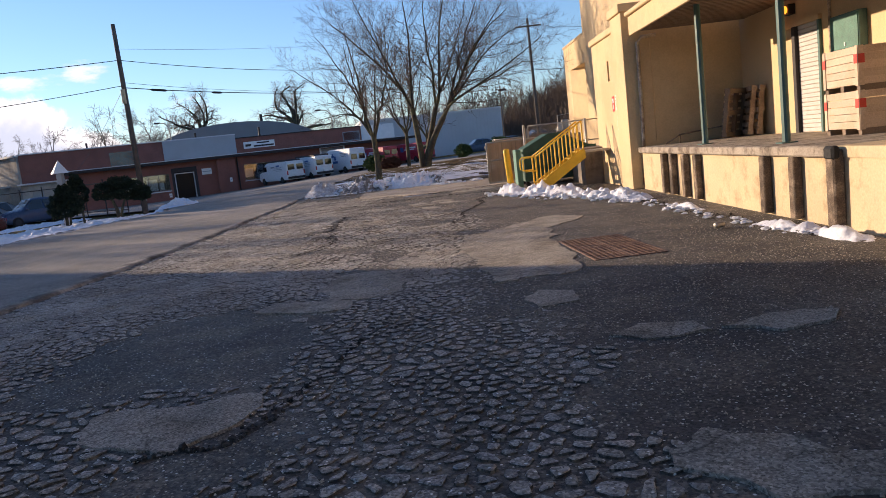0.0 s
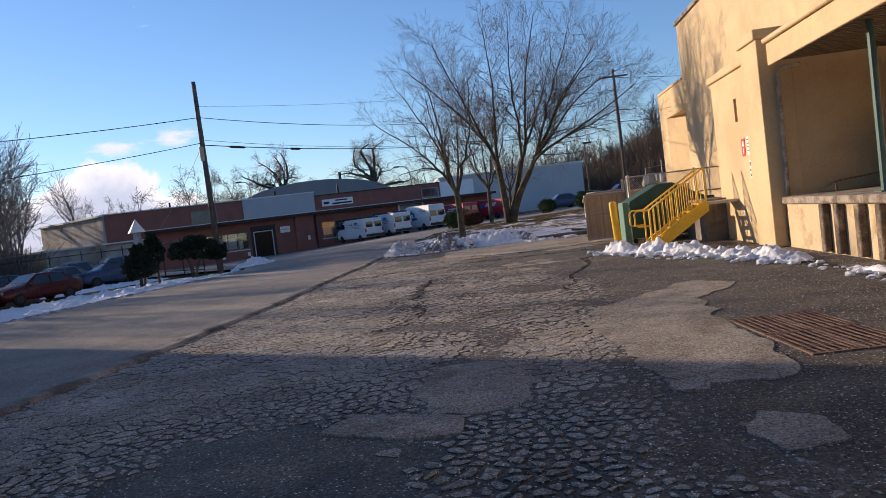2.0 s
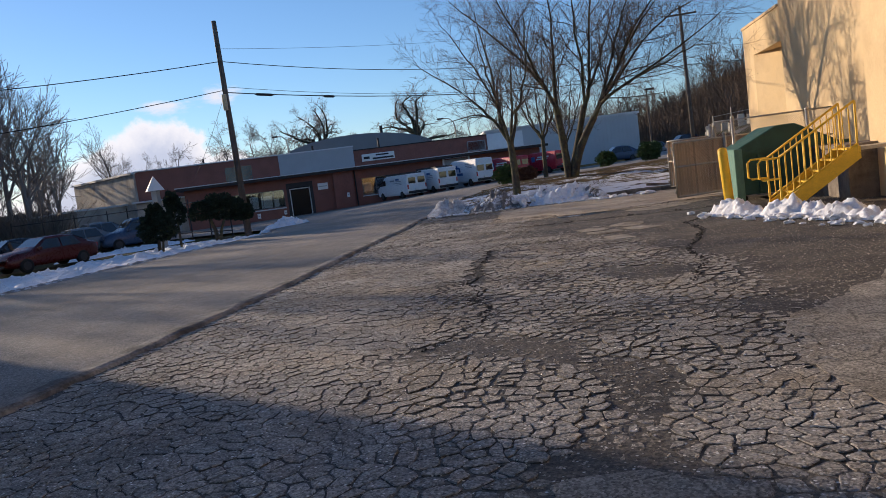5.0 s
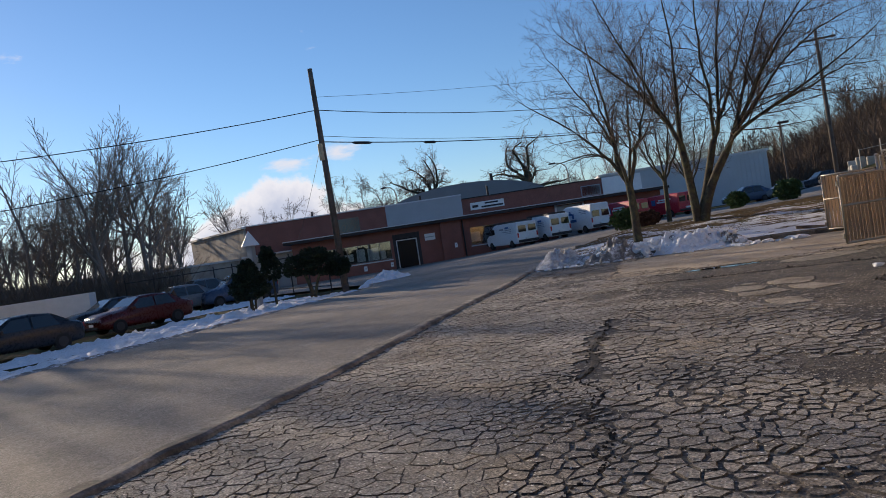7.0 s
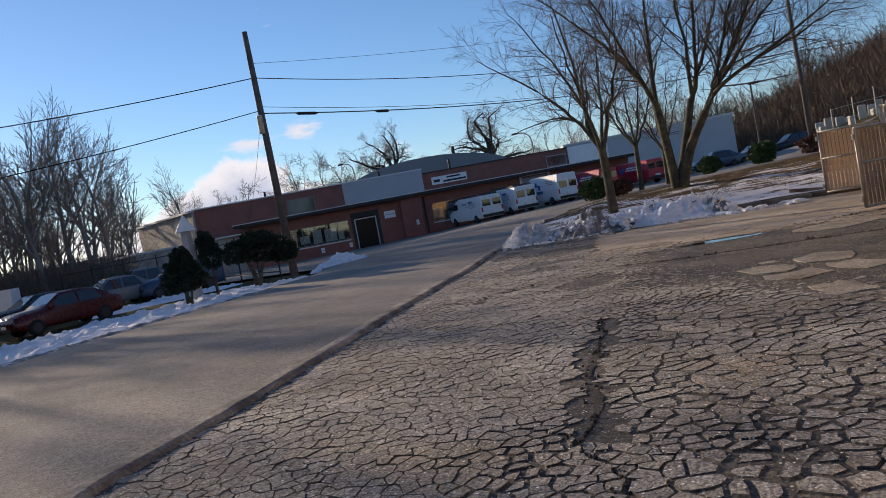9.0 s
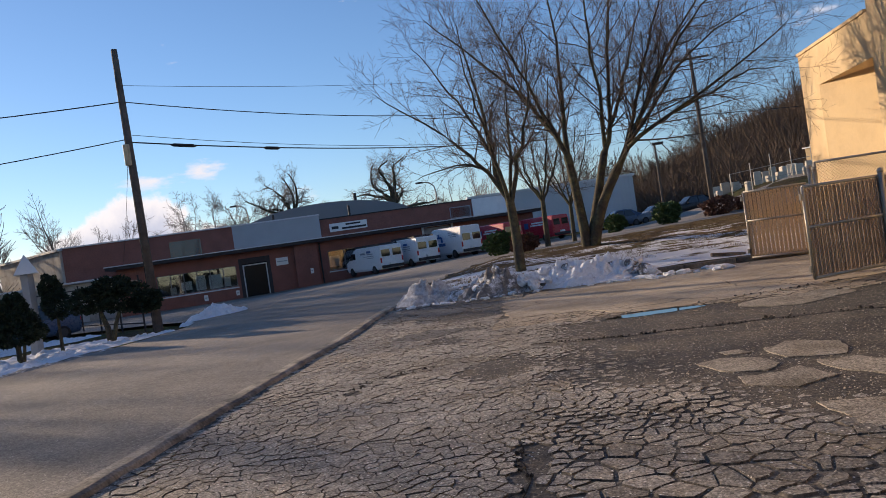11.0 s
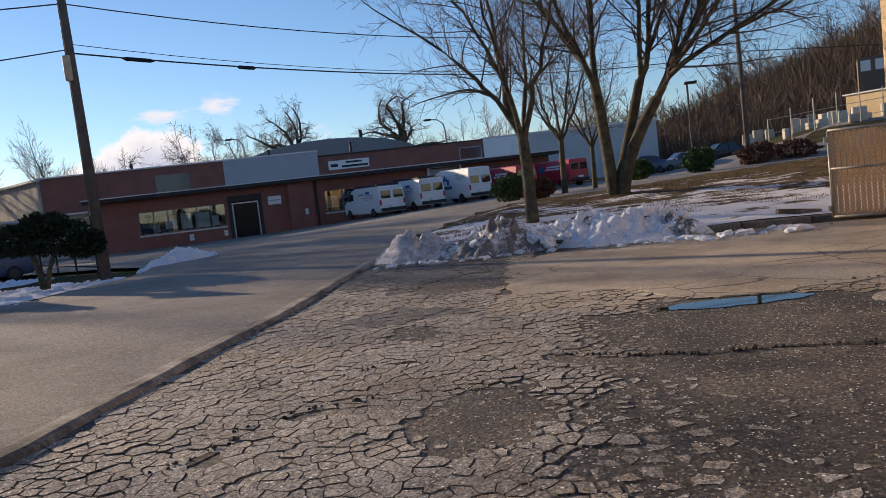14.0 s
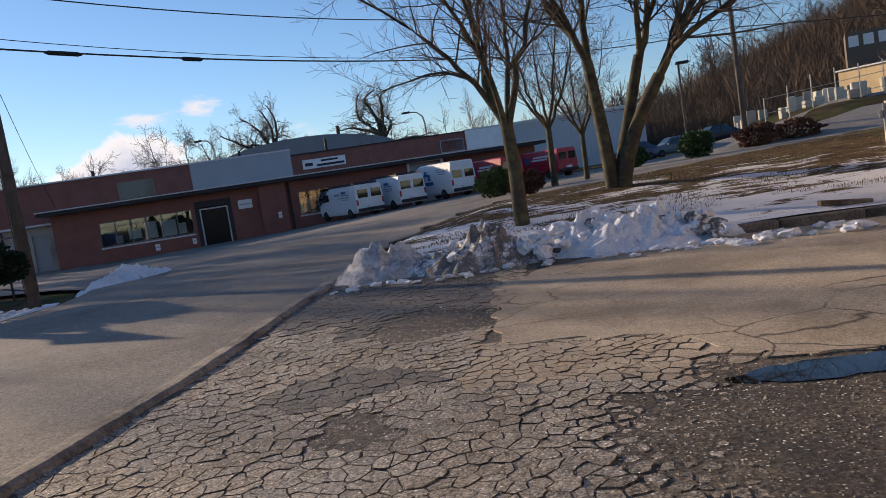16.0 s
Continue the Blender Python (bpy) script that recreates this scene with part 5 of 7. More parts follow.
for i in range(24):
    az = radians(45 + 26 * rng.random())
    d = rng.uniform(52, 74)
    spots.append((-1.5 - d * math.sin(az), 12 + d * math.cos(az), -0.7, rng.uniform(0.12, 0.2)))
woods("undergrowth", spots, "tangled bare undergrowth at the edge of the woods", grow_min=0.04, depth=3)


def brush(name, spots, material, label, tall=(1.0, 3.5), wide=0.05, seed=3, lean=0.28):
    """Thickets of thin bare stems as one mesh."""
    r = random.Random(seed)
    v, f = [], []
    for x, y, z in spots:
        h, w, a = r.uniform(*tall), wide * r.uniform(0.6, 1.5), r.uniform(0, 3.14)
        lx, ly = r.gauss(0, lean) * h, r.gauss(0, lean) * h
        n = len(v)
        c, d = math.cos(a) * w, math.sin(a) * w
        v += [(x - c, y - d, z - 0.3), (x + c, y + d, z - 0.3), (x + lx + c * 0.3, y + ly + d * 0.3, z + h), (x + lx - c * 0.3, y + ly - d * 0.3, z + h)]
        f.append((n, n + 1, n + 2, n + 3))
    me = bpy.data.meshes.new(name)
    me.from_pydata(v, [], f)
    me.materials.append(material)
    tagged(part(name, me, None), label, "brush", kind="stuff")


spots = []
while len(spots) < 66000:
    x, y = rng.uniform(-20, 170), rng.uniform(96, 200)
    if hill_z(x, y) > 1.3:
        spots.append((x, y, hill_z(x, y) - 1.2))
brush("hill_brush", spots, mat("hill brush", (0.115, 0.08, 0.056), 0.95, var=0.4, scale=0.08, bump=0), "brown bare brush over the hillside", (1.2, 5.0), 0.055, 3, 0.6)
spots = []
for i in range(42000):
    az, d = radians(42.5 + 28 * rng.random()), rng.uniform(58, 100)
    spots.append((-1.5 - d * math.sin(az), 12 + d * math.cos(az), -0.4))
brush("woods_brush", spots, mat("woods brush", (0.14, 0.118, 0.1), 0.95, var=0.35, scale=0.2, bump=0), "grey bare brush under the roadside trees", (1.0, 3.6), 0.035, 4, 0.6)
bank = [[(-1.5 - d * math.sin(radians(az)), 12 + d * math.cos(radians(az)), -0.6 + 4.0 * smooth01(88, 100, d) + 0.8 * noisy(d, az, 0.2, 2)) for az in range(42, 76, 2)] for d in (80, 86, 90, 94, 98, 104, 115, 130)]
sheet("wood_bank", bank, HILL, "dark earth bank under the roadside woods", "bank")
# the tall neighbour whose shadow falls over the near end of the yard
nb = thing("neighbour_building", pose(-27, 0, 0), "plain tall stucco building across the road", "building", kind="structure")
box_part("wall", (-14, -40, -0.6, 0, 23.0, 12.0), STUCCO, nb)


# ---- snow ----
def snow_heap(name, line, width, height, label, material=SNOW, lump=0.5, step=0.09, seed=1.0, base=None, slump=1.0):
    """A ploughed heap along a line of (x, y, scale)."""
    bm = bmesh.new()
    total = [0.0]
    for (x0, y0, *_), (x1, y1, *_) in zip(line, line[1:]):
        total.append(total[-1] + math.hypot(x1 - x0, y1 - y0))
    n = max(8, int(total[-1] / step))
    m = max(8, int(width / step))
    rows = []
    for i in range(n + 1):
        s = total[-1] * i / n
        x = float(np.interp(s, total, [p[0] for p in line]))
        y = float(np.interp(s, total, [p[1] for p in line]))
        k = float(np.interp(s, total, [p[2] for p in line]))
        s2 = min(total[-1], s + 0.05)
        dx, dy = float(np.interp(s2, total, [p[0] for p in line])) - x, float(np.interp(s2, total, [p[1] for p in line])) - y
        if dx * dx + dy * dy < 1e-9:
            dx, dy = lx, ly
        lx, ly = dx, dy
        r = math.hypot(dx, dy)
        nx, ny = -dy / r, dx / r
        end = min(1.0, s / (0.6 * width), (total[-1] - s) / (0.6 * width))
        end = math.sqrt(max(0.0, end))
        row = []
        for j in range(m + 1):
            v = 2 * j / m - 1
            wob = 1 + 0.35 * noisy(s, v, 0.9, seed + 5)
            px, py = x + nx * v * width / 2 * wob * (0.4 + 0.6 * k) * (0.3 + 0.7 * end), y + ny * v * width / 2 * wob * (0.4 + 0.6 * k) * (0.3 + 0.7 * end)
            h = max(0.0, 1 - abs(v) ** 1.7) * end * k
            lumps = (0.95 if lump < 1.5 else 0.55) + lump * (0.8 * noisy(px, py, 1.7, seed) + 0.7 * noisy(px, py, 4.2, seed + 2) + 0.5 * noisy(px, py, 9.5, seed + 3) + 0.3 * noisy(px, py, 21.0, seed + 4))
            z = height * max(0.0, h * lumps - 0.1 - 0.16 * noisy(px, py, 6.0, seed + 7))
            row.append(bm.verts.new((px, py, (land(px, py) if base is None else base) - 0.075 + z + 0.03 * (h > 0.12))))
        rows.append(row)
    for a, b in zip(rows, rows[1:]):
        for j in range(m):
            bm.faces.new((a[j], a[j + 1], b[j + 1], b[j]))
    return tagged(part(name, bm, material, smooth=True), label, "snow")


snow_heap("snow_bank", [(-7.7, 35.1, 0.7), (-6.8, 34.15, 1), (-5.4, 33.8, 0.85)], 2.4, 0.62, "ploughed heap of granular grey-white snow beside the lawn", GRANULAR, 0.45, 0.05, 3.0)
snow_heap("snow_bank", [(-6.4, 33.7, 0.6), (-5.0, 33.65, 1), (-3.6, 33.75, 0.75)], 2.3, 0.64, "dirty lumpy snow heap full of gravel and leaves", DIRTY, 0.65, 0.045, 9.0)
snow_heap("snow_bank", [(-4.5, 34.4, 0.7), (-3.2, 34.1, 1), (-1.9, 33.8, 0.95), (-0.6, 33.7, 0.45)], 2.7, 0.64, "lumpy white snow heap at the foot of the lawn trees", SNOW, 0.5, 0.045, 14.0)
snow_heap("snow_strip", [(1.0, 22.9, 0.8), (2.0, 21.4, 1), (3.0, 19.9, 1), (3.8, 17.6, 0.9), (4.1, 15.6, 0.7)], 1.0, 0.23, "strip of ploughed snow before the yellow stairs", SNOW, 1.0, 0.04, 21.0)
snow_heap("snow_strip", [(4.35, 14.6, 0.7), (4.5, 13.6, 1), (4.6, 12.9, 0.5)], 0.4, 0.1, "thin strip of old snow along the dock", SNOW, 0.9, 0.04, 27.0)
snow_heap("snow_strip", [(4.75, 11.0, 0.6), (4.95, 9.9, 1), (5.2, 8.4, 1)], 0.55, 0.13, "ridge of snow below the dock bumpers", SNOW, 1.0, 0.035, 33.0)
snow_heap("snow_bank", [(-17.3, 39.6, 0.7), (-16.6, 41.0, 1), (-15.8, 42.3, 0.6)], 2.4, 0.55, "white snow heap behind the utility pole", SNOW, 0.45, 0.06, 41.0)
snow_heap("snow_strip", [(-17.2, 18, 0.6), (-17.6, 26, 1), (-17.4, 31, 1), (-17.0, 36, 0.8), (-17.2, 38.5, 0.5)], 2.4, 0.09, "band of melting snow on the road verge", SNOW, 2.6, 0.09, 47.0)
snow_heap("snow_strip", [(-15.6, 20, 0.5), (-15.4, 27, 1), (-15.3, 33, 0.6)], 0.7, 0.07, "thin broken line of snow at the road edge", DIRTY, 1.3, 0.08, 53.0)

snow_heap("snow_strip", [(-20.0, 23, 0.6), (-20.2, 27, 1), (-20.0, 31, 1), (-19.2, 36, 0.9), (-19.5, 39, 0.5)], 3.0, 0.1, "patchy melting snow between the parked cars", SNOW, 2.2, 0.11, 57.0)
snow_heap("snow_strip", [(-24.5, 34.5, 0.7), (-24.0, 38, 1), (-22.5, 42, 0.8)], 3.0, 0.1, "patchy melting snow before the fence", SNOW, 2.2, 0.12, 63.0)


def snow_chunks():
    """Loose lumps broken off the ploughed heaps."""
    r = random.Random(61)
    for i in range(190):
        if i >= 130:
            f = (i - 130) / 60 + r.uniform(-0.01, 0.01)
            x, y, s = 3.95 + 0.95 * f + r.uniform(-0.3, 0.12), 16.6 - 7.4 * f + r.uniform(-0.2, 0.2), r.uniform(0.015, 0.06)
        elif i >= 90:
            f = r.random()
            x, y, s = 1.0 + 3.0 * f + r.uniform(-0.35, 0.2), 22.9 - 6.8 * f + r.uniform(-0.3, 0.3), r.uniform(0.04, 0.11)
        elif i < 22:
            x, y, s = r.uniform(-2.0, 0.4), r.uniform(32.0, 33.1), r.uniform(0.04, 0.13)
        elif i < 48:
            f = r.random()
            x, y, s = 1.2 + 2.6 * f + r.uniform(-0.5, 0.1), 22.4 - 6.2 * f + r.uniform(-0.4, 0.2), r.uniform(0.03, 0.09)
        else:
            x, y, s = r.uniform(-7.4, -1.2), r.uniform(32.4, 32.9), r.uniform(0.03, 0.09)
        bm = bmesh.new()
        bmesh.ops.create_icosphere(bm, subdivisions=2, radius=s)
        for v in bm.verts:
            v.co *= 1 + 0.7 * noise.noise(v.co * (1.9 / s) + Vector((i, 0, 0)))
            v.co = Vector((v.co.x * 1.25, v.co.y * 0.85, max(v.co.z * 0.6, -0.3 * s)))
        o = tagged(part("snow_chunk", bm, SNOW, None), "loose lump of old white snow on the asphalt", "snow", "snow chunks")
        o.location = (x, y, 0.3 * s + 0.005)


snow_chunks()


def heap_lumps():
    """Frozen blocks sitting in the heaps."""
    r = random.Random(15)
    for i in range(70):
        x = r.uniform(-5.6, -1.2)
        y = 33.9 + 0.25 * math.sin(x * 1.7) + r.uniform(-0.75, 0.5)
        s = r.uniform(0.05, 0.17)
        bm = bmesh.new()
        bmesh.ops.create_icosphere(bm, subdivisions=2, radius=s)
        for v in bm.verts:
            v.co *= 1 + 0.8 * noise.noise(v.co * (1.9 / s) + Vector((i * 2.0, 0, 0)))
            v.co.z *= 0.75
        o = tagged(part("snow_chunk", bm, DIRTY if r.random() < 0.35 else SNOW, None), "frozen lump of ploughed snow on the heap", "snow", "snow chunks")
        o.location = (x, y, 0.1 + 0.32 * max(0.0, 1 - abs(y - 33.9) / 1.0) * r.uniform(0.8, 1.15))


heap_lumps()


# ---- lawn with its kerb ----
def snowy_lawn():
    m = mat("snowy lawn", (0.125, 0.09, 0.053), 1.0, spec=0.05, var=0.6, scale=2.2, fine=60, bump=1.0, bump_scale=40, second=(0.12, 0.115, 0.045), mix_scale=0.6, mix_at=(0.52, 0.64))
    n, l = m.node_tree.nodes, m.node_tree.links
    b = n["Principled BSDF"]
    src = b.inputs["Base Color"].links[0].from_socket
    co = n.new("ShaderNodeTexCoord").outputs["Object"]
    mp = n.new("ShaderNodeMapping")
    mp.inputs["Scale"].default_value = (0.5, 1.6, 1)
    l.new(co, mp.inputs[0])
    t = n.new("ShaderNodeTexNoise")
    t.inputs["Scale"].default_value, t.inputs["Detail"].default_value, t.inputs["Roughness"].default_value = 1.1, 10, 0.75
    l.new(mp.outputs[0], t.inputs["Vector"])
    sp = n.new("ShaderNodeSeparateXYZ")
    l.new(co, sp.inputs[0])
    near = n.new("ShaderNodeMapRange")
    for i, v in enumerate((34.3, 42.0, 0.17, -0.06)):
        near.inputs[i + 1].default_value = v
    l.new(sp.outputs[1], near.inputs[0])
    ad = n.new("ShaderNodeMath")
    l.new(t.outputs["Fac"], ad.inputs[0])
    l.new(near.outputs[0], ad.inputs[1])
    cut = n.new("ShaderNodeMapRange")
    for i, v in enumerate((0.545, 0.58, 0, 1)):
        cut.inputs[i + 1].default_value = v
    l.new(ad.outputs[0], cut.inputs[0])
    mx = n.new("ShaderNodeMix")
    mx.data_type = "RGBA"
    l.new(cut.outputs[0], mx.inputs[0])
    l.new(src, mx.inputs[6])
    mx.inputs[7].default_value = (0.78, 0.8, 0.84, 1)
    l.new(mx.outputs[2], b.inputs["Base Color"])
    return m


def lawn_left(y):
    return float(np.interp(y, [33.7, 34.4, 36, 38, 40.4, 41.2, 43.4, 53], [-6.2, -7.2, -7.65, -7.75, -7.35, -6.9, -3.1, 6.0]))


rows = []
y = 33.75
while y < 53:
    a, b = lawn_left(y) + 0.15, max(lawn_left(y) + 0.5, 14.0)
    rows.append([(a + (b - a) * (i / 40) ** 1.3, y, land(a + (b - a) * (i / 40) ** 1.3, y) + 0.14 + 0.05 * noisy(a + (b - a) * i / 40, y, 0.8, 3)) for i in range(41)])
    y += 0.35
sheet("lawn", rows, snowy_lawn(), "brown winter lawn with melting snow patches", "lawn")
r = random.Random(91)
blades = []
while len(blades) < 26000:
    x, y = r.uniform(-7.4, 12.0), 36.0 + 13 * r.random() ** 1.4
    if x > lawn_left(y) + 0.3 and noisy(x, y, 0.9, 6) + 0.4 * noisy(x, y, 3.0, 2) > 0.05 - 0.06 * (y - 36):
        blades.append((x, y, land(x, y) + 0.14))
brush("lawn_grass", blades, mat("dead grass blade", (0.17, 0.13, 0.075), 1.0, var=0.4, scale=3, bump=0, spec=0.05), "short brown and green winter grass of the lawn", (0.012, 0.045), 0.012, 19)
lb = thing("plank", pose(0.75, 34.3, land(0.75, 34.3) + 0.14, 0, 6, 14), "dark wet plank lying in the snowy lawn", "plank")
part("board", boxes((-0.42, -0.07, 0.0, 0.42, 0.07, 0.09), bevel=0.015), BUMPER, lb)


def kerb():
    """Concrete kerb stones round the lawn."""
    k = tagged(new("kerb"), "weathered grey concrete kerb round the lawn", "kerb", kind="structure")
    pts = [(x, 33.6) for x in np.arange(14.0, -6.3, -1.2)] + [(-6.6, 33.8), (-7.25, 34.4), (-7.7, 35.6), (-7.85, 37), (-7.85, 38.4), (-7.5, 40.2), (-6.8, 41.3)]
    pts += [(-6.8 + 3.8 * i / 4, 41.3 + 2.2 * i / 4) for i in range(1, 5)] + [(-3.0 + 0.9 * i, 43.5 + 0.95 * i) for i in range(1, 11)]
    for (x0, y0), (x1, y1) in zip(pts, pts[1:]):
        r = math.hypot(x1 - x0, y1 - y0)
        bm = boxes((0.006, -0.08, -0.12, r - 0.006, 0.08, 0.135), bevel=0.02)
        o = part("kerb_stone", bm, KERBSTONE, k)
        o.matrix_world = pose(x0, y0, land((x0 + x1) / 2, (y0 + y1) / 2), 0, 0, math.degrees(math.atan2(y1 - y0, x1 - x0)))


kerb()


# ---- chain-link gates with tan slats ----
def chain_gate(name, m, width, height, label, slat_mat=SLAT, bottom=0.1, half=0.037):
    t = thing(name, m, label, "gate" if slat_mat else "fence", "slatted chain-link gates" if slat_mat else "")
    bm = bmesh.new()
    for a, b in (((0, 0, bottom), (0, 0, height)), ((width, 0, bottom), (width, 0, height)), ((0, 0, bottom), (width, 0, bottom)), ((0, 0, height), (width, 0, height)), ((0, 0, (height + bottom) * 0.55), (width, 0, (height + bottom) * 0.55))):
        bar(bm, a, b, 0.026, 8)
    part("gate_frame", bm, GALV, t, smooth=True)
    bm = bmesh.new()
    step, h = 0.075, height - bottom
    k = -h
    while k < width:
        for sgn in (1, -1):
            a0, a1 = (k, bottom), (k + h, height)
            if sgn < 0:
                a0, a1 = (k, height), (k + h, bottom)
            f0, f1 = max(0.0, -k / h), min(1.0, (width - k) / h)
            if f1 > f0:
                p = [(a0[0] + (a1[0] - a0[0]) * f, -0.012, a0[1] + (a1[1] - a0[1]) * f) for f in (f0, f1)]
                bar(bm, p[0], p[1], 0.0055, 3)
        k += step
    part("chain_mesh", bm, GALV, t)
    if slat_mat:
        n = int(width / 0.085)
        one = mesh_of("slat", boxes((-half, -0.003, bottom + 0.03, half, 0.003, height - 0.03)), slat_mat)
        for i in range(n):
            part("slat", one, None, t).location = ((i + 0.5) * width / n, 0, 0)
    for z in (bottom + 0.15, height - 0.15):
        bm = bmesh.new()
        bar(bm, (-0.05, 0, z - 0.05), (-0.05, 0, z + 0.05), 0.03)
        part("hinge", bm, GALV, t)
    return t


def facing(x0, y0, x1, y1, z=0.0):
    return pose(x0, y0, z, 0, 0, math.degrees(math.atan2(y1 - y0, x1 - x0)))


# slat brown darkened to paint in the shade this gate stands in
SLATSHADED = mat("shaded brown fence slat", (0.3, 0.205, 0.145), 0.8, var=0.2, scale=3, fine=30, obrand=0.35)
chain_gate("chain_link_gate", facing(0.88, 27.3, 4.6, 29.6), 4.2, 1.52, "open chain-link gate with brown, shade-darkened privacy slats in the yard", SLATSHADED, 0.1, 0.037)
chain_gate("chain_link_gate", facing(1.12, 33.35, 2.4, 33.0), 1.33, 1.62, "open chain-link gate leaf with tan slats before the lawn")


chain_gate("chain_link_fence", facing(2.66, 33.12, 6.25, 33.3), 3.6, 2.05, "bare galvanised chain-link fence panel beside the cream building", None)


def fence_post(x, y, h, r=0.04, label="galvanised steel fence post by the gates"):
    t = thing("fence_post", pose(x, y, 0), label, "fence post", "fence posts")
    bm = bmesh.new()
    bar(bm, (0, 0, -0.05), (0, 0, h), r, 10)
    part("post", bm, GALV, t, smooth=True)
    bm = bmesh.new()
    bmesh.ops.create_uvsphere(bm, u_segments=8, v_segments=5, radius=r * 1.2, matrix=Matrix.Translation((0, 0, h)))
    part("cap", bm, GALV, t, smooth=True)


fence_post(2.27, 28.1, 1.6, 0.045)
fence_post(2.5, 33.0, 1.95, 0.05)
fence_post(2.62, 33.1, 1.9)
fence_post(4.7, 29.7, 2.0, 0.05)
fence_post(2.2, 26.0, 1.95)


# ---- yellow bollard, dumpster, yellow stairs ----
def bollard():
    t = thing("bollard", pose(1.5, 22.75, 0), "leaning yellow painted steel bollard in the snow", "bollard")
    bm = bmesh.new()
    add_tube(bm, [Vector(p) for p in ((0.06, 0, -0.05), (0.0, 0, 1.2), (-0.002, 0, 1.27), (-0.004, 0, 1.3))], [0.095, 0.095, 0.085, 0.04], 14)
    part("pipe", bm, YELLOW, t, smooth=True)


bollard()


def dumpster():
    t = thing("dumpster", pose(2.05, 24.6, 0, 0, 0, 4), "dark green steel dumpster behind the yellow stairs", "dumpster")
    bm = bmesh.new()
    prof = [(0.0, 0.15), (2.3, 0.15), (2.3, 1.05), (1.25, 1.62), (0.85, 1.62), (0.0, 1.2)]
    lo = [bm.verts.new((x, 0.0, z)) for x, z in prof]
    hi = [bm.verts.new((x, 1.6, z)) for x, z in prof]
    bm.faces.new(lo)
    bm.faces.new(hi[::-1])
    for i in range(len(prof)):
        bm.faces.new((lo[i], lo[(i + 1) % 6], hi[(i + 1) % 6], hi[i]))
    bmesh.ops.recalc_face_normals(bm, faces=bm.faces)
    bmesh.ops.bevel(bm, geom=list(bm.edges), offset=0.02, segments=1, affect="EDGES")
    part("body", bm, GREEN, t)
    for x in (0.45, 0.95, 1.45, 1.95):
        box_part("rib", (x - 0.04, -0.06, 0.2, x + 0.04, -0.002, 1.05), GREEN, t)
    box_part("lip", (-0.05, -0.07, 1.05, 2.35, -0.002, 1.13), GREEN, t)
    for x in (0.1, 2.1):
        for yy in (0.15, 1.4):
            bm = bmesh.new()
            bar(bm, (x, yy - 0.04, 0.075), (x, yy + 0.04, 0.075), 0.075, 10)
            part("caster", bm, RUBBER, t)
    return t


dumpster()
pp = thing("steel_upright", pose(1.78, 23.2, 0, 0, 0, 4), "pale green painted steel upright beside the dumpster", "post")
box_part("plate", (0, 0, 0.02, 0.16, 0.9, 1.22), GATEGREEN, pp, bevel=0.01)
cb = thing("concrete_block", pose(3.75, 22.6, 0, 0, 0, 4), "grey concrete landing wall beside the stairs", "wall")
part("block", boxes((0, 0, -0.05, 0.8, 2.2, 0.98), (-0.04, -0.04, 0.982, 0.84, 2.24, 1.06), bevel=0.012), mat("old grey concrete", (0.22, 0.19, 0.16), 0.9, var=0.25, scale=2, bump=0.5, second=(0.12, 0.1, 0.085)), cb)


def stairs():
    t = thing("stairs", pose(2.27, 21.35, 0, 0, 0, 4), "yellow painted steel stairs with picket railings", "stairs")
    run, rise, wide, n = 1.35, 1.02, 0.8, 6
    for y0 in (0.0, wide):
        bm = bmesh.new()
        prof = [(-0.02, 0.0), (0.16, 0.0), (run + 0.05, rise - 0.2), (run + 0.05, rise + 0.02), (run - 0.1, rise + 0.02), (-0.02, 0.16)]
        a = [bm.verts.new((x, y0 - 0.012, z)) for x, z in prof]
        b = [bm.verts.new((x, y0 + 0.012, z)) for x, z in prof]
        bm.faces.new(a)
        bm.faces.new(b[::-1])
        for i in range(len(prof)):
            bm.faces.new((a[i], a[(i + 1) % len(prof)], b[(i + 1) % len(prof)], b[i]))
        part("stringer", bm, YELLOW, t)
    for i in range(n):
        x, z = run * (i + 0.2) / n, rise * (i + 1) / n
        box_part("tread", (x, 0.014, z - 0.03, x + 0.24, wide - 0.014, z), YELLOW, t)
    box_part("landing", (run + 0.052, 0.0, rise - 0.06, run + 0.8, wide, rise), GALV, t)
    for y0 in (0.0, wide):
        r = new("railing")
        r.parent = t
        bm = bmesh.new()
        for h in (0.95, 0.18):
            bar(bm, (0.0, y0, h + 0.05), (run, y0, rise + h - 0.12), 0.021, 8)
        part("rail", bm, YELLOW, r, smooth=True)
        for i in range(13):
            f = i / 12
            bm = bmesh.new()
            x, z = run * f, 0.05 + (rise - 0.12 - 0.05) * f
            bar(bm, (x, y0, z + (0.0 if i in (0, 12) else 0.18)), (x, y0, z + 0.95), 0.021 if i in (0, 6, 12) else 0.011, 6)
            part("picket", bm, YELLOW, r)
        bm = bmesh.new()
        add_tube(bm, [Vector(p) for p in ((0.0, y0, 1.0), (-0.3, y0, 1.0), (-0.36, y0, 0.94), (-0.36, y0, 0.66), (-0.3, y0, 0.62), (0.0, y0, 0.62))], [0.021] * 6, 8)
        part("rail_loop", bm, YELLOW, r, smooth=True)
    return t


stairs()


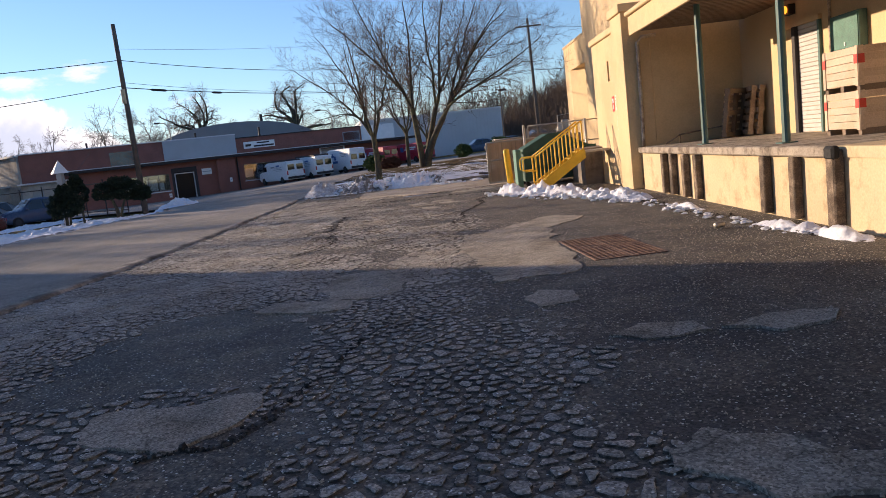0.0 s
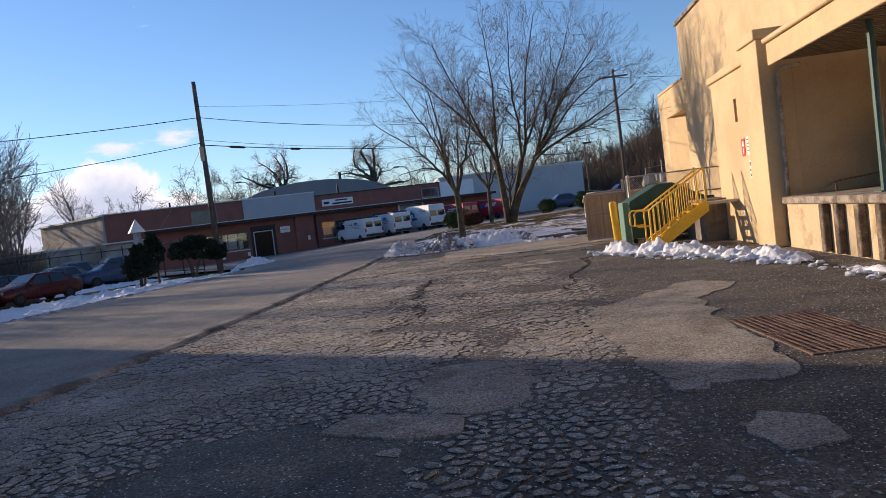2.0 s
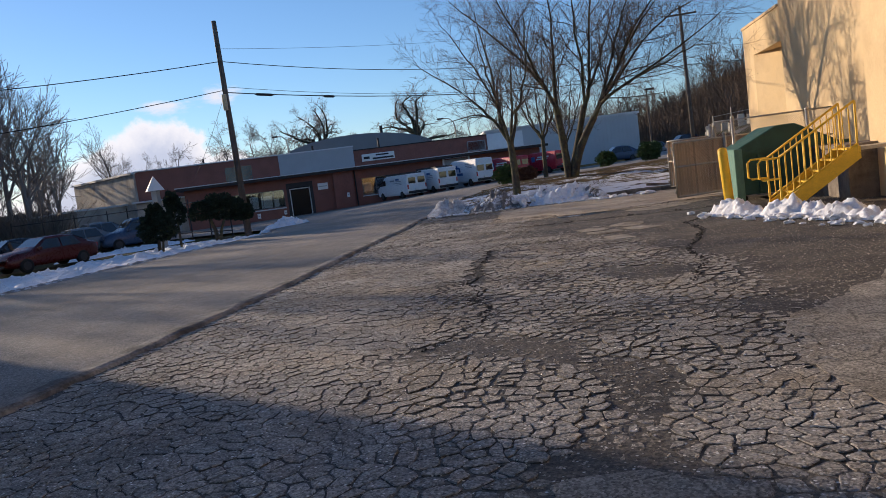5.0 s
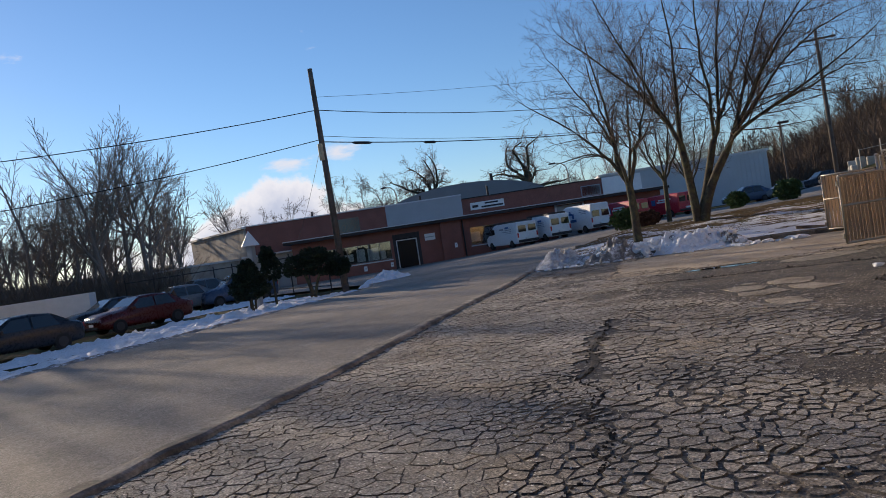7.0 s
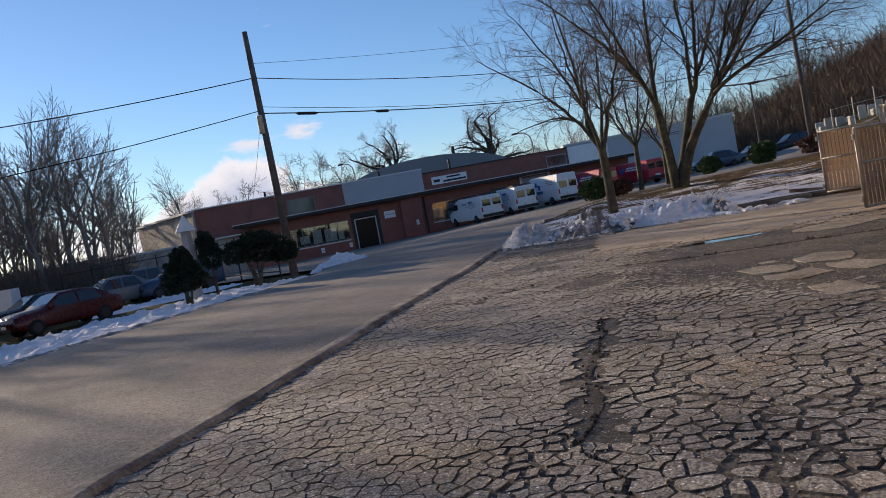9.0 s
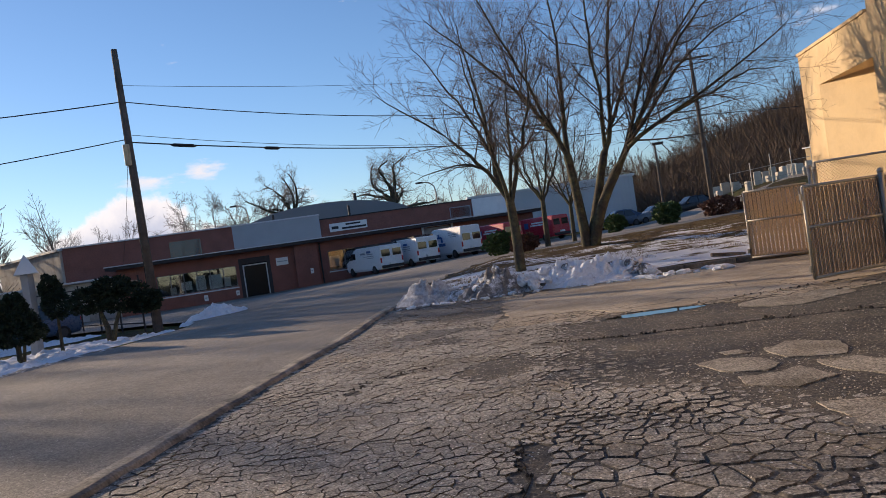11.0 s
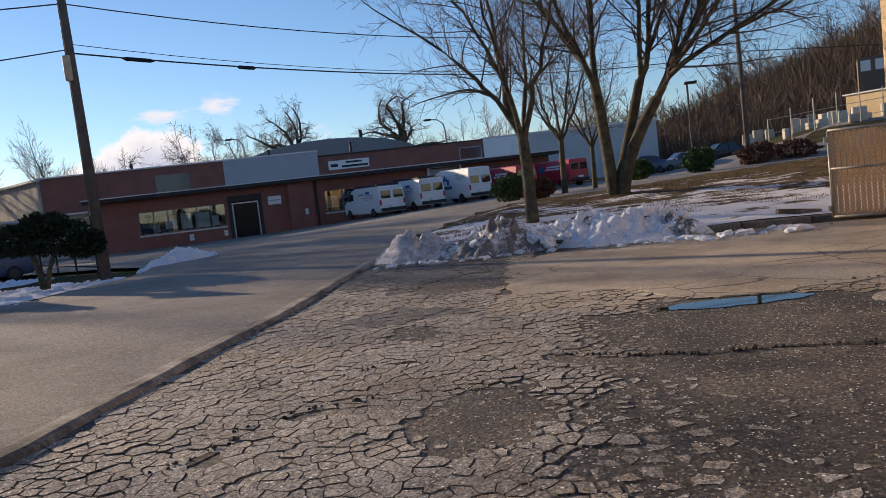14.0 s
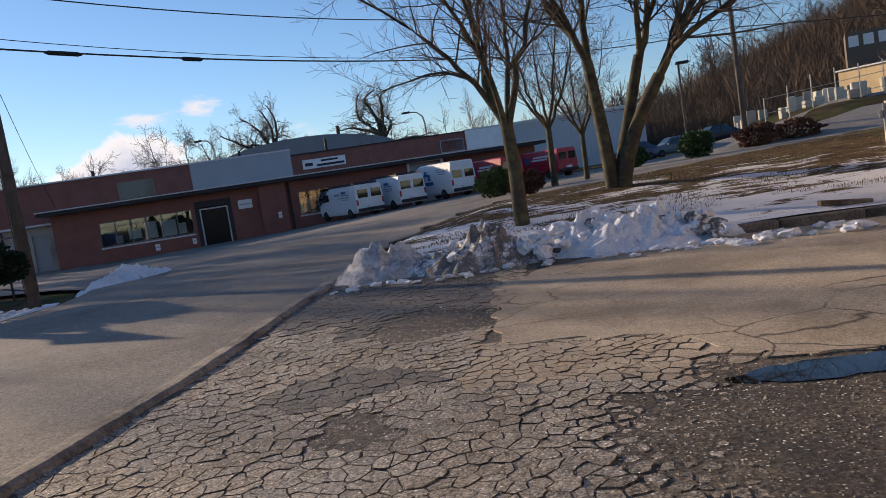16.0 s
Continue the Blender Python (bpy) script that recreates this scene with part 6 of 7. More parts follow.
# ---- things on and about the dock ----
WOOD = mat("pallet wood", (0.42, 0.31, 0.21), 0.85, var=0.25, scale=3, fine=50, bump=0.5, second=(0.28, 0.2, 0.13), mix_scale=2, obrand=0.2)
GREYWOOD = mat("grey pallet wood", (0.2, 0.15, 0.11), 0.9, var=0.25, scale=3, bump=0.5, obrand=0.2)
PALEWOOD = mat("pale crate wood", (0.62, 0.5, 0.38), 0.85, var=0.15, scale=2, fine=40, bump=0.4, second=(0.5, 0.38, 0.27), mix_scale=2, obrand=0.12)
RED = mat("red paint", (0.5, 0.05, 0.035), 0.6, var=0.15)


def pallet(m, material, label):
    """A slatted pallet 1.2 by 1.0 m, lying in its own x-y plane."""
    t = thing("pallet", m, label, "pallet", "pallets leaning in the dock bay")
    for y in (0.0, 0.45, 0.9):
        box_part("stringer", (0, y, 0.022, 1.1, y + 0.09, 0.11), material, t)
    for i in range(7):
        x = i * 0.165
        box_part("board", (x, 0, 0.112, x + 0.11, 0.99, 0.132), material, t)
    for x in (0.0, 0.5, 0.99):
        box_part("board", (x, 0, 0.0, x + 0.11, 0.99, 0.02), material, t)
    return t


pallet(DOCK @ pose(1.72, 3.85, 1.04, 0, -82, -45), GREYWOOD, "grey wooden pallet leaning in the dock corner")
pallet(DOCK @ pose(2.28, 3.7, 1.04, 0, -82, -12), WOOD, "brown wooden pallet on edge against the dock wall")
pallet(DOCK @ pose(2.44, 3.55, 1.04, 0, -84, -8), WOOD, "brown wooden pallet on edge against the dock wall")


def crate(m):
    t = thing("crate", m, "pale wooden slatted crate with red corner marks, on the dock", "crate", "stacked crates")
    for face in range(4):
        w = new("side")
        w.parent = t
        w.matrix_local = pose((0, 1.1, 1.1, 0)[face], (0, 0, 1.1, 1.1)[face], 0, 0, 0, 90 * face)
        for i in range(5):
            box_part("board", (0.01, 0.0, 0.1 + i * 0.118, 1.09, 0.025, 0.21 + i * 0.118), PALEWOOD, w)
        for x in (0.0, 1.02):
            box_part("corner_post", (x, -0.012, 0.08, x + 0.08, -0.001, 0.69), PALEWOOD, w)
        for x in (-0.005, 1.0):
            box_part("red_mark", (x, -0.016, 0.42, x + 0.1, -0.0125, 0.56), RED, w)
    part("skid", boxes((0, 0.02, 0, 0.1, 1.08, 0.095), (0.5, 0.02, 0, 0.6, 1.08, 0.095), (1.0, 0.02, 0, 1.1, 1.08, 0.095)), GREYWOOD, t)
    return t


for i, zz in enumerate((1.022, 1.68)):
    crate(DOCK @ pose(1.48, -1.2, zz, 0, 0, -91) @ Matrix.Scale(0.97, 4))


def plate_sign(name, m, w, h, base, bars, label, cat="sign", bar_mat=None, thick=0.006):
    """A flat sign in its local x-z plane with bars for its unreadable lines."""
    t = thing(name, m, label, cat)
    box_part("plate", (0, -thick, 0, w, 0, h), base, t)
    for x0, z0, x1, z1 in bars:
        box_part("printed_line", (x0 * w, -thick - 0.003, z0 * h, x1 * w, -thick - 0.0005, z1 * h), bar_mat or FASCIA, t)
    return t


SIGNRED = mat("sign red", (0.62, 0.03, 0.03), 0.5, var=0.06)
facew = DOCK @ pose(-0.153, 6.85, 1.98, 0, 0, -90)
plate_sign("warning_sign", facew, 0.26, 0.4, SIGNRED, [(0.3, 0.55, 0.7, 0.85), (0.4, 0.15, 0.6, 0.45)], "small red warning sign with white marks on the stucco wall", bar_mat=WHITE)
plate_sign("notice", DOCK @ pose(-0.153, 6.45, 2.0, 0, 0, -90), 0.26, 0.4, WHITE, [(0.1, 0.8, 0.9, 0.86), (0.1, 0.6, 0.8, 0.66), (0.1, 0.4, 0.9, 0.46), (0.1, 0.2, 0.7, 0.26)], "small white paper notice on the stucco wall")
plate_sign("notice", DOCK @ pose(-0.153, 6.4, 1.47, 0, 0, -90), 0.24, 0.4, WHITE, [(0.1, 0.7, 0.5, 0.9), (0.1, 0.4, 0.8, 0.5), (0.1, 0.1, 0.6, 0.25)], "small white notice with dark marks on the wall")
gp = thing("green_cabinet", DOCK @ pose(2.5, 0.4, 2.45, 0, 0, -90), "flat teal-green steel wall cabinet above the crates", "cabinet")
box_part("body", (0, -0.06, 0, 0.95, 0.09, 0.62), GREENPOST, gp, bevel=0.006)
box_part("door", (0.02, -0.075, 0.02, 0.93, -0.062, 0.6), GATEGREEN, gp)
box_part("latch", (0.5, -0.09, 0.06, 0.54, -0.077, 0.12), WHITE, gp)
li = thing("wall_light", DOCK @ pose(2.4, 2.2, 3.42), "glowing amber lamp under the dock canopy", "lamp")
amber = bpy.data.materials.new("amber lamp")
amber.use_nodes = True
amber.node_tree.nodes["Principled BSDF"].inputs["Base Color"].default_value = (0.8, 0.25, 0.02, 1)
amber.node_tree.nodes["Principled BSDF"].inputs["Emission Color"].default_value = (1, 0.28, 0.02, 1)
amber.node_tree.nodes["Principled BSDF"].inputs["Emission Strength"].default_value = 1.5
box_part("housing", (0.06, -0.14, 0, 0.2, 0.14, 0.2), FASCIA, li)
box_part("lens", (-0.06, -0.12, 0.02, 0.058, 0.12, 0.17), amber, li, "glowing amber lens", 0.03)
bm = bmesh.new()
bar(bm, (2.55, 0.62, 2.3), (2.55, 0.62, 3.73), 0.03, 8)
tagged(part("conduit", DOCK and bm, PIPE, None), "thin brown conduit pipe on the dock wall", "pipe").matrix_world = DOCK
bm = bmesh.new()
for a, b in (((0.45, 4.3, 1.03), (0.8, 4.3, 1.22)), ((0.8, 4.3, 1.22), (1.85, 4.3, 1.31)), ((0.8, 4.3, 1.03), (0.8, 4.3, 1.22)), ((1.85, 4.3, 1.03), (1.85, 4.3, 1.31))):
    bar(bm, a, b, 0.018, 6)
tagged(part("pipe_frame", bm, BUMPER, None), "low bent dark pipe frame lying on the dock", "frame").matrix_world = DOCK
ca = thing("can", pose(4.1, 10.6, 0.0, 0, 0, 30), "crushed silver drink can on the asphalt", "can")
bm = bmesh.new()
add_tube(bm, [Vector(p) for p in ((0, 0, 0.05), (0.015, 0, 0.05), (0.06, 0.003, 0.047), (0.12, -0.004, 0.05), (0.15, 0, 0.05), (0.16, 0, 0.05))], [0.03, 0.042, 0.04, 0.043, 0.042, 0.03], 12)
part("can_body", bm, GALV, ca, smooth=True)


# ---- storm drain grates ----
def grate(m, label):
    t = thing("drain_grate", m, label, "drain grate", "storm drain grates")
    rust = RUST
    part("rim", boxes((0, 0, -0.03, 0.44, 0.03, 0.008), (0, 0.95, -0.03, 0.44, 0.98, 0.008), (0, 0.032, -0.03, 0.03, 0.948, 0.008), (0.41, 0.032, -0.03, 0.44, 0.948, 0.008)), rust, t)
    for i in range(16):
        y = 0.045 + i * 0.0575
        box_part("grate_bar", (0.032, y, -0.03, 0.408, y + 0.017, 0.004), rust, t)
    for x in (0.085, 0.155, 0.225, 0.295, 0.365):
        box_part("cross_bar", (x - 0.009, 0.032, -0.03, x + 0.009, 0.948, 0.0065), rust, t)
    # thin plate, coloured near-black to paint in the shade of a deep drain
    box_part("well", (0.031, 0.031, -0.05, 0.409, 0.949, -0.031), FASCIA, t, "near-black plate standing for the shade down the drain")


RUST = mat("rusty iron", (0.2, 0.12, 0.085), 0.85, var=0.3, scale=5, bump=0.5, second=(0.09, 0.055, 0.045), mix_scale=4)
for i in range(2):
    for j in range(2):
        grate(pose(2.24 + i * 0.455 - j * 0.139, 8.99 + i * 0.064 + j * 0.99, 0.0, 0, 0, 8), "rusty iron storm drain grate set in the asphalt")


# ---- broken asphalt of the yard, piece by piece ----
def worn_away(x, y):
    """How far the asphalt pieces have worn down into the grit: 0 whole, 1 gone."""
    w = 0.5 * noise.noise(Vector((x * 0.9, y * 0.9, 5.0))) + 0.35 * noise.noise(Vector((x * 2.6, y * 2.6, 1.0)))
    right = float(np.interp(y, [-2, 4, 6.5, 8, 9, 12.5, 14, 17, 19, 20.5, 21.5, 22.3, 24, 26.1, 26.5, 34], [2.6, 2.2, 1.25, 1.0, 1.2, 1.1, 0.9, 0.5, 0.1, -0.7, -1.7, -2.2, -2.6, -2.5, 4.5, 4.5]))
    k = smooth01(-1.1 if 18 < y < 22.5 else -0.8, 0.55, x - right + w * 1.1)
    bare = noise.noise(Vector((x * 0.7, y * 0.6, 11.0))) + 0.3 * w
    return max(k, 0.85 * smooth01(0.27, 0.52, bare) * max(smooth01(-3.2, -2.2, x), smooth01(18.5, 21.0, y) * smooth01(-5.9, -5.0, x)))


def gap_at(x, y):
    """Width of the cracks: wide in the worn near end and the middle strip, hair-thin in sound parts."""
    n = noise.noise(Vector((x * 0.55, y * 0.4, 2.0)))
    f = noise.noise(Vector((x * 1.6, y * 1.3, 7.0)))
    g = noise.noise(Vector((x * 7.0, y * 7.0, 4.0)))
    near = (1 - smooth01(6.0, 11.0, y)) * smooth01(-4.6, -2.6, x + 0.6 * n)
    strip = smooth01(9.5, 12.5, y) * smooth01(-3.3, -2.1, x + 0.7 * n) * smooth01(27.5, 25.5, y)
    left = smooth01(0.0, 0.45, n + 0.5 * f) * smooth01(25.5, 22.5, y)
    wide = 0.038 * near + (0.011 + 0.007 * smooth01(17.0, 14.5, y)) * strip * (0.65 + 1.4 * f + 1.3 * g) + 0.006 * left * (0.6 + 1.2 * g) + 0.003 * (1 + 1.5 * g)
    return max(0.0012, wide) + 0.085 * worn_away(x, y) ** 1.5


def hole(x, y):
    """Ruts and potholes where the surface has broken out."""
    w = noise.noise(Vector((x * 3, y * 3, 9.0))) * 0.12
    rut = abs(x + 2.68 + 0.09 * (y - 17) - 0.06 * math.sin(y * 2)) < 0.13 + w * 1.4 and 16.2 < y < 20.0
    seam = abs(y - 24.45 - 0.1 * math.sin(x * 3)) < 0.13 + w and -3.2 < x < 2.0
    edge = abs(y - 26.35 - 0.08 * math.sin(x * 4)) < 0.12 + w and -2.3 < x < 3.0
    pit = math.hypot(x + 4.8, (y - 23.3) * 1.4) < 0.16 + w * 1.4 or math.hypot(x + 4.5, (y - 24.6) * 1.8) < 0.16 + w * 1.4 or math.hypot((x + 5.1) * 1.4, y - 22.5) < 0.13 + w
    dark = (-2.7 < x + w * 3 < -0.75 and 5.0 < y + w * 3 < 7.9 and x > -3.4 + 0.25 * (y - 5)) or (-0.9 + w < x < -0.65 + w and 4.0 < y < 7.4)
    pool = (x + 1.6) ** 2 / 0.62 + (y - 26.32) ** 2 / 0.11 < 1
    return rut or seam or edge or pit or dark or pool


STEP = 0.118
gx0, gy0 = -7.9, -1.0
NX, NY = int(13.6 / STEP), int(34.6 / STEP)
rng = random.Random(2)
seeds = [[(gx0 + (i + 0.5 * (j % 2) + rng.uniform(-0.42, 0.42)) * STEP, gy0 + (j + rng.uniform(-0.42, 0.42)) * STEP) for i in range(NX)] for j in range(NY)]

# seeds left out, so that sound stretches break into larger pieces
merged = set()
for j in range(NY):
    for i in range(NX):
        sx, sy = seeds[j][i]
        p = 0.1 + 0.03 * (1 - smooth01(7, 11, sy)) + 0.22 * smooth01(10, 13, sy) * smooth01(-3.0, -2.0, sx) - 0.06 * smooth01(16, 20, sy) + 0.75 * noise.noise(Vector((sx * 0.8, sy * 0.6, 31.0)))
        if rng.random() < p:
            merged.add((j, i))


def cell(i, j):
    """The outline of the piece round a seed, drawn in from its neighbours by half the crack."""
    px, py = seeds[j][i]
    poly = [(px + STEP * 2 * math.cos(k * 0.785 + 0.4), py + STEP * 2 * math.sin(k * 0.785 + 0.4)) for k in range(8)]
    for dj in (0, -1, 1, -2, 2, -3, 3):
        for di in (0, -1, 1, -2, 2, -3, 3):
            if (di or dj) and 0 <= i + di < NX and 0 <= j + dj < NY and (j + dj, i + di) not in merged:
                qx, qy = seeds[j + dj][i + di]
                d = math.hypot(qx - px, qy - py)
                if d > STEP * 3.6:
                    continue
                nx, ny = (qx - px) / d, (qy - py) / d
                mx, my = (px + qx) / 2, (py + qy) / 2
                lim = mx * nx + my * ny - gap_at(mx, my) / 2
                out = []
                for k, a in enumerate(poly):
                    b = poly[(k + 1) % len(poly)]
                    fa, fb = a[0] * nx + a[1] * ny - lim, b[0] * nx + b[1] * ny - lim
                    if fa <= 0:
                        out.append(a)
                    if fa * fb < 0:
                        t = fa / (fa - fb)
                        out.append((a[0] + (b[0] - a[0]) * t, a[1] + (b[1] - a[1]) * t))
                poly = out
                if len(poly) < 3:
                    return None
    return poly


def bent(x, y):
    """Lets the crack lines wander."""
    return (x + 0.011 * noise.noise(Vector((x * 16, y * 16, 23.0))) + 0.03 * noise.noise(Vector((x * 7, y * 7, 3.0))) + 0.05 * noise.noise(Vector((x * 1.6, y * 1.6, 8.0))),
            y + 0.011 * noise.noise(Vector((x * 16, y * 16, 33.0))) + 0.03 * noise.noise(Vector((x * 7, y * 7, 13.0))) + 0.05 * noise.noise(Vector((x * 1.6, y * 1.6, 18.0))))


def piece(poly, z, worn, rings, tilt):
    """Vertices and faces of one settled chunk of asphalt with a worn rim; the flanks come last."""
    cuts = (0.16, 0.5, 0.84) if rings == 3 else (0, 0.5)
    poly = [bent(a[0] + (c[0] - a[0]) * q, a[1] + (c[1] - a[1]) * q) for a, c in zip(poly, poly[1:] + poly[:1]) for q in cuts]
    cx, cy = sum(p[0] for p in poly) / len(poly), sum(p[1] for p in poly) / len(poly)
    n = len(poly)
    v = []
    for k, dz in ((1 - worn, 0.0), (1 - worn * 0.35, -0.005), (1.0, -0.034)) if rings == 3 else ((1 - worn, 0.0), (1.0, -0.02)):
        v += [(cx + (x - cx) * k, cy + (y - cy) * k, z + dz + tilt[0] * (x - cx) + tilt[1] * (y - cy)) for x, y in poly]
    v = [(x, y, h + (0.0022 * noise.noise(Vector((x * 22, y * 22, 5.0))) if i < n else 0.0)) for i, (x, y, h) in enumerate(v)]
    v.append((cx, cy, z + 0.003 * noise.noise(Vector((cx * 22, cy * 22, 9.0)))))
    f = [(i, (i + 1) % n, len(v) - 1) for i in range(n)]
    for r in range(0, n * (rings - 1), n):
        f += [(r + i, r + n + i, r + n + (i + 1) % n, r + (i + 1) % n) for i in range(n)]
    return v, f, n


def pieces_mesh(name, v, f, kinds, top):
    me = bpy.data.meshes.new(name)
    me.from_pydata(v, [], f)
    me.materials.append(top)
    me.materials.append(CRACK)
    me.polygons.foreach_set("material_index", kinds)
    return me


def darker(x, y):
    """The corner before the snow heaps, where the asphalt pieces are darker."""
    w = noisy(x, y, 0.8, 12) + 0.5 * noisy(x, y, 2.5, 6)
    return y + 0.35 * (x + 5) > 29.0 + 1.0 * w or math.hypot((x + 5.0) * 0.8, y - 27.0) < 0.6 + 0.4 * w


def on_apron(x, y):
    """The front of the concrete apron, which has broken up."""
    return y > 26.45 + 0.12 * math.sin(x * 3.1) and x > -4.07 - 0.08 * (y - 26.4)


APRON = crazed(speckled(mat("driveway concrete", (0.42, 0.355, 0.27), 0.85, var=0.18, scale=0.9, fine=30, bump=0.5, second=(0.32, 0.262, 0.19), mix_scale=0.6), 0.05, grain=0.3), 0.9, 0.02, 0.9, (0.42, 0.55))
yard = bpy.data.objects["yard_ground"]
heaps = {"asphalt_pieces": ([], [], [], ASPHALT), "concrete_pieces": ([], [], [], APRON), "damp_pieces": ([], [], [], DARKASPHALT)}
singles = []
for j in range(NY):
    for i in range(NX):
        px, py = seeds[j][i]
        if (j, i) in merged:
            continue
        if px < kerb_x(py) + 0.12 or px > 4.95 or (1.85 < px < 3.25 and 8.85 < py < 11.2) or py > 33.4 or hole(px, py):
            continue
        k = worn_away(px, py)
        if k > 0.93 or (py > 27.95 and px > -4.15):
            continue
        poly = cell(i, j)
        if not poly:
            continue
        span = max(math.hypot(x - px, y - py) for x, y in poly)
        if span < 0.03:
            continue
        z = rng.uniform(-0.004, 0.004) - 0.007 * k + (0.004 if k < 0.2 else 0)
        tilt = (0.05 * noise.noise(Vector((px * 1.3, py * 1.3, 41.0))) + rng.gauss(0, 0.014), 0.04 * noise.noise(Vector((px * 1.3, py * 1.3, 47.0))) + rng.gauss(0, 0.014))
        loose = min(1.0, gap_at(px, py) / 0.03)
        v, f, n = piece(poly, z, 0.04 + 0.22 * loose, 3 if py < 11 else 2, tilt)
        kinds = [0] * (len(f) - n) + [1] * n
        if len(singles) < 290 and 4.4 < py < 7.2 and -0.6 < px < 2.4:
            singles.append((v, f, kinds))
        else:
            hv, hf, hk, top = heaps["concrete_pieces" if on_apron(px, py) else "damp_pieces" if darker(px, py) else "asphalt_pieces"]
            hf += [tuple(len(hv) + q for q in g) for g in f]
            hv += v
            hk += kinds
for name, (hv, hf, hk, top) in heaps.items():
    tagged(part(name, pieces_mesh(name, hv, hf, hk, top), None, yard), kind="stuff")
for v, f, kinds in singles:
    part("asphalt_piece", pieces_mesh("asphalt_piece", v, f, kinds, ASPHALT), None, yard)


def patch_sheet(pts, z, material, label, seed):
    """A thin patch of newer asphalt with an uneven edge."""
    bm = bmesh.new()
    ring = []
    amp = min(1.0, (max(p[1] for p in pts) - min(p[1] for p in pts)) / 2.0)
    for rounds in range(0 if amp < 0.5 else 2):
        pts = [(a[0] + (b[0] - a[0]) * q, a[1] + (b[1] - a[1]) * q) for a, b in zip(pts, pts[1:] + pts[:1]) for q in (0.25, 0.75)]
    for k, (x0, y0) in enumerate(pts):
        x1, y1 = pts[(k + 1) % len(pts)]
        for s in range(6):
            f = s / 6
            x, y = x0 + (x1 - x0) * f, y0 + (y1 - y0) * f
            ring.append((x + (amp * 0.16 + 0.02) * noisy(x, y, 2.2, seed) + 0.045 * noisy(x, y, 6, seed) + 0.012 * noisy(x, y, 17, seed), y + (amp * 0.16 + 0.02) * noisy(x, y, 2.2, seed + 4) + 0.045 * noisy(x, y, 6, seed + 1) + 0.012 * noisy(x, y, 17, seed + 2)))
    top = [bm.verts.new((x, y, z)) for x, y in ring]
    low = [bm.verts.new((x, y, z - 0.025)) for x, y in ring]
    bmesh.ops.triangulate(bm, faces=[bm.faces.new(top)])
    for k in range(len(ring)):
        bm.faces.new((top[k], low[k], low[(k + 1) % len(ring)], top[(k + 1) % len(ring)]))
    return tagged(part("asphalt_patch", bm, material, None), label, "patch", "asphalt patches", "structure")


patch_sheet([(-1.2, 9.7), (-0.15, 10.0), (0.05, 8.1), (-0.45, 7.9), (-1.0, 8.2)], 0.006, PATCH, "smooth grey asphalt patch in the broken yard", 1)
patch_sheet([(-1.6, 7.75), (-1.45, 8.2), (-0.55, 7.95), (-0.5, 7.5), (-0.9, 7.45)], 0.01, PATCH, "pale scab of asphalt curling at its edge", 9)
patch_sheet([(0.4, 12.3), (1.3, 13.6), (2.2, 15.0), (2.8, 14.0), (1.9, 12.9), (1.9, 11.2), (2.1, 9.0), (1.95, 8.4), (1.3, 8.3), (0.95, 8.8), (0.7, 10.2)], 0.006, PATCH, "smooth grey asphalt patch beside the drain", 2)
patch_sheet([(-1.7, 4.35), (-1.65, 4.8), (-1.05, 4.7), (-0.76, 4.88), (-0.46, 4.78), (-0.56, 4.15), (-0.84, 3.82), (-1.3, 3.98)], 0.01, PATCH, "pale worn scab of asphalt in the yard", 3)
patch_sheet([(1.85, 3.38), (2.09, 3.58), (2.4, 3.4), (2.5, 3.22), (2.8, 3.14), (2.62, 2.78), (2.2, 2.8), (2.03, 3.06), (1.84, 3.18)], 0.014, PATCH, "thick pale slab of asphalt lifting from the grit", 10)
patch_sheet([(2.75, 5.5), (3.16, 5.75), (3.62, 5.7), (3.5, 5.4), (3.07, 5.28)], 0.01, PATCH, "small pale scab of asphalt", 12)
patch_sheet([(1.03, 8.45), (1.3, 8.43), (1.3, 8.15), (1.03, 8.15)], 0.016, PATCH, "small pale scab of asphalt", 13)
patch_sheet([(1.3, 7.13), (1.5, 7.52), (1.82, 7.28), (1.82, 6.9), (1.45, 6.8)], 0.004, PATCH, "small pale scab of asphalt", 4)
patch_sheet([(1.92, 5.57), (2.2, 5.83), (2.6, 5.76), (2.58, 5.45), (2.15, 5.36)], 0.004, PATCH, "small pale scab of asphalt", 5)
patch_sheet([(-0.95, 20.4), (-0.55, 20.3), (-0.4, 19.8), (-0.8, 19.7)], 0.006, PATCH, "pale patch of asphalt before the gates", 6)
patch_sheet([(-1.56, 22.12), (-1.3, 22.32), (-0.95, 22.15), (-0.86, 21.8), (-1.05, 21.56), (-1.38, 21.64)], 0.004, PATCH, "pale broken plate of asphalt before the gates", 7)
patch_sheet([(-1.3, 21.45), (-1.02, 21.44), (-0.72, 21.6), (-0.55, 21.2), (-0.95, 20.9), (-1.28, 21.1)], 0.004, PATCH, "pale broken plate of asphalt before the gates", 17)
patch_sheet([(-0.86, 22.55), (-0.55, 22.8), (-0.15, 22.55), (-0.3, 21.95), (-0.72, 22.08)], 0.004, PATCH, "pale broken plate of asphalt before the gates", 19)
patch_sheet([(-1.26, 22.62), (-1.05, 22.66), (-0.98, 22.46), (-1.24, 22.42)], 0.004, PATCH, "pale broken plate of asphalt before the gates", 21)
patch_sheet([(-0.6, 21.75), (-0.25, 21.8), (0.1, 21.3), (-0.3, 21.0), (-0.5, 21.3)], 0.004, PATCH, "pale broken plate of asphalt before the gates", 27)
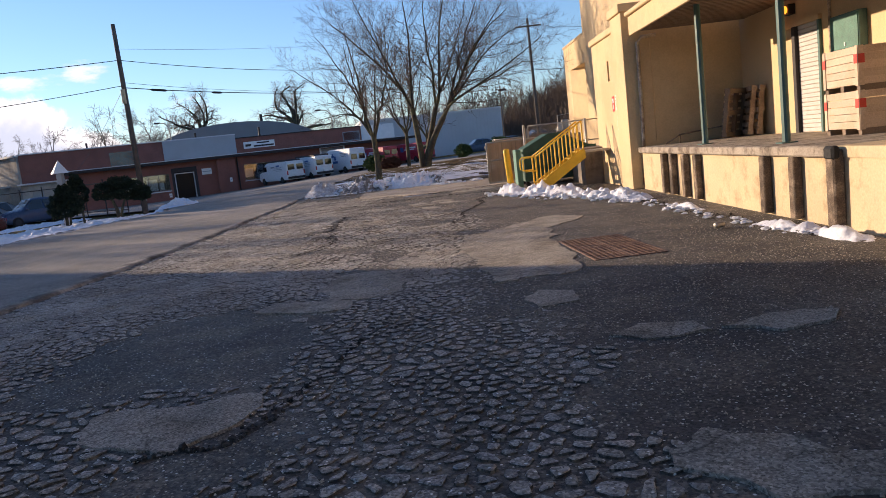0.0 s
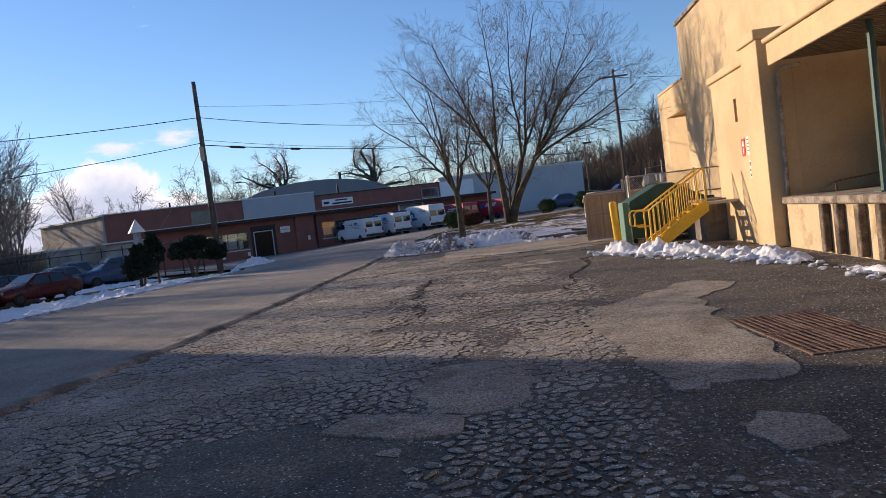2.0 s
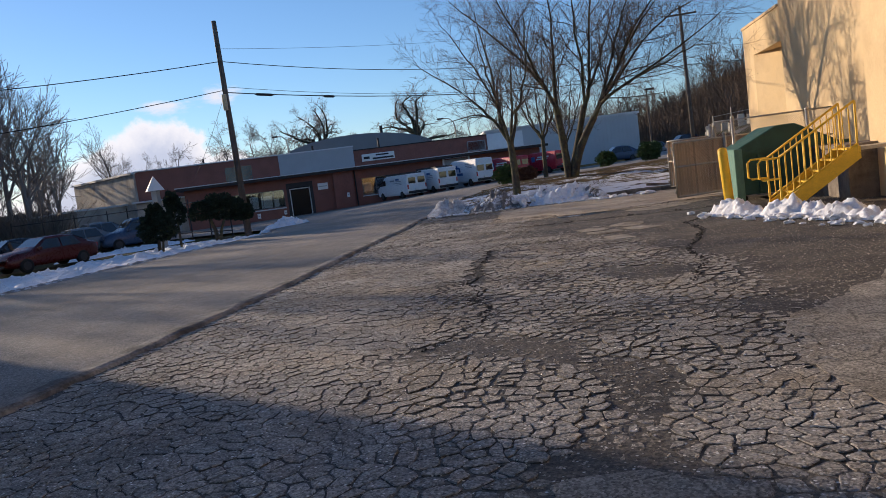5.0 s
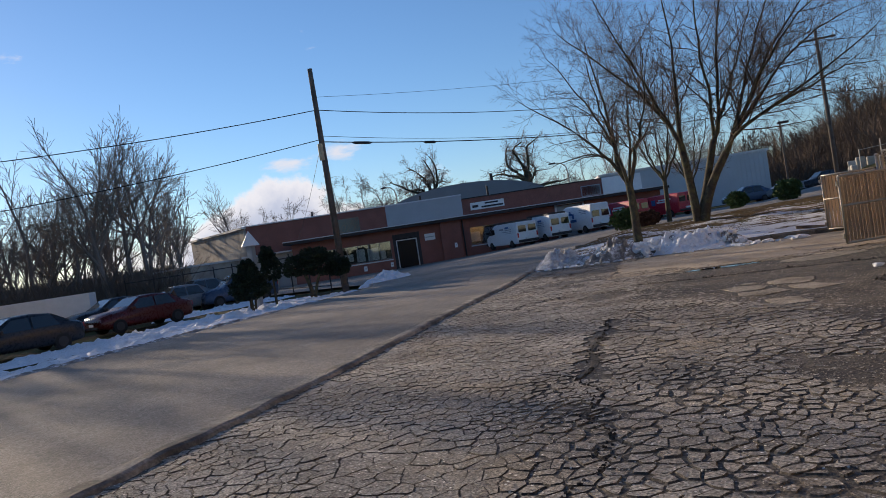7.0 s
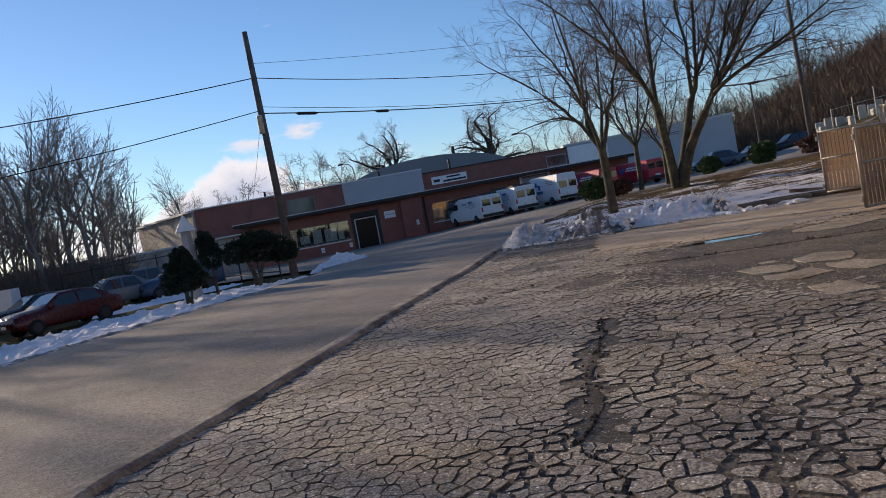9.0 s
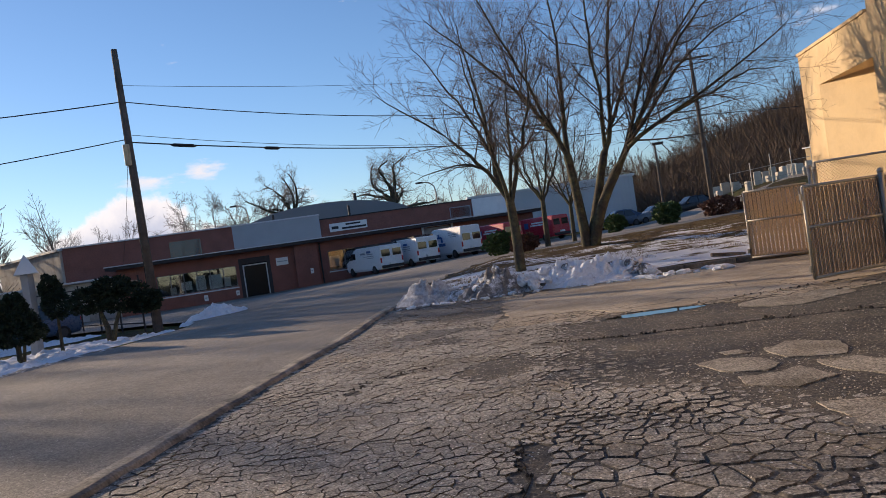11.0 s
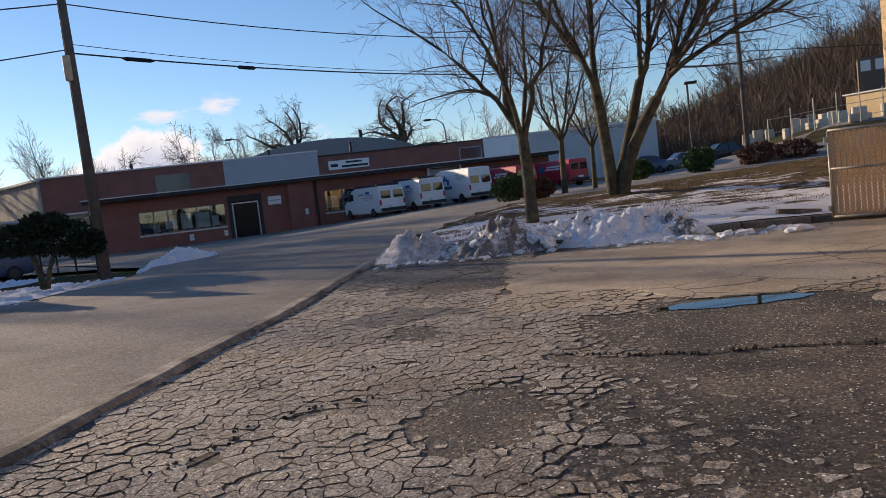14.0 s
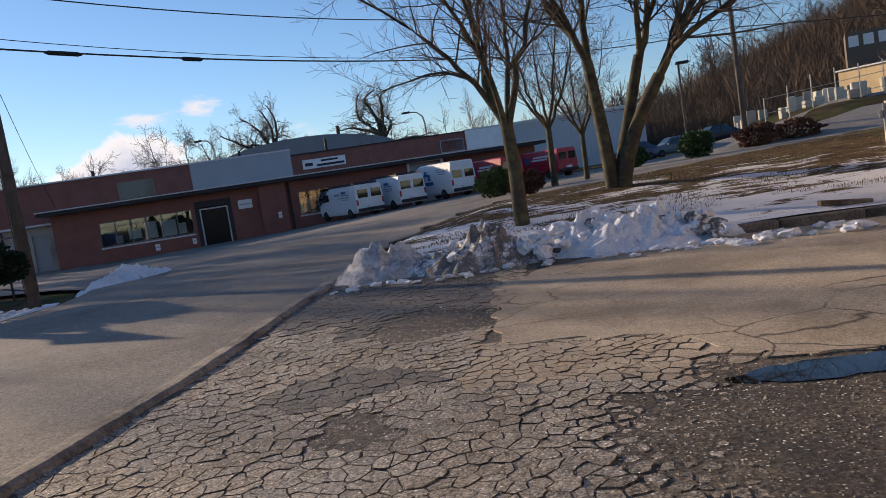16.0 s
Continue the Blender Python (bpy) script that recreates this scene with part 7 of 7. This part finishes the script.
patch_sheet([(-0.63, 25.95), (-0.06, 26.45), (0.75, 26.75), (1.1, 26.1), (0.62, 25.6), (-0.13, 25.3)], 0.003, PATCH, "thin pale skin of asphalt beside the puddle", 25)
patch_sheet([(-4.5, 33.4), (4.2, 33.4), (4.2, 28.9), (2.0, 27.6), (0.2, 27.2), (-0.9, 26.75), (-1.6, 26.62), (-2.1, 26.9), (-2.6, 27.55), (-3.2, 27.75), (-4.12, 27.7)], 0.012, APRON, "pale worn concrete apron across the driveway", 8)
water = glass("puddle water", (0.012, 0.011, 0.009), 0.03)
water.node_tree.nodes["Principled BSDF"].inputs["Specular IOR Level"].default_value = 0.35
pud = thing("puddle", Matrix.Identity(4), "shallow rain puddle at the apron edge reflecting the sky", "puddle", kind="structure")
bm = bmesh.new()
ring = []
for k in range(40):
    a = 2 * math.pi * k / 40
    ring.append(bm.verts.new((-1.6 + 0.74 * math.cos(a) + 0.06 * noisy(k, 0, 0.7), 26.32 + 0.2 * math.sin(a) + 0.1 * math.cos(a) + 0.07 * noisy(k, 3, 0.9), 0.001)))
bm.faces.new(ring)
part("water", bm, water, pud)


def broken_line(line, width, seed, label):
    """A line where the paving has broken through: a dark wet gutter with rubble along it."""
    r = random.Random(seed)
    bm = bmesh.new()
    total = sum(math.hypot(b[0] - a[0], b[1] - a[1]) for a, b in zip(line, line[1:]))
    n = int(total / 0.05)
    rows = []
    for i in range(n + 1):
        k = i / n * (len(line) - 1)
        a, b = line[min(int(k), len(line) - 2)], line[min(int(k), len(line) - 2) + 1]
        f = k - min(int(k), len(line) - 2)
        d = Vector((b[0] - a[0], b[1] - a[1])).normalized()
        x, y = a[0] + (b[0] - a[0]) * f, a[1] + (b[1] - a[1]) * f
        w = width * max(0.06, 0.5 + 0.8 * noisy(x, y, 1.6, seed) + 0.5 * noisy(x, y, 6, seed)) * math.sin(math.pi * min(1, max(0.03, i / n))) ** 0.4
        o = 0.1 * noisy(x, y, 1.3, seed + 3) + 0.04 * noisy(x, y, 5, seed + 4)
        rows.append([bm.verts.new((x - d.y * (o + q * w), y + d.x * (o + q * w), z)) for q, z in ((-1, -0.012), (-0.5, 0.0), (0.4, 0.0), (1, -0.012))])
        for q in range(3):
            if r.random() < 0.4:
                s = r.uniform(0.006, 0.016) * (1.8 if r.random() < 0.12 else 1)
                e = bmesh.ops.create_icosphere(bm, subdivisions=1, radius=s, matrix=Matrix.Translation((x - d.y * (o + r.uniform(-1.3, 1.3) * w), y + d.x * (o + r.uniform(-1.3, 1.3) * w), s * 0.3)))
                for v in e["verts"]:
                    v.co += Vector((r.gauss(0, s * 0.2), r.gauss(0, s * 0.2), r.gauss(0, s * 0.15)))
    for a, b in zip(rows, rows[1:]):
        for k in range(3):
            bm.faces.new((a[k], a[k + 1], b[k + 1], b[k]))
    tagged(part("broken_seam", bm, WETGRIT, None), label, "crack", kind="structure")


WETGRIT = speckled(mat("wet grit", (0.028, 0.025, 0.022), 0.85, var=0.5, scale=3, fine=30, bump=1.0, bump_scale=40, second=(0.06, 0.052, 0.043), mix_scale=4), 0.08, (0.25, 0.22, 0.18), 45, 0.6)
broken_line([(-3.2, 24.6), (-2.0, 24.4), (-0.6, 24.5), (0.8, 24.35), (2.2, 24.6)], 0.12, 5, "dark broken seam across the worn yard")
broken_line([(-2.6, 16.2), (-2.72, 17.4), (-2.85, 18.6), (-2.95, 20.0)], 0.11, 8, "dark rut of broken asphalt with rubble")
broken_line([(-1.0, 26.85), (0.4, 27.25), (2.0, 27.7), (3.4, 28.6)], 0.09, 11, "dark broken edge of the concrete apron")
broken_line([(-5.1, 23.0), (-4.9, 23.25), (-4.65, 23.5), (-4.4, 23.62)], 0.12, 14, "dark pothole line in the cracked yard")
broken_line([(-4.8, 24.48), (-4.5, 24.64), (-4.2, 24.6)], 0.11, 17, "dark pothole line in the cracked yard")
broken_line([(-5.5, 22.25), (-5.15, 22.45), (-5.05, 22.9)], 0.1, 37, "dark pothole line in the cracked yard")
broken_line([(-2.7, 16.3), (-2.35, 15.6), (-2.35, 14.8), (-2.02, 14.3), (-2.0, 13.6), (-2.4, 12.6)], 0.07, 43, "dark gritty crack running along the yard")
broken_line([(0.1, 14.8), (0.4, 16.4), (0.3, 18.0), (0.7, 19.6), (0.6, 21.4), (1.2, 23.0)], 0.1, 20, "dark gritty crack running along the yard")
broken_line([(0.0, 7.3), (-0.17, 5.66), (-0.3, 4.63), (-0.54, 4.0), (-1.0, 3.8)], 0.07, 23, "dark gritty crack running along the yard")

broken_line([(3.9, 17.0), (4.3, 15.0), (4.5, 13.2), (4.7, 11.2), (4.9, 9.2)], 0.2, 29, "band of dark wet dirt and leaves along the dock")


def lip():
    """The broken lip where the road surface ends above the yard."""
    bm = bmesh.new()
    rows = []
    y = -10.0
    while y < 36:
        x = kerb_x(y)
        j = 0.035 * noisy(x, y, 2.2, 6) + 0.02 * noisy(x, y, 7, 2)
        h = 0.052 + 0.012 * noisy(y, 1, 1.5, 3)
        rows.append([bm.verts.new(p) for p in ((x - 0.16 + 0.5 * j, y, 0.046), (x - 0.1, y, h), (x + 0.01 + j, y, h), (x + 0.05 + j, y, h - 0.02), (x + 0.09 + 1.3 * j, y, -0.04))])
        y += 0.12
    for a, b in zip(rows, rows[1:]):
        for k in range(4):
            bm.faces.new((a[k], a[k + 1], b[k + 1], b[k]))
    tagged(part("road_lip", bm, LIP, None), "worn pale lip at the edge of the road", "kerb", kind="structure")


lip()


def gravel():
    """Loose stones over the yard."""
    r = random.Random(77)
    v, f = [], []
    while len(f) < 4 * 52000:
        y = r.uniform(2.5, 33)
        x = r.uniform(kerb_x(y), 4.8)
        worn = worn_away(x, y)
        if r.random() > 0.12 + 0.88 * worn:
            continue
        s = r.uniform(0.003, 0.01) * (1.7 if r.random() < 0.1 else 1)
        a = r.uniform(0, 6.28)
        n = len(v)
        z = -0.006 if worn > 0.7 or hole(x, y) else 0.002
        for k in range(4):
            v.append((x + s * math.cos(a + k * 1.57) * r.uniform(0.7, 1.2), y + s * math.sin(a + k * 1.57) * r.uniform(0.7, 1.2), z))
        v.append((x, y, z + s * r.uniform(0.6, 1.1)))
        f += [(n + k, n + (k + 1) % 4, n + 4) for k in range(4)]
    me = bpy.data.meshes.new("loose_gravel")
    me.from_pydata(v, [], f)
    me.materials.append(mat("gravel stone", (0.32, 0.28, 0.22), 0.9, var=0.3, island=0.55, bump=0))
    tagged(part("loose_gravel", me, None), "loose pale gravel scattered over the asphalt", "gravel", kind="stuff")


gravel()
